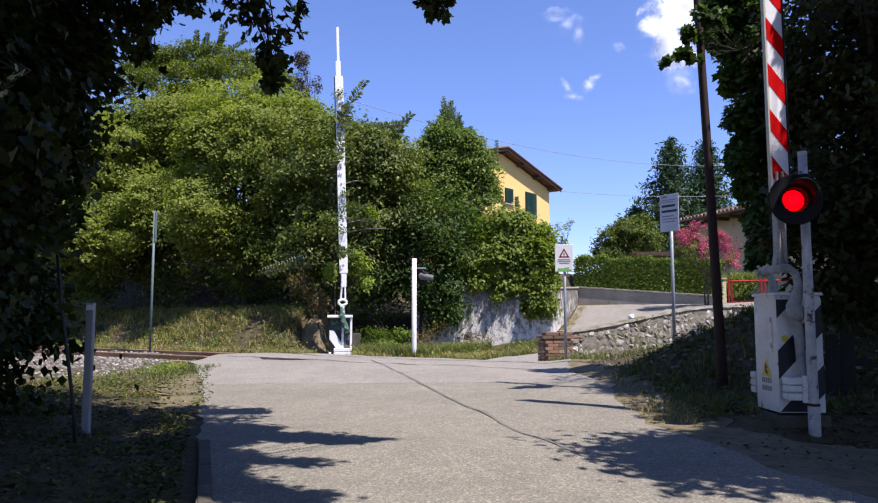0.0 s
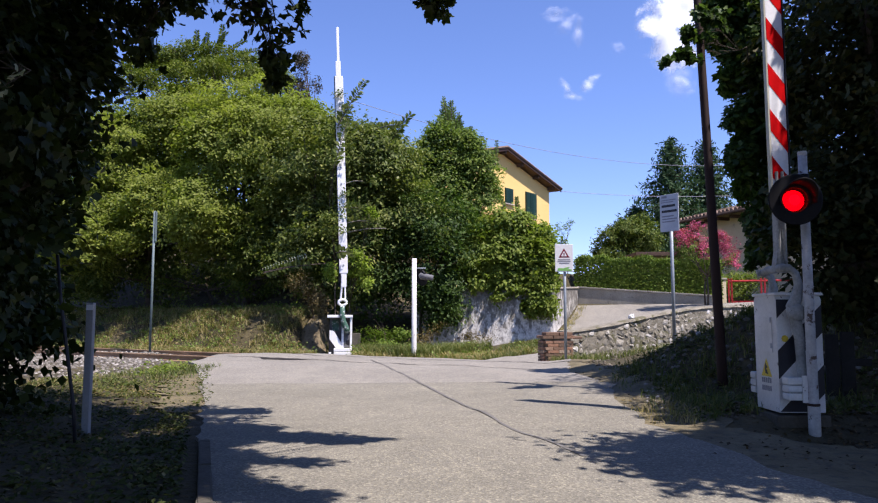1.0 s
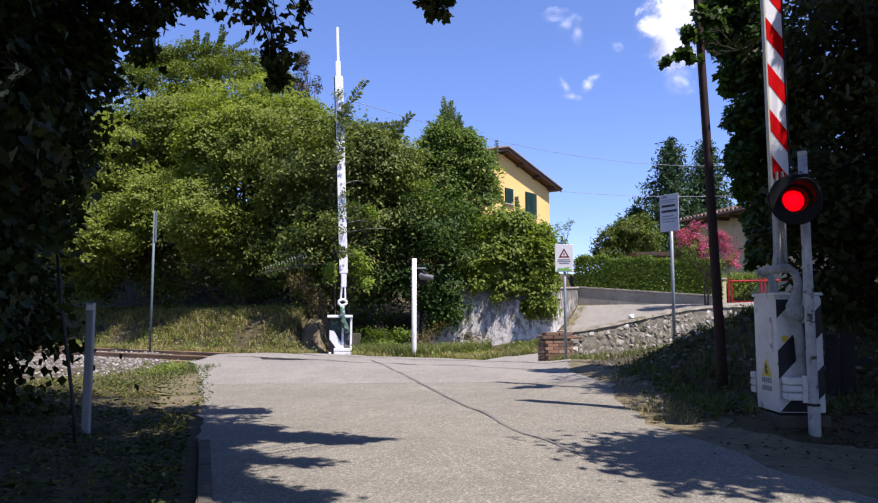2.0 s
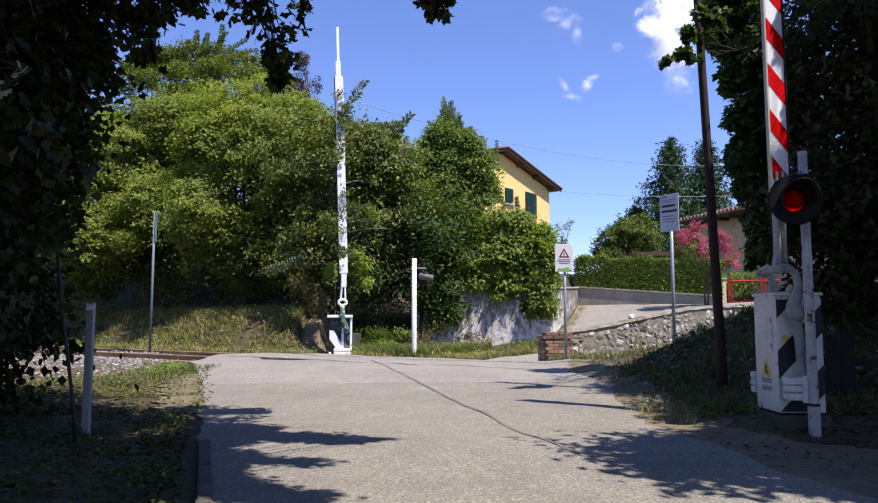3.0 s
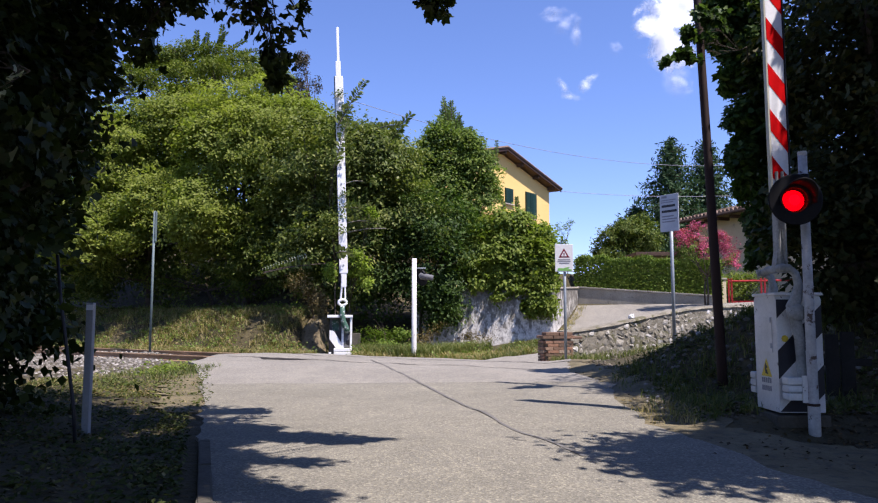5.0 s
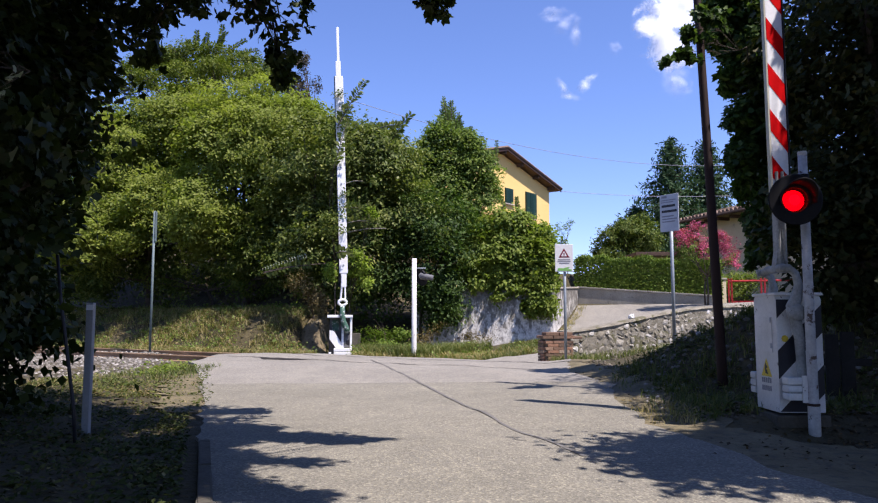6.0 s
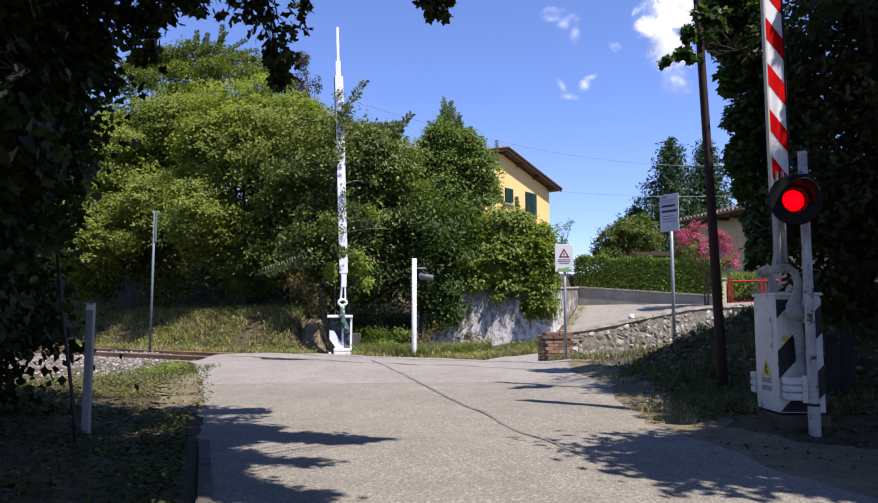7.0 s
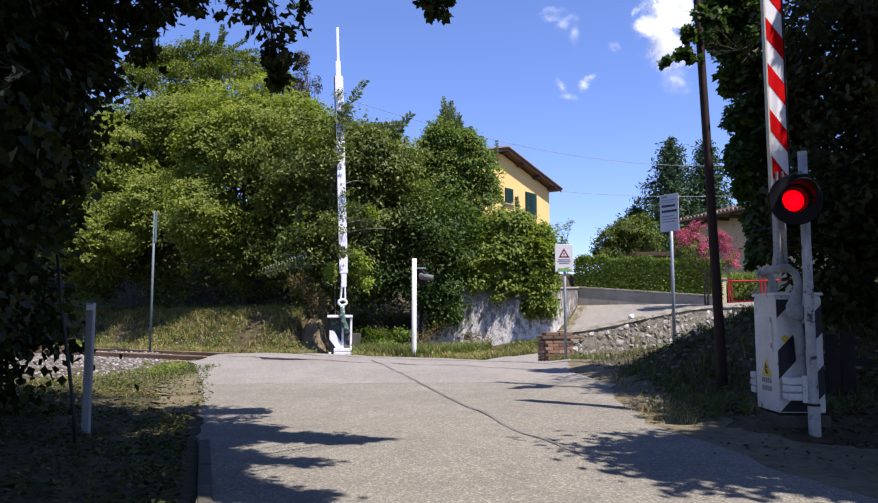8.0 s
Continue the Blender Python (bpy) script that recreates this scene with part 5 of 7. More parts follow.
build_cable((8.2, 47.2, 9.4), (24.0, 46.0, 9.2), 0.35, 0.016)


# ---- clouds ----
def cloud_material(lobes, seed, low, high, scale, density):
    m, nt, p = nodes("cloud_vapour")
    tc = nt.nodes.new("ShaderNodeTexCoord")
    mp = nt.nodes.new("ShaderNodeMapping")
    mp.inputs["Location"].default_value = (seed * 137, seed * 51, seed * 33)
    link(nt, tc.outputs["Object"], mp.inputs[0])
    n = noise_tex(nt, scale, 9, 0.6, mp.outputs[0], 0.3)
    near = None
    for x, z, rx, rz, turn in lobes:
        sc = nt.nodes.new("ShaderNodeMapping")
        sc.vector_type = "TEXTURE"
        sc.inputs["Location"].default_value = (x, 0, z)
        sc.inputs["Rotation"].default_value = (0, radians(turn), 0)
        sc.inputs["Scale"].default_value = (rx, 100000, rz)
        link(nt, tc.outputs["Object"], sc.inputs[0])
        ln = nt.nodes.new("ShaderNodeVectorMath")
        ln.operation = "LENGTH"
        link(nt, sc.outputs[0], ln.inputs[0])
        if near is None:
            near = ln.outputs["Value"]
        else:
            mn = nt.nodes.new("ShaderNodeMath")
            mn.operation = "SMOOTH_MIN"
            mn.inputs[2].default_value = 0.25
            link(nt, near, mn.inputs[0])
            link(nt, ln.outputs["Value"], mn.inputs[1])
            near = mn.outputs[0]
    ma = nt.nodes.new("ShaderNodeMath")
    ma.operation = "MULTIPLY_ADD"
    link(nt, near, ma.inputs[0])
    ma.inputs[1].default_value = -0.42
    link(nt, n, ma.inputs[2])
    mr = nt.nodes.new("ShaderNodeMapRange")
    mr.interpolation_type = "SMOOTHSTEP"
    mr.inputs["From Min"].default_value = low
    mr.inputs["From Max"].default_value = high
    mr.inputs["To Max"].default_value = density
    link(nt, ma.outputs[0], mr.inputs["Value"])
    p.inputs["Base Color"].default_value = (0.86, 0.86, 0.88, 1)
    p.inputs["Roughness"].default_value = 1.0
    # weak emission stands in for sunlight scattered inside the cloud
    p.inputs["Emission Color"].default_value = (0.93, 0.96, 1.0, 1)
    p.inputs["Emission Strength"].default_value = 0.14
    link(nt, mr.outputs[0], p.inputs["Alpha"])
    return m


def build_cloud(label, at, rx, rz, lobes, seed, low, high, scale, density):
    """A low swelling lens of vapour, far behind everything; lobes as (x, z, rx, rz, turn)."""
    bm = bmesh.new()
    nx, nz = 24, 24
    grid = []
    for j in range(nz + 1):
        row = []
        for i in range(nx + 1):
            u, w = -1 + 2 * i / nx, -1 + 2 * j / nz
            bulge = -0.25 * rx * max(0, 1 - u * u - w * w) * (1 + 0.5 * noise.noise((u * 3, w * 3, seed)))
            row.append(bm.verts.new((u * rx, bulge, w * rz)))
        grid.append(row)
    for r0, r1 in zip(grid, grid[1:]):
        for i in range(nx):
            bm.faces.new((r0[i], r0[i + 1], r1[i + 1], r1[i]))
    ob = part("cloud", bm, cloud_material(lobes, seed, low, high, scale, density), None, "", True)
    ob.matrix_basis = Matrix.Translation(at)
    ob.visible_shadow = False
    return tagged(ob, label, "cloud", "clouds", "structure")


CLOUDS = [
    build_cloud("large bright white cumulus cloud", (485, 1480, 602), 114, 150, [(6, 30, 63, 51, 0), (36, 63, 48, 41, 0), (-29, 10, 43, 41, 0), (2, -27, 53, 46, 0), (31, -60, 36, 36, 0), (0, -62, 34, 30, 0)], 1, 0.04, 0.4, 0.026, 1.0),
    build_cloud("small thin wisp of cloud", (268, 1480, 616), 81, 68, [(-19, 19, 31, 23, 0), (2, 0, 20, 31, 35), (27, -17, 14, 34, 0)], 2, 0.02, 0.62, 0.035, 0.3),
    build_cloud("small thin curved wisp of cloud", (292, 1480, 477), 85, 67, [(-25, 2, 9, 24, -32), (-9, -17, 22, 11, 12), (22, 9, 13, 36, 40)], 3, 0.06, 0.62, 0.045, 0.42),
    build_cloud("faint small wisp of cloud", (381, 1480, 567), 26, 26, [(0, 0, 19, 17, 0)], 4, 0.05, 0.7, 0.04, 0.2),
    build_cloud("faint wisp of cloud below the cumulus", (508, 1480, 491), 49, 49, [(0, 0, 36, 36, 0)], 5, 0.0, 0.6, 0.03, 0.35),
]


# ---- far vegetation ----
def build_vegetation():
    # sunlit robinias on the hillside
    tree("robinia_tree", "sunlit yellow-green robinia on the hillside", "tree", on_ground(-12.0, 30.0), [(-12.4, 28.55, 7.3, 2.34, 1.99, 1.99), (-14.04, 28.31, 4.96, 1.99, 1.75, 1.99), (-10.76, 27.85, 5.19, 1.99, 1.64, 1.52), (-10.53, 29.25, 8.9, 2.22, 1.87, 1.7), (-13.4, 29.3, 8.4, 1.3, 1.2, 1.0), (-12.87, 27.61, 4.26, 1.52, 1.29, 1.05), (-13.6, 26.7, 3.9, 1.7, 1.0, 0.9), (-10.4, 26.6, 4.0, 1.6, 1.0, 0.9)], LEAF_ROBINIA, 2300, 42, 0.14, 0.13, 11, "hillside trees", spread=0.3, pad=20, flat=0.42, inner=0.12)
    tree("robinia_tree", "sunlit yellow-green robinia on the hillside", "tree", on_ground(-7.6, 28.4), [(-7.78, 26.78, 7.26, 2.05, 1.62, 1.84), (-7.56, 27.43, 8.77, 1.94, 1.62, 1.4), (-5.83, 27.0, 8.01, 1.94, 1.62, 1.51), (-8.7, 25.92, 5.0, 1.2, 1.1, 1.2)], LEAF_ROBINIA, 1950, 44, 0.135, 0.14, 12, "hillside trees", spread=0.3, pad=20, flat=0.42, inner=0.12)
    tree("tall_robinia_tree", "taller feathery robinia behind the hillside trees", "tree", on_ground(-9.4, 33.0), [(-13.42, 31.6, 12.35, 0.86, 1.0, 0.49), (-12.3, 31.6, 12.74, 0.94, 1.0, 0.59), (-11.16, 31.6, 13.0, 0.94, 1.0, 0.59), (-10.01, 31.6, 12.74, 0.86, 1.0, 0.69), (-8.98, 31.6, 12.35, 0.86, 1.0, 0.62), (-11.0, 31.6, 11.83, 2.22, 1.0, 0.74), (-7.71, 31.6, 11.96, 0.74, 1.0, 0.62), (-13.78, 31.6, 11.57, 0.99, 1.0, 0.74), (-11.97, 28.6, 10.81, 0.71, 0.8, 0.36), (-10.65, 28.6, 11.09, 0.76, 0.8, 0.4), (-9.28, 28.6, 11.23, 0.67, 0.8, 0.45), (-7.89, 28.6, 11.0, 0.71, 0.8, 0.4), (-6.51, 28.6, 10.81, 0.58, 0.8, 0.36)], LEAF_FEATHER, 1150, 26, 0.12, 0.12, 13, "hillside trees", spread=0.3, tight=1.15, pad=5, extra=[((-13.96, 31.4, 11.89), (-14.28, 31.2, 12.72)), ((-13.21, 31.4, 12.15), (-13.7, 31.2, 12.77)), ((-12.46, 31.4, 12.41), (-12.79, 31.2, 13.11)), ((-11.72, 31.4, 12.8), (-12.17, 31.2, 13.45)), ((-11.22, 31.4, 12.93), (-11.3, 31.2, 13.71)), ((-10.59, 31.4, 13.06), (-10.38, 31.2, 14.02)), ((-10.08, 31.4, 13.06), (-9.55, 31.2, 14.07)), ((-9.57, 31.4, 12.93), (-8.66, 31.2, 13.71)), ((-9.19, 31.4, 12.8), (-8.09, 31.2, 13.24)), ((-8.93, 31.4, 12.54), (-7.88, 31.2, 12.72)), ((-8.67, 31.4, 12.28), (-8.26, 31.2, 12.93)), ((-12.95, 31.4, 12.02), (-14.01, 31.2, 12.26)), ((-9.83, 31.4, 13.19), (-9.73, 31.2, 14.41)), ((-10.97, 31.4, 13.19), (-10.88, 31.2, 14.15)), ((-11.96, 31.4, 12.54), (-13.1, 31.2, 12.72)), ((-7.92, 31.4, 12.15), (-7.13, 31.2, 12.85))])
    tree("plum_tree", "sparse purplish tree behind the thicket", "tree", (-5.3, 31.0, 3.5), [(-6.08, 31, 12.44, 0.34, 0.7, 0.58), (-5.82, 31, 11.5, 0.53, 0.7, 0.73), (-6.3, 31, 10.99, 0.53, 0.7, 0.61)], LEAF_PLUM, 220, 22, 0.10, 0.08, 14, spread=0.2, tight=1.1)
    tree("ivy_thicket", "dense dark ivy-covered thicket behind the far barrier", "thicket", (-4.0, 24.6, 1.0), [(-4.4, 24.7, 6.5, 1.55, 1.1, 1.5), (-4.9, 25.2, 4.5, 1.7, 1.1, 1.5), (-2.4, 24.3, 6.3, 1.5, 1.1, 1.4), (-2.0, 24.2, 4.6, 1.5, 1.1, 1.4), (-6.6, 26.8, 3.9, 1.6, 1.1, 1.2), (-3.4, 24.2, 3.2, 1.6, 0.9, 1.2)], LEAF_THICKET, 1800, 42, 0.14, 0.12, 15, spread=0.31, pad=11, inner=0.12, extra=[((-3.1, 21.5, 6.9), (-2.25, 21.4, 8.55)), ((-3.2, 21.5, 5.6), (-2.75, 21.4, 7.4)), ((-1.6, 23.4, 6.9), (-0.9, 23.0, 7.95)), ((-2.2, 23.2, 7.2), (-1.2, 23.0, 7.6)), ((-3.1, 21.5, 3.0), (-2.6, 21.4, 3.2)), ((-3.1, 22.9, 4.1), (-1.9, 22.5, 4.25)), ((-3.2, 22.9, 4.5), (-2.3, 22.5, 4.75)), ((-5.6, 22.9, 2.5), (-4.1, 22.6, 2.95))])
    tree("ivy_vine", "ivy that climbs in front of the far barrier arm", "vine", (-3.3, 22.6, 0.2), [(-3.15, 21.75, 6.4, 0.3, 0.22, 1.1), (-3.0, 21.6, 5.0, 0.26, 0.2, 0.9), (-3.2, 21.7, 4.0, 0.3, 0.2, 0.6), (-3.05, 21.6, 7.3, 0.2, 0.12, 0.7), (-3.05, 21.6, 5.6, 0.2, 0.12, 1.2)], LEAF_IVY, 260, 9, 0.085, 0.02, 27, spread=0.12)
    tree("ash_shoots", "bright sunlit shoots beside the far barrier arm", "shrub", (-2.9, 23.0, 0.4), [(-3.38, 22.3, 2.46, 0.26, 0.2, 0.42), (-2.51, 22.3, 2.61, 0.38, 0.2, 0.42), (-2.25, 22.3, 2.14, 0.21, 0.2, 0.24), (-2.66, 22.3, 3.07, 0.24, 0.2, 0.24), (-2.18, 22.3, 4.25, 0.24, 0.2, 0.24)], LEAF_BRIGHT, 130, 13, 0.11, 0.02, 33, spread=0.15, tight=1.2, pad=4)
    tree("dry_vines", "brown dried vines over the bare earth", "vine", (-4.0, 23.2, 0.6), [(-4.35, 22.4, 1.97, 0.42, 0.25, 0.59), (-3.91, 22.4, 1.62, 0.38, 0.25, 0.7)], LITTER_VINE, 110, 18, 0.10, 0.03, 28, spread=0.2, aspect=0.3, tight=1.2, pad=6)
    tree("weed_clump", "lush green weeds beside the far barrier", "weeds", (-1.6, 21.6, -0.1), [(-2.2, 22.3, 0.35, 0.3, 0.5, 0.45), (-1.7, 21.9, 0.1, 0.5, 0.5, 0.22), (-1.0, 21.6, 0.0, 0.6, 0.5, 0.18), (-2.2, 23.2, 0.9, 0.4, 0.4, 0.5), (-1.4, 22.8, 0.4, 0.5, 0.4, 0.3)], LEAF_HEDGE, 170, 26, 0.085, 0.02, 29, spread=0.2, up=1.0)
    tree("weed_clump", "tangled weeds at the foot of the plaster wall", "weeds", (0.2, 23.0, 0.0), [(0.0, 22.8, 0.35, 0.7, 0.4, 0.45), (1.0, 23.4, 0.4, 0.6, 0.3, 0.35)], LITTER_VINE, 70, 22, 0.10, 0.02, 30, spread=0.2, up=1.0, aspect=0.3)
    tree("laurel_tree", "upright green tree with a pointed crown", "tree", (0.3, 27.0, 1.5), [(0.13, 26.2, 7.75, 0.61, 0.7, 0.61), (1.06, 26.2, 7.43, 0.51, 0.7, 0.61), (-0.4, 26.2, 7.11, 0.51, 0.7, 0.65), (0.44, 26.2, 6.9, 0.92, 0.7, 0.72), (1.37, 26.2, 6.58, 0.72, 0.7, 0.82), (1.78, 26.2, 5.74, 0.51, 0.7, 0.72), (0.12, 26.2, 5.95, 1.02, 0.7, 0.82), (1.06, 26.2, 5.43, 1.02, 0.7, 0.72), (-0.7, 26.2, 5.95, 0.72, 0.7, 1.02), (-0.6, 25.8, 4.6, 1.2, 0.9, 0.9), (0.6, 26.0, 4.4, 1.3, 0.9, 0.9)], LEAF_TREE, 1500, 32, 0.125, 0.14, 16, spread=0.24, tight=1.25, inner=0.1, shoot_leaf=1.15, pad=9, up=1.0, extra=[((0.33, 26.1, 7.93), (0.27, 26.0, 9.18)), ((0.17, 26.1, 7.83), (0.08, 26.0, 8.97)), ((0.5, 26.1, 7.83), (0.58, 26.0, 9.07)), ((0.71, 26.1, 7.62), (0.87, 26.0, 8.54)), ((0.04, 26.1, 7.62), (-0.17, 26.0, 8.39)), ((0.37, 26.1, 8.14), (0.4, 26.0, 9.24)), ((0.23, 26.1, 8.08), (0.12, 26.0, 9.29)), ((0.79, 26.1, 7.66), (0.71, 26.0, 8.86)), ((0.12, 26, 7.91), (-0.02, 25.8, 8.69)), ((0.33, 26, 8.01), (0.33, 25.8, 8.91)), ((0.58, 26, 7.8), (0.62, 25.8, 8.59)), ((0.85, 26, 7.48), (0.99, 25.8, 8.13)), ((-0.19, 26, 7.48), (-0.29, 25.8, 8.06)), ((1.2, 26, 7.06), (1.31, 25.8, 7.64)), ((1.57, 26, 6.54), (1.72, 25.8, 7.29)), ((-0.33, 26, 6.75), (-0.66, 25.8, 7.29)), ((0.91, 26, 7.7), (1.07, 25.8, 7.92)), ((0.27, 26, 8.33), (0.17, 25.9, 9.42)), ((0.46, 26, 8.33), (0.46, 25.9, 9.3)), ((0.64, 26, 8.01), (0.79, 25.9, 8.72)), ((-0.08, 26, 7.8), (-0.39, 25.9, 8.51)), ((1.05, 26, 7.59), (1.2, 25.9, 8.3)), ((1.36, 26, 6.96), (1.57, 25.9, 7.94)), ((2.08, 26, 6.54), (2.12, 25.9, 7.78)), ((-0.5, 26, 7.17), (-0.74, 25.9, 7.78)), ((1.77, 26, 6.54), (1.98, 25.9, 7.31)), ((2.38, 26, 4.77), (2.31, 25.9, 5.59)), ((2.89, 26, 4.88), (2.83, 25.9, 5.69))])
    tree("climbing_shrub", "bright green shrub that spills over the plaster wall", "shrub", (2.2, 24.9, 1.7), [(1.25, 24.8, 3.88, 1.07, 0.7, 0.62), (2.36, 24.8, 4.15, 1.07, 0.7, 0.66), (3.23, 24.8, 3.72, 0.87, 0.7, 0.74), (0.88, 24.3, 3.13, 1.04, 0.6, 0.99), (2.21, 24.3, 3.05, 1.23, 0.6, 0.99), (3.39, 24.3, 2.75, 0.76, 0.6, 1.04), (1.4, 24.3, 2.24, 0.85, 0.6, 0.47), (2.43, 24.3, 2.24, 0.85, 0.6, 0.53), (3.45, 24.0, 1.85, 0.6, 0.35, 0.79), (1.95, 24.0, 1.6, 0.22, 0.35, 0.37), (3.1, 24.0, 1.47, 0.37, 0.35, 0.37), (0.3, 24.0, 3.45, 0.56, 0.35, 0.75)], LEAF_SHRUB, 2000, 30, 0.135, 0.07, 17, spread=0.22, inner=0.1, under=-0.95, tight=1.05, pad=10, aspect=0.62)
    # the darker leaf colour stands in for the deep shade of this hollow
    tree("undergrowth", "undergrowth at the foot of the thicket, leaves coloured dark for shade", "undergrowth", (-0.6, 24.0, 0.6), [(-1.0, 24.0, 2.8, 1.5, 0.9, 1.6), (-2.4, 24.4, 2.6, 1.3, 0.9, 1.5), (0.1, 24.1, 1.9, 0.6, 0.4, 0.9), (-0.2, 24.2, 4.0, 1.2, 0.8, 1.2), (0.3, 23.4, 2.9, 0.7, 0.55, 0.5), (0.2, 23.8, 1.2, 0.6, 0.25, 0.6)], LEAF_TRACK, 850, 40, 0.13, 0.06, 18, spread=0.3)
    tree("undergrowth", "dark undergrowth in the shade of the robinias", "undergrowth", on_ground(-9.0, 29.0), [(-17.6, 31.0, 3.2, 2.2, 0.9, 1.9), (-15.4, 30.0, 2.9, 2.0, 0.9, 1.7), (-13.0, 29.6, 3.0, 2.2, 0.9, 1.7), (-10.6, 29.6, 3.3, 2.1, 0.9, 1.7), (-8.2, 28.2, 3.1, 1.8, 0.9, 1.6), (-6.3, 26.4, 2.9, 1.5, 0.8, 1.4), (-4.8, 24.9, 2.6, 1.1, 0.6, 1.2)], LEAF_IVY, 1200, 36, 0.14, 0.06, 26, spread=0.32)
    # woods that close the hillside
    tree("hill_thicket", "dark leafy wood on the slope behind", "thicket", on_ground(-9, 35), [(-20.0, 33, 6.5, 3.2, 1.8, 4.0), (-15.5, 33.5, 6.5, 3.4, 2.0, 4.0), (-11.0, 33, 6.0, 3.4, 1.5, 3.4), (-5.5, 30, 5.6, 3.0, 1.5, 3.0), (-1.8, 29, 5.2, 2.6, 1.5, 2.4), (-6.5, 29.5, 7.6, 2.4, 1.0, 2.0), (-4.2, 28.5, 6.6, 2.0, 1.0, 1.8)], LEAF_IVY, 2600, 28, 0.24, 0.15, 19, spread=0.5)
    # beyond the lane
    tree("sapling", "thin sapling beside the house", "tree", (5.6, 31.0, 2.0), [(5.34, 31, 4.82, 0.29, 0.3, 0.53), (5.76, 31, 5.11, 0.19, 0.3, 0.34), (5.45, 31, 4.13, 0.24, 0.3, 0.39)], LEAF_TREE, 60, 11, 0.085, 0.025, 20, spread=0.14, tight=1.2, pad=4)
    tree("garden_tree", "rounded leafy garden tree behind the hedge", "tree", (11.0, 41.5, 2.2), [(9.69, 41, 5.5, 0.8, 1.2, 0.8), (10.83, 41, 6.01, 0.96, 1.2, 0.8), (11.86, 41, 5.76, 1.12, 1.2, 1.22), (10.16, 41, 4.88, 1.28, 1.2, 0.58)], LEAF_IVY, 520, 34, 0.14, 0.12, 22, spread=0.3, tight=1.1, pad=9)
    tree("blossom_shrub", "crape myrtle in bright pink blossom", "shrub", (9.5, 25.4, 1.6), [(8.6, 25, 3.84, 0.39, 0.4, 0.35), (8.51, 25, 3.25, 0.27, 0.4, 0.27), (9.2, 25, 4.18, 0.35, 0.4, 0.35), (9.26, 25, 3.54, 0.31, 0.4, 0.43), (9.84, 25, 3.74, 0.31, 0.4, 0.35), (10.18, 25, 3.45, 0.31, 0.4, 0.59), (10.3, 25, 2.95, 0.18, 0.4, 0.27)], PETAL, 230, 30, 0.06, 0.03, 23, spread=0.12, tight=1.15, pad=5)
    tree("myrtle_leaves", "green foliage below the pink blossom", "shrub", (9.5, 25.6, 1.6), [(8.72, 25.2, 3.46, 0.51, 0.4, 0.51), (9.45, 25.2, 3.36, 0.55, 0.4, 0.51), (10.09, 25.2, 2.97, 0.39, 0.4, 0.39)], LEAF_TREE, 110, 24, 0.08, 0.03, 24, spread=0.16, tight=1.1, pad=6)
    tree("garden_shrub", "pale green shrub behind the red gate", "shrub", (12.0, 27.6, 1.6), [(11.2, 27.4, 2.2, 0.5, 0.4, 0.45), (12.0, 27.3, 2.2, 0.6, 0.4, 0.45)], LEAF_SHRUB, 170, 30, 0.08, 0.03, 25, spread=0.18)


def build_cedars():
    rng = np.random.default_rng(31)
    for x, y, z0, top, w in ((16.4, 50, 3.0, 13.9, 2.5), (19.3, 51, 3.0, 14.0, 2.4), (14.4, 52, 3.0, 9.2, 2.0)):
        ob = thing("cedar_tree", "dark green conifer with tiered drooping boughs", "tree", pose(x, y, z0), "conifers")
        h = top - z0
        bm = tube([(0, 0, -0.3), (0, 0, h * 0.6), (0, 0, h)], [0.24, 0.14, 0.03], 8)
        vs = []
        for i in range(110):
            f = i / 110
            z = h * (0.12 + 0.86 * f)
            ln = w * 1.3 * (1 - f) ** 0.7 * rng.uniform(0.6, 1.2) + 0.25
            a = i * 2.4
            d = np.array([math.cos(a), math.sin(a), -0.18])
            tube([(0, 0, z), tuple(np.array([0, 0, z]) + d * ln)], [0.04, 0.012], 4, bm)
            m = int(70 * ln)
            t = rng.uniform(0.15, 1.05, m)[:, None]
            at = np.array([0, 0, z]) + d * ln * t + rng.normal(0, 1, (m, 3)) * np.array([0.16, 0.16, 0.1]) * (0.5 + t)
            vs.append(leaves(rng, at, np.repeat(d[None], m, 0), 0.34, 0.32, up=0.7))
        part("trunk", bm, BARK, ob)
        v, q = merged(vs)
        c = new("crown", raw_mesh("cedar_needles", v, q, LEAF_CEDAR))
        c.parent = ob


def build_frond():
    """A pale pinnate shoot that hangs out of the dark undergrowth."""
    rng = np.random.default_rng(36)
    root, tip = np.array((-4.07, 22.4, 3.01)), np.array((-5.46, 22.2, 2.68))
    ob = thing("pinnate_shoot", "pale sunlit pinnate shoot before the dark undergrowth", "shoot", pose(*root))
    part("stalk", _shoot(Vector((0.4, 0.8, -0.2)), Vector(tip - root)), BARK, ob)
    v, q = sprays(rng, [np.zeros(3)], [tip - root], 17, 0.095, 0.4, 0.12)
    for k in range(0, len(v), 4):
        c = new("leaflet", raw_mesh("leaflet", v[k:k + 4], np.array([(0, 1, 2, 3)]), LEAF_PALE))
        c.parent = ob


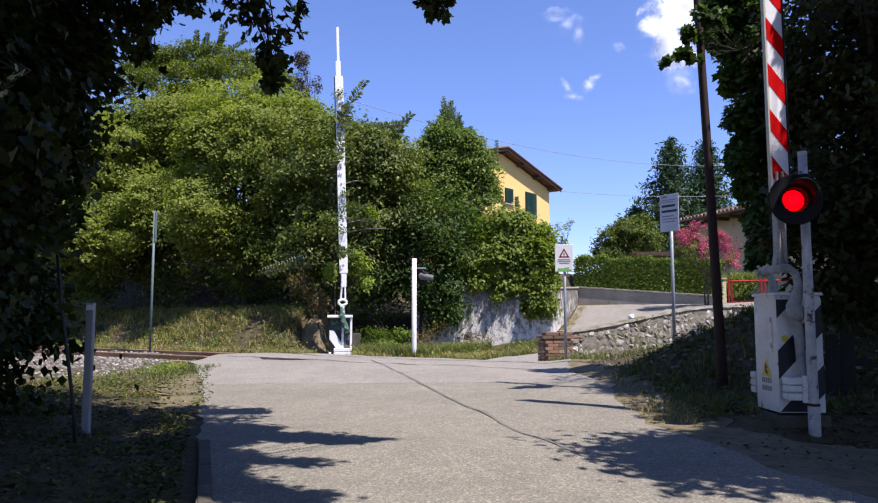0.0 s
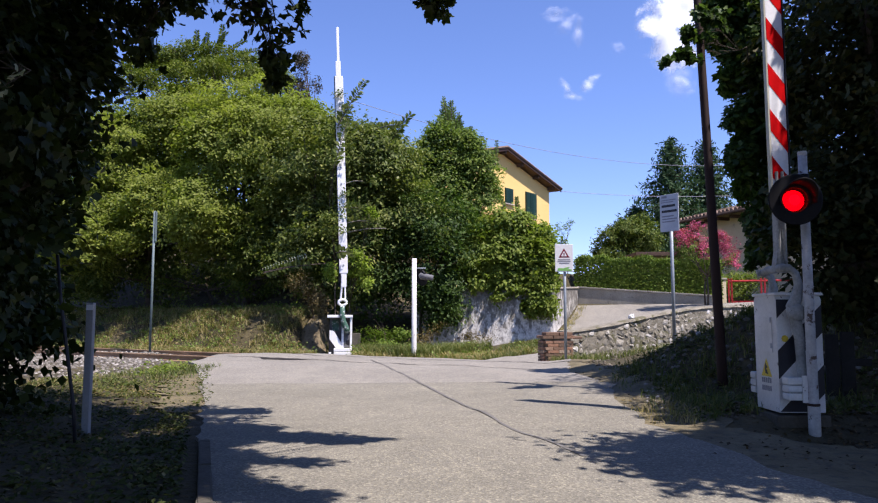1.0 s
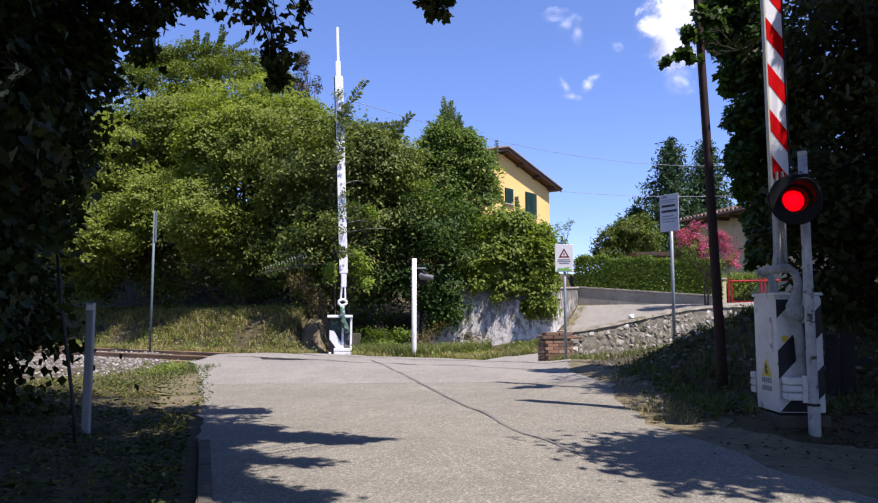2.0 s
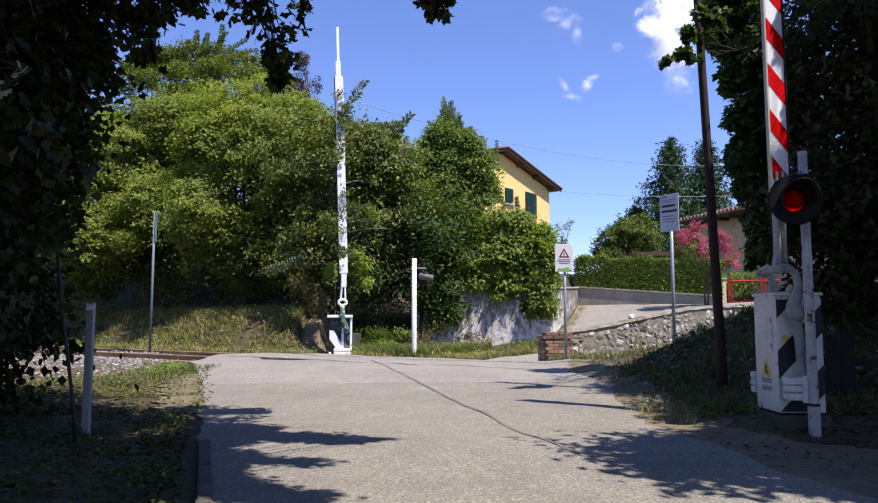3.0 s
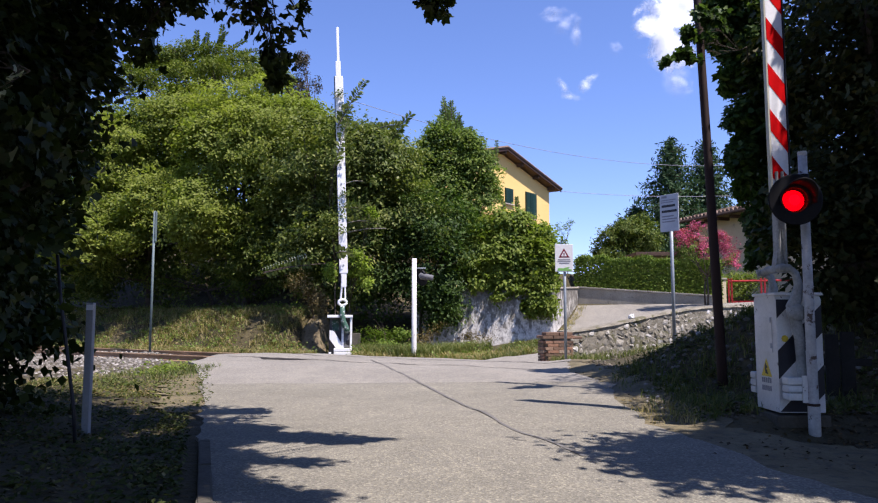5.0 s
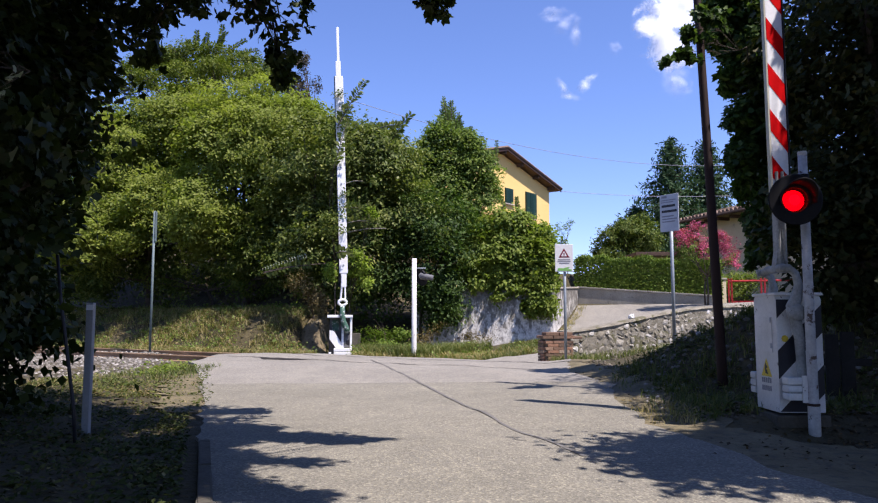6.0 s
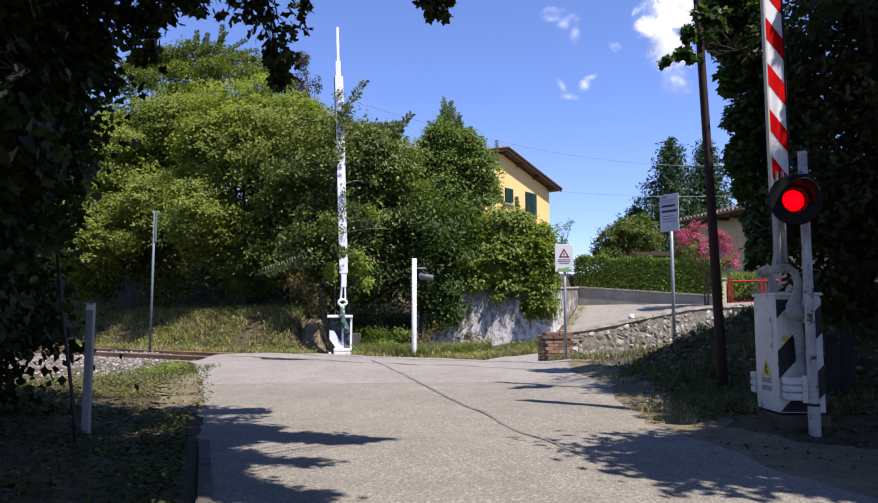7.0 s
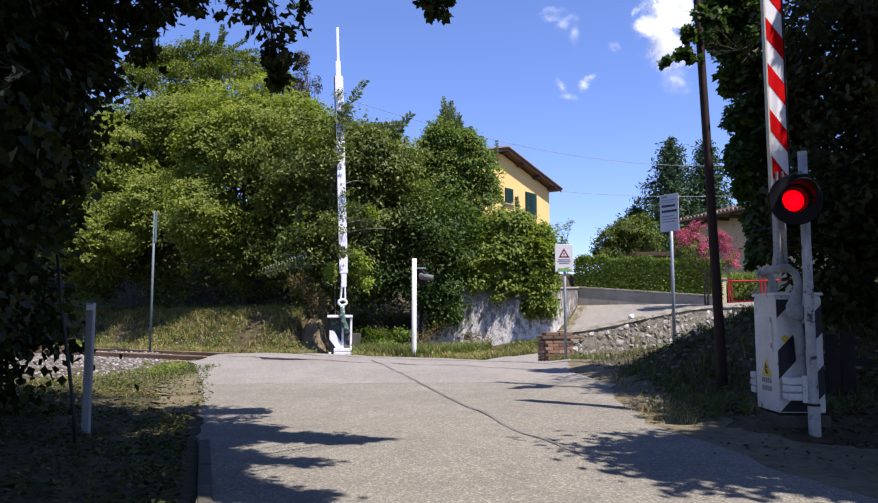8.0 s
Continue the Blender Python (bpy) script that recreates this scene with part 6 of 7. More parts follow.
def build_bare_twigs():
    """Dead branches that stand out of the thicket beside the far arm."""
    ob = thing("bare_branch", "bleached dead branches sticking out of the thicket", "branch", pose(-3.0, 23.2, 4.2))
    for a, b, r in (((-3.1, 22.9, 3.77), (-1.66, 22.4, 3.86), 0.028), ((-3.1, 22.9, 4.06), (-2.19, 22.4, 4.1), 0.02), ((-3.15, 22.9, 5.34), (-2.41, 22.4, 5.37), 0.022)):
        a, b = Vector(a) - Vector((-3.0, 23.2, 4.2)), Vector(b) - Vector((-3.0, 23.2, 4.2))
        k = a.lerp(b, 0.55) + Vector((0.03, 0, 0.06))
        part("twig", tube([a + Vector((-0.1, 0.7, -0.3)), a, k, b], [r * 1.3, r, r * 0.8, r * 0.4], 6), BLEACHED, ob)


build_vegetation()
build_bare_twigs()
build_frond()
build_cedars()


# ---- near trees that frame and shade the road ----
def build_near_trees():
    near = dict(aspect=0.8, lobed=True)
    plain_leaf = dict(aspect=0.75)
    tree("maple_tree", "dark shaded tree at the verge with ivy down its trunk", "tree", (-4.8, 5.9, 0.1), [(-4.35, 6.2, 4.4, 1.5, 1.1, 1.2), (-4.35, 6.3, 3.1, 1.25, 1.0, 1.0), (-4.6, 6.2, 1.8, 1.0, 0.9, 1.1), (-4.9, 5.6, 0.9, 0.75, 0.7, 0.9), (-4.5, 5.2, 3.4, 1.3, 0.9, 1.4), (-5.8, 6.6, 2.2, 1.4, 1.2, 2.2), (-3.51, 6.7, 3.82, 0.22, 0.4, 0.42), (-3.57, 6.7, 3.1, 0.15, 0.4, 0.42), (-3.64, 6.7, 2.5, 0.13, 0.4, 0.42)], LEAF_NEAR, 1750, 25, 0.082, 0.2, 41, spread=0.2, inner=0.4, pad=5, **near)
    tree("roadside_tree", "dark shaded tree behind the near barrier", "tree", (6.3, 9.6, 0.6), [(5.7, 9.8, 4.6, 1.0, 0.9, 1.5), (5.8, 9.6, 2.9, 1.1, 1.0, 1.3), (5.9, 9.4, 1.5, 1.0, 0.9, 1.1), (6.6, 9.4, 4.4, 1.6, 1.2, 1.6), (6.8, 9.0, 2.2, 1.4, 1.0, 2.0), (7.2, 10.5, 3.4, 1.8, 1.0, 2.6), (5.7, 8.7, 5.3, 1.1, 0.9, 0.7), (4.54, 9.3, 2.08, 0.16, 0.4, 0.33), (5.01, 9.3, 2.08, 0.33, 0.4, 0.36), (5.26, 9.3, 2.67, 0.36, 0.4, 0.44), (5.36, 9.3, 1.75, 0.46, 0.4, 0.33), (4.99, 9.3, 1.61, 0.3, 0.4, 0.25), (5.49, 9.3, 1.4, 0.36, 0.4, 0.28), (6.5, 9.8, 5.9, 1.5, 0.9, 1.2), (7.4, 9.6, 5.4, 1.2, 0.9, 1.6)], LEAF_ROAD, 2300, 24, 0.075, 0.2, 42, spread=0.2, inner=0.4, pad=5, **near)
    tree("trackside_tree", "leafy tree beyond the pole, partly sunlit", "tree", (6.9, 11.6, 1.0), [(4.6, 10.9, 5.93, 0.47, 0.4, 0.34), (4.32, 10.9, 5.57, 0.19, 0.4, 0.32), (4.88, 10.9, 5.34, 0.49, 0.4, 0.53), (4.67, 10.9, 4.82, 0.22, 0.4, 0.31), (4.83, 10.9, 4.13, 0.32, 0.4, 0.44), (4.65, 10.9, 3.51, 0.17, 0.4, 0.38), (4.9, 10.9, 3.16, 0.27, 0.4, 0.51), (4.98, 10.9, 2.6, 0.19, 0.4, 0.38), (4.91, 10.9, 2.12, 0.11, 0.4, 0.26), (4.79, 10.9, 1.89, 0.08, 0.4, 0.09), (5.41, 10.9, 4.44, 0.51, 0.4, 1.28)], LEAF_TRACK, 1350, 20, 0.082, 0.05, 45, spread=0.14, pad=5, tight=1.08, inner=0.4, **near)
    tree("leafy_branch", "thin leafy branch that reaches across the pole", "branch", (4.4, 9.9, 4.95), [(2.98, 8.95, 4.34, 0.13, 0.08, 0.09), (3.15, 8.95, 4.46, 0.1, 0.08, 0.08), (3.22, 8.95, 4.73, 0.07, 0.08, 0.14), (3.36, 8.95, 4.99, 0.11, 0.08, 0.2), (3.45, 8.95, 4.62, 0.13, 0.08, 0.17), (3.29, 8.95, 4.37, 0.1, 0.08, 0.1), (3.59, 8.95, 4.88, 0.14, 0.08, 0.28)], LEAF_TRACK, 84, 8, 0.066, 0.006, 52, spread=0.06, pad=3, wild=1.1, tight=1.1, **near)
    # out of view, placed on the sun's path to shade the signal post and arm
    tree("leafy_branch", "unseen leafy branch added to shade the signal and dapple the arm", "branch", (6.0, 5.4, 5.4), [(4.63, 6.13, 5.22, 0.14, 0.07, 0.06), (4.72, 6.0, 5.3, 0.12, 0.08, 0.06), (4.51, 6.66, 5.15, 0.08, 0.06, 0.12), (4.50, 6.65, 5.55, 0.07, 0.06, 0.16), (4.50, 6.66, 5.95, 0.09, 0.06, 0.14), (4.53, 6.65, 6.35, 0.08, 0.06, 0.18)], LEAF_NEAR, 60, 4, 0.07, 0.012, 53, spread=0.06, pad=3, tight=1.2, **near)
    # unseen trees, added for the shadows their leaf masses throw on road and verge
    tree("unseen_shade_tree", "unseen tree added beside the road to shade its right side", "tree", (7.8, 3.6, 0.0), [(5.0, 4.12, 5.1, 1.5, 0.84, 0.5), (5.2, 4.2, 5.7, 1.3, 0.7, 0.4), (5.25, 3.1, 5.2, 0.7, 0.5, 0.3), (6.1, 5.7, 5.2, 0.9, 0.7, 0.6), (7.2, 4.4, 6.2, 1.6, 1.6, 0.9), (6.6, 2.4, 5.2, 1.2, 0.9, 0.6), (7.2, 7.0, 9.0, 0.9, 0.8, 0.7), (7.2, 5.6, 8.0, 1.1, 0.9, 0.8)], LEAF_NEAR, 2700, 22, 0.145, 0.24, 43, spread=0.22, pad=6, **plain_leaf)
    tree("unseen_shade_tree", "unseen added tree whose leaf masses shape the shadows on the road", "tree", (-3.4, 0.4, 0.0), [(-0.5, 6.9, 5.15, 0.8, 0.4, 0.12), (0.2, 5.3, 5.15, 0.55, 0.5, 0.12), (0.85, 4.95, 5.15, 0.6, 0.22, 0.1), (1.32, 4.8, 5.15, 0.4, 0.12, 0.08), (0.5, 4.05, 5.15, 0.42, 0.33, 0.1), (1.12, 3.85, 5.15, 0.48, 0.15, 0.08), (0.88, 2.98, 5.15, 0.6, 0.36, 0.1), (1.36, 2.8, 5.15, 0.4, 0.16, 0.08), (-0.05, 6.0, 5.2, 0.45, 0.65, 0.12), (0.25, 4.6, 5.2, 0.38, 0.8, 0.12), (0.5, 3.5, 5.2, 0.38, 0.6, 0.12), (0.0, 4.4, 5.25, 0.35, 0.9, 0.12), (0.25, 3.2, 5.25, 0.35, 0.7, 0.12)], LEAF_NEAR, 850, 18, 0.09, 0.055, 44, spread=0.12, pad=4, tight=1.08, **plain_leaf)
    tree("unseen_leaning_tree", "unseen leaning tree added to shade the verge", "tree", (-4.2, 1.4, 0.0), [(-0.7, 4.6, 5.3, 0.8, 1.5, 0.3)], LEAF_NEAR, 260, 22, 0.09, 0.16, 54, spread=0.12, pad=4, **plain_leaf)
    tree("unseen_verge_tree", "unseen dense tree added to keep the verge in shade", "tree", (-5.4, 2.2, 0.0), [(0.3, 2.95, 5.2, 0.4, 0.3, 0.1), (-1.3, 3.4, 5.3, 0.9, 1.4, 0.5), (-0.7, 2.7, 5.3, 0.8, 0.8, 0.4), (-0.9, 3.6, 5.9, 0.9, 1.2, 0.4), (-1.6, 2.4, 5.8, 1.0, 1.0, 0.4), (-2.4, 2.6, 5.2, 1.5, 1.6, 0.6), (-2.4, 5.0, 5.5, 1.4, 1.5, 0.5), (-3.4, 6.7, 6.1, 1.6, 1.4, 0.6), (-1.5, 6.2, 5.6, 0.9, 1.0, 0.35), (-4.4, 4.4, 5.6, 1.6, 1.8, 1.0)], LEAF_NEAR, 3000, 19, 0.15, 0.24, 48, spread=0.22, pad=5, inner=0.3, **plain_leaf)
    # added behind the camera, never seen, to hold back skylight
    tree("skylight_blocking_tree", "unseen tree added behind the camera to block skylight", "tree", (-4.4, -4.0, 0.0), [(-4.0, -3.6, 4.6, 2.2, 2.2, 2.0), (-2.6, -3.0, 6.2, 2.0, 2.0, 1.4), (-4.8, -0.6, 2.6, 1.3, 1.8, 2.2)], LEAF_NEAR, 520, 20, 0.18, 0.24, 46, spread=0.3, **plain_leaf)
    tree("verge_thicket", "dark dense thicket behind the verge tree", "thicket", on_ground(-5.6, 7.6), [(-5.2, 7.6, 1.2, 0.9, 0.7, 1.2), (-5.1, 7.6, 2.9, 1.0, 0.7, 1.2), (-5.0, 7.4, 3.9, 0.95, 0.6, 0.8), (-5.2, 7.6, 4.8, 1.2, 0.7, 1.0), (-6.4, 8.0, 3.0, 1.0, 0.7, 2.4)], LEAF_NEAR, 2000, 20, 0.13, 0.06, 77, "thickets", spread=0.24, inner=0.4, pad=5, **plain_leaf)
    # bush walls added outside the view, to keep low skylight off the verges
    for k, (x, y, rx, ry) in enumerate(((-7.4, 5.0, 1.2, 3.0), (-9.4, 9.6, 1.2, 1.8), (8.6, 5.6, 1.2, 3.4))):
        tree("unseen_side_thicket", "unseen dense thicket added beside the road to block low skylight", "thicket", on_ground(x, y), [(x, y - ry * 0.4, 1.4, rx, ry * 0.5, 1.5), (x, y + ry * 0.4, 1.4, rx, ry * 0.5, 1.5), (x, y, 2.6, rx, ry * 0.6, 1.0)], LEAF_NEAR, 420, 22, 0.14, 0.06, 70 + k, "thickets", spread=0.26, inner=0.4, **plain_leaf)
    # two more unseen skylight blockers, overhead and behind on the right
    tree("skylight_blocking_tree", "unseen broad tree added overhead to block skylight", "tree", (-1.8, -7.0, 0.0), [(0.5, -1.6, 7.0, 3.0, 2.0, 0.8), (3.4, -3.0, 7.4, 3.0, 2.4, 0.9), (-2.6, 0.0, 6.6, 2.0, 1.6, 0.8), (1.0, -6.0, 5.0, 4.0, 1.5, 3.0)], LEAF_NEAR, 800, 20, 0.22, 0.3, 49, spread=0.35, **plain_leaf)
    tree("skylight_blocking_tree", "unseen tree added behind the camera to block skylight", "tree", (7.8, -3.0, 0.0), [(7.0, -3.0, 4.6, 2.2, 2.2, 2.0), (5.2, -3.4, 6.6, 2.2, 2.0, 1.2), (7.6, 0.4, 2.8, 1.4, 2.0, 2.4)], LEAF_NEAR, 520, 20, 0.18, 0.24, 47, spread=0.3, **plain_leaf)


def build_hanging_branch():
    """A leafy bough that hangs into view and sways."""
    rng = np.random.default_rng(51)
    ob = thing("hanging_branch", "dark leafy bough hanging from the shade tree", "branch", pose(-1.8, 5.3, 4.3))
    loc = [(-0.57, 0.2, -0.75, 0.2, 0.16, 0.16), (-0.6, 0.2, -1.0, 0.1, 0.16, 0.13), (-0.18, 0.2, -0.71, 0.24, 0.16, 0.06), (0.27, 0.2, -0.78, 0.21, 0.16, 0.13), (0.49, 0.2, -0.9, 0.18, 0.16, 0.2), (0.49, 0.2, -1.21, 0.09, 0.16, 0.15), (0.49, 0.2, -1.33, 0.06, 0.16, 0.12), (0.65, 0.2, -0.78, 0.07, 0.16, 0.1)]
    part("stem", limbs(bmesh.new(), (0, 0, 0.5), loc, 0.03, rng), BARK, ob, "", True)
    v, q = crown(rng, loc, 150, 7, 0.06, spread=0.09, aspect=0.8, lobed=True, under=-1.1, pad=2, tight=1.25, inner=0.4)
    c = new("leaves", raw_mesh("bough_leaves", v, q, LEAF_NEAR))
    c.parent = ob
    ob2 = thing("hanging_twig", "small leafy twig against the sky", "branch", pose(-0.1, 5.6, 3.75))
    loc = [(-0.05, 0, -0.12, 0.16, 0.12, 0.06), (0.1, 0, -0.14, 0.09, 0.08, 0.1)]
    part("stem", limbs(bmesh.new(), (0, 0, 0.4), loc, 0.012, rng), BARK, ob2, "", True)
    v, q = crown(rng, loc, 18, 8, 0.06, spread=0.05, aspect=0.8, lobed=True, under=-1.1, pad=3)
    c = new("leaves", raw_mesh("twig_leaves", v, q, LEAF_NEAR))
    c.parent = ob2
    ob3 = thing("sunlit_sprig", "pale sunlit leaves at the tip of a twig", "branch", pose(-2.71, 4.2, 2.77))
    loc = [(0.22, 0, -0.22, 0.06, 0.05, 0.05), (0.08, 0, -0.3, 0.06, 0.05, 0.06)]
    part("twig", limbs(bmesh.new(), (-0.4, 0.1, 0.0), loc, 0.012, rng), BARK, ob3, "", True)
    v, q = crown(rng, loc, 6, 3, 0.05, spread=0.04, aspect=0.8, lobed=True, under=-1.1, pad=2)
    c = new("leaves", raw_mesh("sprig_leaves", v, q, LEAF_PALE))
    c.parent = ob3
    return ob, ob2, ob3


build_near_trees()
BOUGH, TWIG, SPRIG = build_hanging_branch()


# ---- grass and weeds ----
def tufts(rng, spots, per, h, mat, name, label, lean=0.5):
    n = len(spots) * per
    at = np.repeat(np.array(spots), per, 0) + rng.normal(0, 1, (n, 3)) * np.array([0.06, 0.06, 0])
    a = rng.uniform(0, 2 * math.pi, n)
    d = np.stack([np.cos(a), np.sin(a), np.zeros(n)], 1)
    hh = (h * rng.uniform(0.4, 1.3, n))[:, None]
    w = np.stack([-np.sin(a), np.cos(a), np.zeros(n)], 1) * 0.0035 * (1 + hh * 4)
    mid = at + np.array([0, 0, 1]) * hh * 0.6 + d * hh * lean * 0.25
    tip = at + np.array([0, 0, 1]) * hh + d * hh * lean
    v = np.stack([at - w, at + w, mid + w * 0.8, mid - w * 0.8, tip, tip], 1)[:, :5].reshape(-1, 3)
    k = np.arange(n)[:, None] * 5
    f = np.concatenate([k + np.array([[0, 1, 2]]), k + np.array([[0, 2, 3]]), k + np.array([[3, 2, 4]])])
    tagged(new(name, raw_mesh(name, v, f, mat)), label, "grass", kind="stuff")


def build_grass():
    rng = np.random.default_rng(61)

    def scatter(count, x0, x1, y0, y1, keep):
        out = []
        while len(out) < count:
            x, y = rng.uniform(x0, x1), rng.uniform(y0, y1)
            if keep(x, y) and noise.noise((x * 0.9, y * 0.9, 5)) > rng.uniform(-0.45, 0.5):
                out.append((x, y, ground_z(x, y) - 0.04))
        return out

    bank = []
    while len(bank) < 6000:
        a, n = rng.uniform(-24, 2.2), rng.uniform(2.6, 7.5)
        x, y = TX + UX * a - UY * n, TY + UY * a + UX * n
        if -3.6 < x < -2.4 and y < 22.4 or noise.noise((x * 0.9, y * 0.9, 5)) < rng.uniform(-0.5, 0.45):
            continue
        bank.append((x, y, ground_z(x, y) - 0.04))
    tufts(rng, bank, 5, 0.17, GRASS, "bank_grass", "green and straw-coloured grass on the bank", 0.8)
    tufts(rng, bank, 8, 0.2, DRYGRASS, "dry_bank_grass", "dry straw grass on the bank", 0.9)
    spots = np.repeat(np.array(bank[::6]), 12, 0) + rng.normal(0, 1, (len(bank[::6]) * 12, 3)) * np.array([0.12, 0.12, 0.0]) + np.abs(rng.normal(0, 0.14, (len(bank[::6]) * 12, 1))) * np.array([0, 0, 1])
    v, q = leaves(rng, spots, np.repeat(np.array([[0.0, -0.3, 0.6]]), len(spots), 0), 0.10, 0.5)
    tagged(new("bank_weeds", raw_mesh("bank_weeds", v, q, LEAF_TREE)), "leafy weeds on the sunlit bank", "weeds", kind="stuff")
    weeds = scatter(1100, -2.3, 1.6, 18.2, 22.5, lambda x, y: across(x, y) > 3.2 and x < -0.2 + (y - 17.6) * 0.45)
    tufts(rng, weeds, 12, 0.36, GRASS, "weeds", "lush green weeds beside the crossing", 0.7)
    edge = scatter(70, -5.6, -1.6, 4.0, 14.6, lambda x, y: x < -1.55 - 0.33 * (y - 4.2))
    tufts(rng, edge, 9, 0.06, GRASS, "verge_grass", "short grass on the shaded verge")
    dry = scatter(170, -6.4, -3.0, 9.0, 15, lambda x, y: x < -1.45 - 0.33 * (y - 4.2))
    tufts(rng, dry, 10, 0.07, DRYGRASS, "dry_verge_grass", "dry grass on the verge")
    lush = scatter(150, -5.9, -4.3, 12.2, 14.8, lambda x, y: x < -1.9 - 0.22 * (y - 4.2))
    tufts(rng, lush, 10, 0.13, GRASS, "verge_tufts", "green grass tufts beside the ballast", 0.8)
    n = 5200
    x = rng.uniform(-7, 6.5, n)
    y = rng.uniform(3.6, 11, n)
    ok = (x < -1.5 - 0.33 * (y - 4.2)) | (x > 2.65 - 0.08 * (y - 4.7))
    at = np.array([(a, b, ground_z(a, b) - 0.01) for a, b in zip(x[ok], y[ok])])
    v, q = leaves(rng, at, np.repeat(np.array([[0.0, 0.0, 2.0]]), len(at), 0), 0.06, 0.6, up=1.0, wild=0.4)
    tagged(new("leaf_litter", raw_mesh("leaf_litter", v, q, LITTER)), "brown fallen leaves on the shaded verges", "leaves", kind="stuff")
    mound = scatter(800, 2.1, 7, 7.6, 13, lambda x, y: x > 2.35 + 0.02 * y and across(x, y) < -0.8 and (x > 2.9 or rng.random() < 0.25))
    tufts(rng, mound, 9, 0.13, GRASS, "mound_weeds", "weeds on the shaded gravel mound", 0.7)
    lit = scatter(40, 2.1, 2.8, 7.4, 8.5, lambda x, y: True)
    tufts(rng, lit, 12, 0.11, DRYGRASS, "roadside_tuft", "sunlit tuft of dry grass at the road's edge", 0.7)
    wallfoot = scatter(110, 2.55, 3.5, 15.0, 16.7, lambda x, y: True)
    tufts(rng, wallfoot, 12, 0.2, GRASS, "wall_weeds", "weeds at the foot of the brick pier", 0.7)
    mossy = [(x, 17.0 + 0.45 * (x - 2.95) - abs(rng.normal(0, 0.12)), ground_z(x, 16.95 + 0.45 * (x - 2.95)) + rng.uniform(-0.05, 0.1)) for x in rng.uniform(3.0, 6.0, 90)]
    tufts(rng, mossy, 9, 0.16, GRASS, "stone_wall_weeds", "weeds along the foot of the stone wall", 0.8)
    strip = scatter(650, -0.5, 3.7, 18.4, 23.95, lambda x, y: -0.4 + (y - 17.6) * 0.45 < x < 1.35 + (y - 18) * 0.42)
    foot = [(x, y, ground_z(x, y) - 0.03) for x, y in ((3.98 + 0.405 * t + abs(rng.normal(0, 0.1)), 23.9 + t) for t in rng.uniform(0, 3.6, 90))]
    tufts(rng, foot, 9, 0.14, DRYGRASS, "lane_edge_grass", "dry grass between the lane and the whitewashed wall", 0.7)
    tufts(rng, strip, 12, 0.15, GRASS, "wall_strip_grass", "grass strip along the plaster wall", 0.7)


def cover(rng, places, size, mat, name, label, rise=0.05):
    """Small leaves that lie on the ground or stand a little over it."""
    at = np.array([(x, y, ground_z(x, y) - 0.015 + abs(rng.normal(0, rise))) for x, y in places])
    v, q = leaves(rng, at, np.repeat(np.array([[0.0, -0.2, 1.2]]), len(at), 0), size, 0.6, up=0.8, wild=0.6)
    tagged(new(name, raw_mesh(name, v, q, mat)), label, "weeds", kind="stuff")


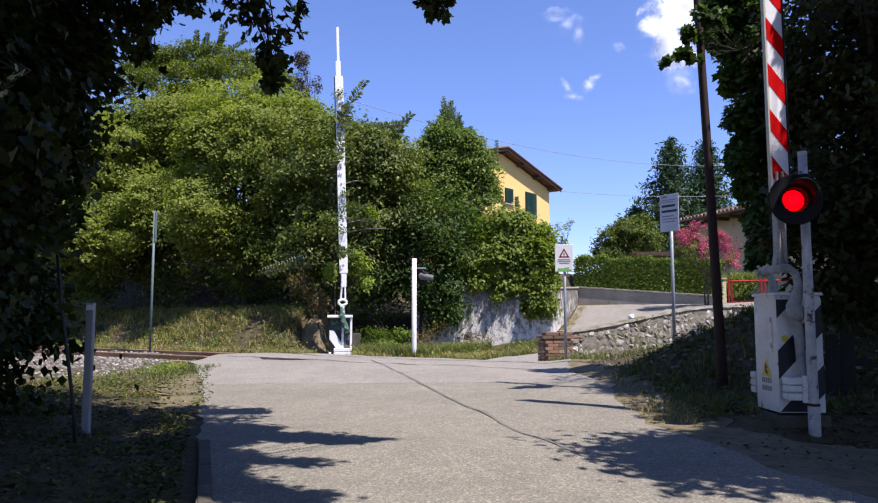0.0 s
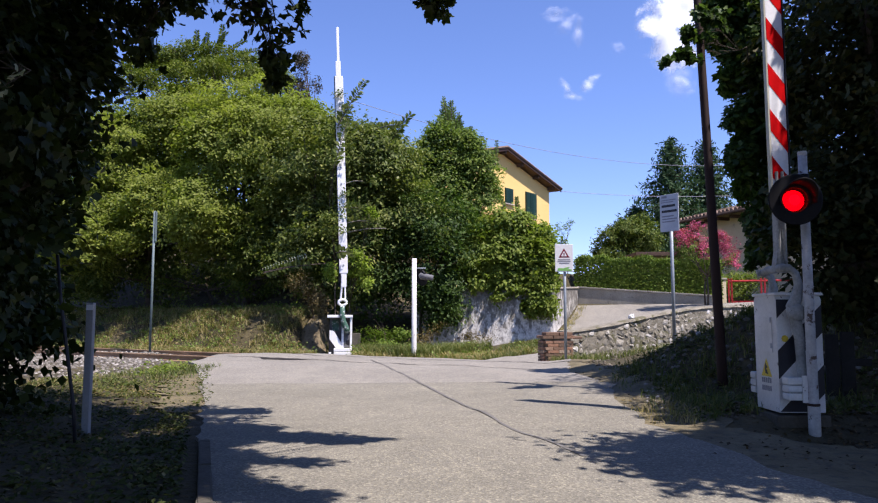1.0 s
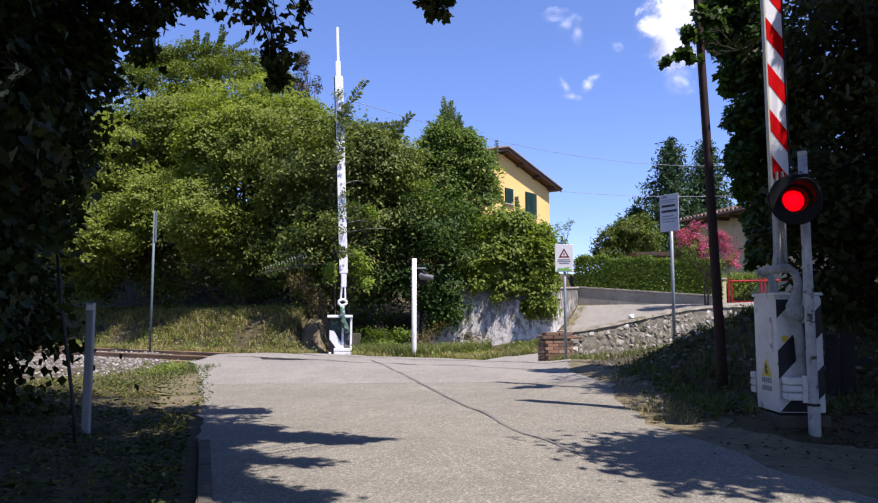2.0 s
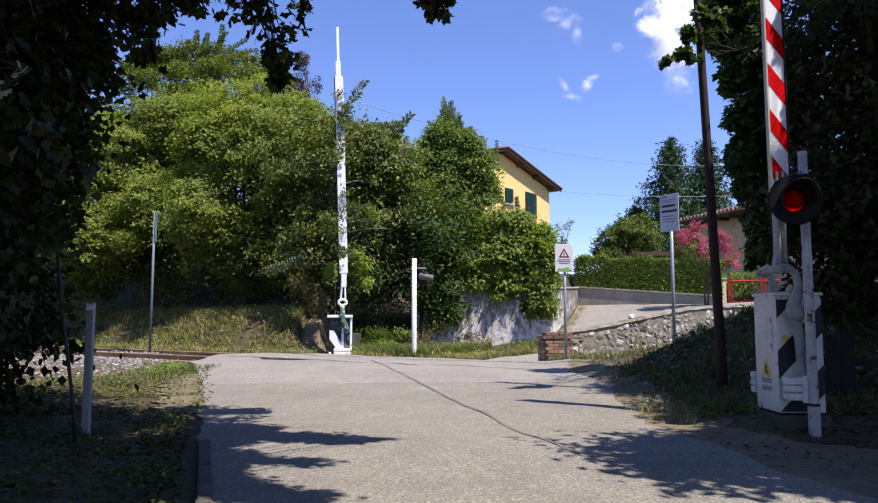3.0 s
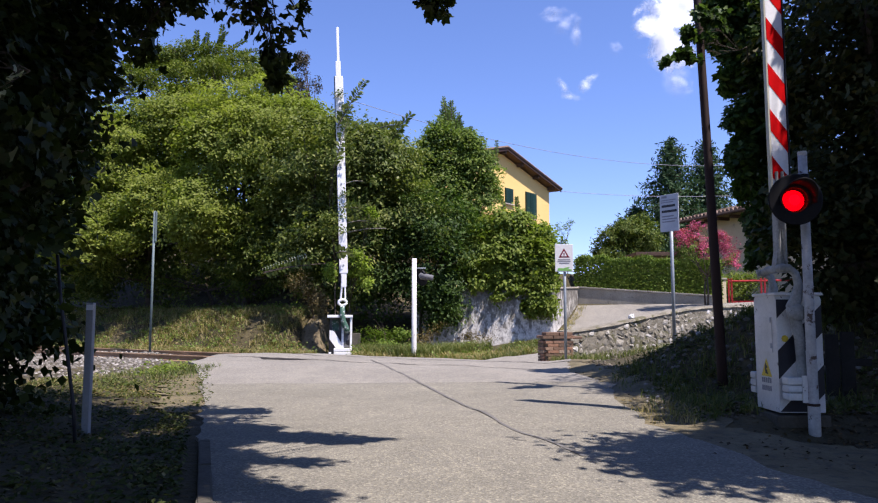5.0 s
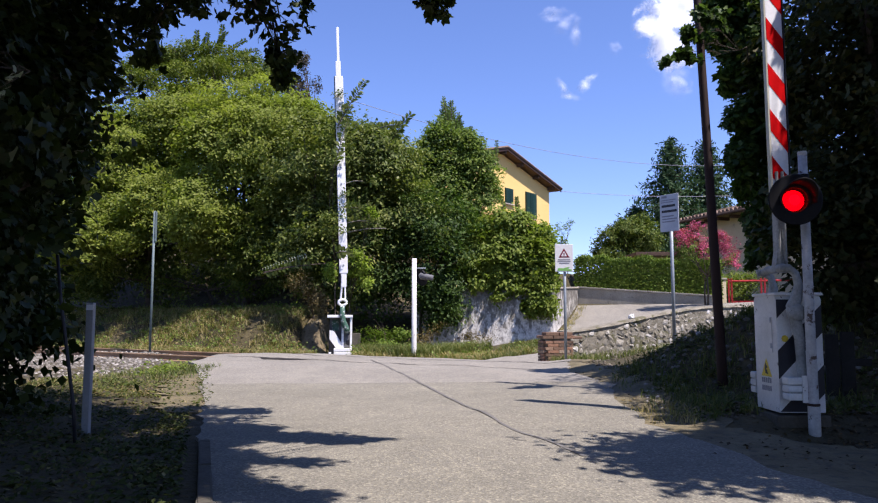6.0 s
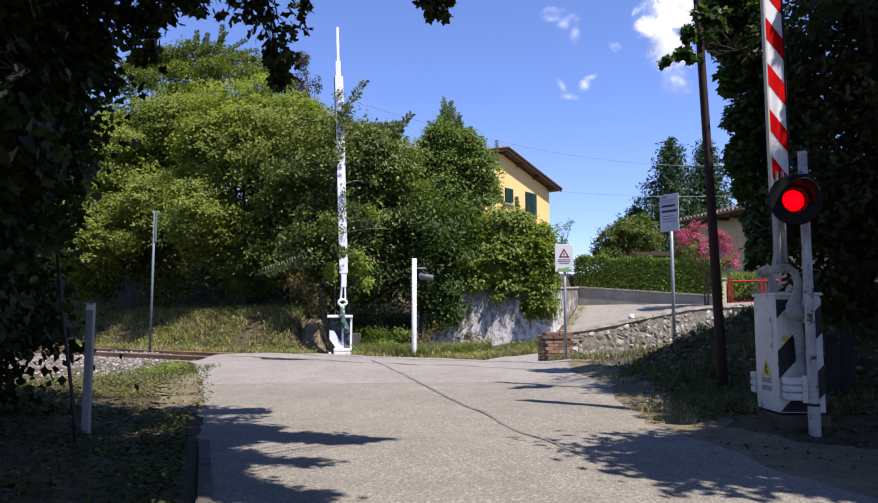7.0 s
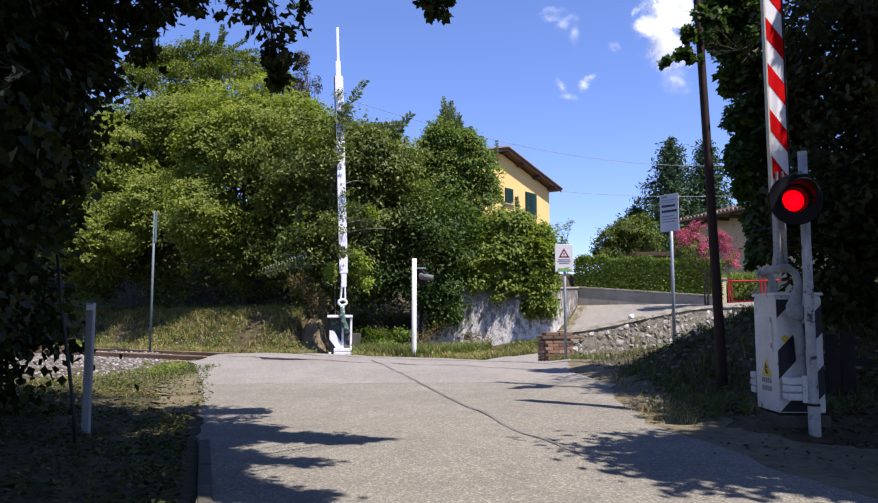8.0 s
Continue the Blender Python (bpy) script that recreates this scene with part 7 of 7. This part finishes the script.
def build_cover():
    rng = np.random.default_rng(63)

    def patchy(count, x0, x1, y0, y1, keep, f=1.3):
        out = []
        while len(out) < count:
            x, y = rng.uniform(x0, x1), rng.uniform(y0, y1)
            if keep(x, y) and noise.noise((x * f, y * f, 9)) > rng.uniform(-0.4, 0.4):
                out.append((x, y))
        return out

    verge = lambda x, y: x < -1.62 - 0.33 * (y - 4.2) + 0.14 * noise.noise((y * 2.5, 0, 4)) + 0.05 * rng.normal()
    mound = lambda x, y: across(x, y) < -0.6 and x > 2.75 + 0.25 * noise.noise((y * 1.5, x, 2)) + 0.1 * rng.normal() + 0.25 * max(0.0, y - 11)
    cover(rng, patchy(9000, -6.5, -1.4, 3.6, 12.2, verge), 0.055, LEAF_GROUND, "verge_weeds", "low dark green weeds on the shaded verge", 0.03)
    cover(rng, patchy(420, -6.6, -3.6, 11.0, 14.2, lambda x, y: verge(x + 0.1, y) and across(x, y) < -0.9), 0.06, GRASS, "sunlit_verge_weeds", "sunlit low weeds beside the ballast", 0.05)
    cover(rng, [(rng.normal(-5.25, 0.22), rng.normal(14.0, 0.4)) for _ in range(380)], 0.09, LEAF_SHRUB, "green_weeds", "bright green weeds at the end of the ballast", 0.08)
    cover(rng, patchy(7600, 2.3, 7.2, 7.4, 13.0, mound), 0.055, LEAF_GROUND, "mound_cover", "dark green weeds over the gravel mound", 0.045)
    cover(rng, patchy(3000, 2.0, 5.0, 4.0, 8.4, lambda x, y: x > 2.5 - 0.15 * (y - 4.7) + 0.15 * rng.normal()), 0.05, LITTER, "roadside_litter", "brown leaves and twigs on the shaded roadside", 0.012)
    cover(rng, patchy(2200, 2.2, 6.0, 7.4, 12.6, lambda x, y: across(x, y) < -0.5), 0.05, LITTER_VINE, "mound_litter", "brown dead leaves and straw on the mound", 0.02)
    cover(rng, patchy(3000, -6.2, -1.3, 3.6, 11.5, verge), 0.05, LITTER_VINE, "verge_litter", "brown dead leaves on the verge", 0.015)
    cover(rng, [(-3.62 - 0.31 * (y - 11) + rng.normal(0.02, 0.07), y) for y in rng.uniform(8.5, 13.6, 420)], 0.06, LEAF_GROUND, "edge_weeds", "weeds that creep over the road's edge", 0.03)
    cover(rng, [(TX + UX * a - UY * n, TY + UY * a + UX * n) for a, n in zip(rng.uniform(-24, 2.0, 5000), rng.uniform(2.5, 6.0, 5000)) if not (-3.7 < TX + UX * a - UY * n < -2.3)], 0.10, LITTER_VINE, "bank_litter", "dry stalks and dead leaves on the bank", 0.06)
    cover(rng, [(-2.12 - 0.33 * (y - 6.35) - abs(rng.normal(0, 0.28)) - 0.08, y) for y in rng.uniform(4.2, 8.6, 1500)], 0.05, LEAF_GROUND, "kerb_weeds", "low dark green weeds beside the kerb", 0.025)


def build_earth_mound():
    """Bare sandy earth that slipped from the bank."""
    bm = bmesh.new()
    n = 22
    grid = []
    for j in range(n + 1):
        row = []
        for i in range(n + 1):
            u, w = i / n, j / n
            x, y = -4.72 + 1.15 * u, 22.3 + 2.2 * w
            top = (0.80 + 0.20 * u + 0.35 * w) * smooth(0.0, 0.3, w) * smooth(0, 0.45, u) * smooth(1.08, 0.8, u)
            row.append(bm.verts.new((x + 0.1 * noise.noise((u * 4, w * 4, 2)), y, -0.12 + top + 0.10 * noise.noise((x * 3, y * 3, 7)))))
        grid.append(row)
    for r0, r1 in zip(grid, grid[1:]):
        for i in range(n):
            bm.faces.new((r0[i], r0[i + 1], r1[i + 1], r1[i]))
    earth = surface("sandy_earth", (0.14, 0.11, 0.062), (0.22, 0.175, 0.105), 2.5, 14, 0.95, 0.9, 0.05, wear=(0.05, 0.045, 0.02), wear_at=0.55, wear_scale=4)
    tagged(part("earth_mound", bm, earth, None, "", True), "bare sandy earth slipped from the bank", "earth", kind="structure")


build_earth_mound()
build_grass()
build_cover()
build_brick_pillar()
build_stone_wall()


# ---- what moves ----
def motions():
    for ob, dx in zip(CLOUDS, (-10.4, -8.5, -10.6, -9.5, -10.4)):
        m = ob.matrix_basis.copy()
        walk(ob, [(0.0, m), (4.0, Matrix.Translation((dx / 2, 0, 0)) @ m), (8.0, Matrix.Translation((dx, 0, 0)) @ m)])
    # the added drum turns its glowing side away and back, so the light fades
    seat = HEAD @ Matrix.Translation((0, 0, -0.075))
    turns = [(0.0, 0), (1.8, 0), (2.2, 70), (2.8, 128), (3.2, 165), (3.4, 205), (3.6, 250), (3.8, 290), (4.1, 325), (4.6, 360), (8.0, 360)]
    walk(DRUM, [(t, seat @ pose(0, 0, 0, a, 0, 0)) for t, a in turns])
    m = BOUGH.matrix_basis.copy()
    sway = [(0.0, 0), (0.5, 0.5), (1.0, 1.0), (1.5, 2.4), (2.2, 1.6), (3.0, 2.0), (3.5, 2.6), (4.0, 1.6), (4.5, 0.4), (5.2, 2.0), (6.0, 3.4), (6.5, 2.5), (7.0, 2.4), (7.5, 2.6), (8.0, 1.8)]
    walk(BOUGH, [(t, m @ pose(0, 0, 0, 0, -a, 0)) for t, a in sway])
    m = SPRIG.matrix_basis.copy()
    walk(SPRIG, [(t, m @ pose(0, 0, 0, 0, a, 0)) for t, a in [(0.0, 0), (1.0, 0), (1.5, 0.5), (2.4, -3), (3.5, -5), (4.3, 0), (5.2, 2), (6.5, 3), (7.0, 0.5), (8.0, 4)]])
    m = TWIG.matrix_basis.copy()
    walk(TWIG, [(t, m @ pose(0, 0, 0, 0, a, 0)) for t, a in [(0.0, 0), (3.5, -0.5), (4.5, 0), (6.2, 0.9), (7.0, 0.7), (8.0, 0)]])


motions()
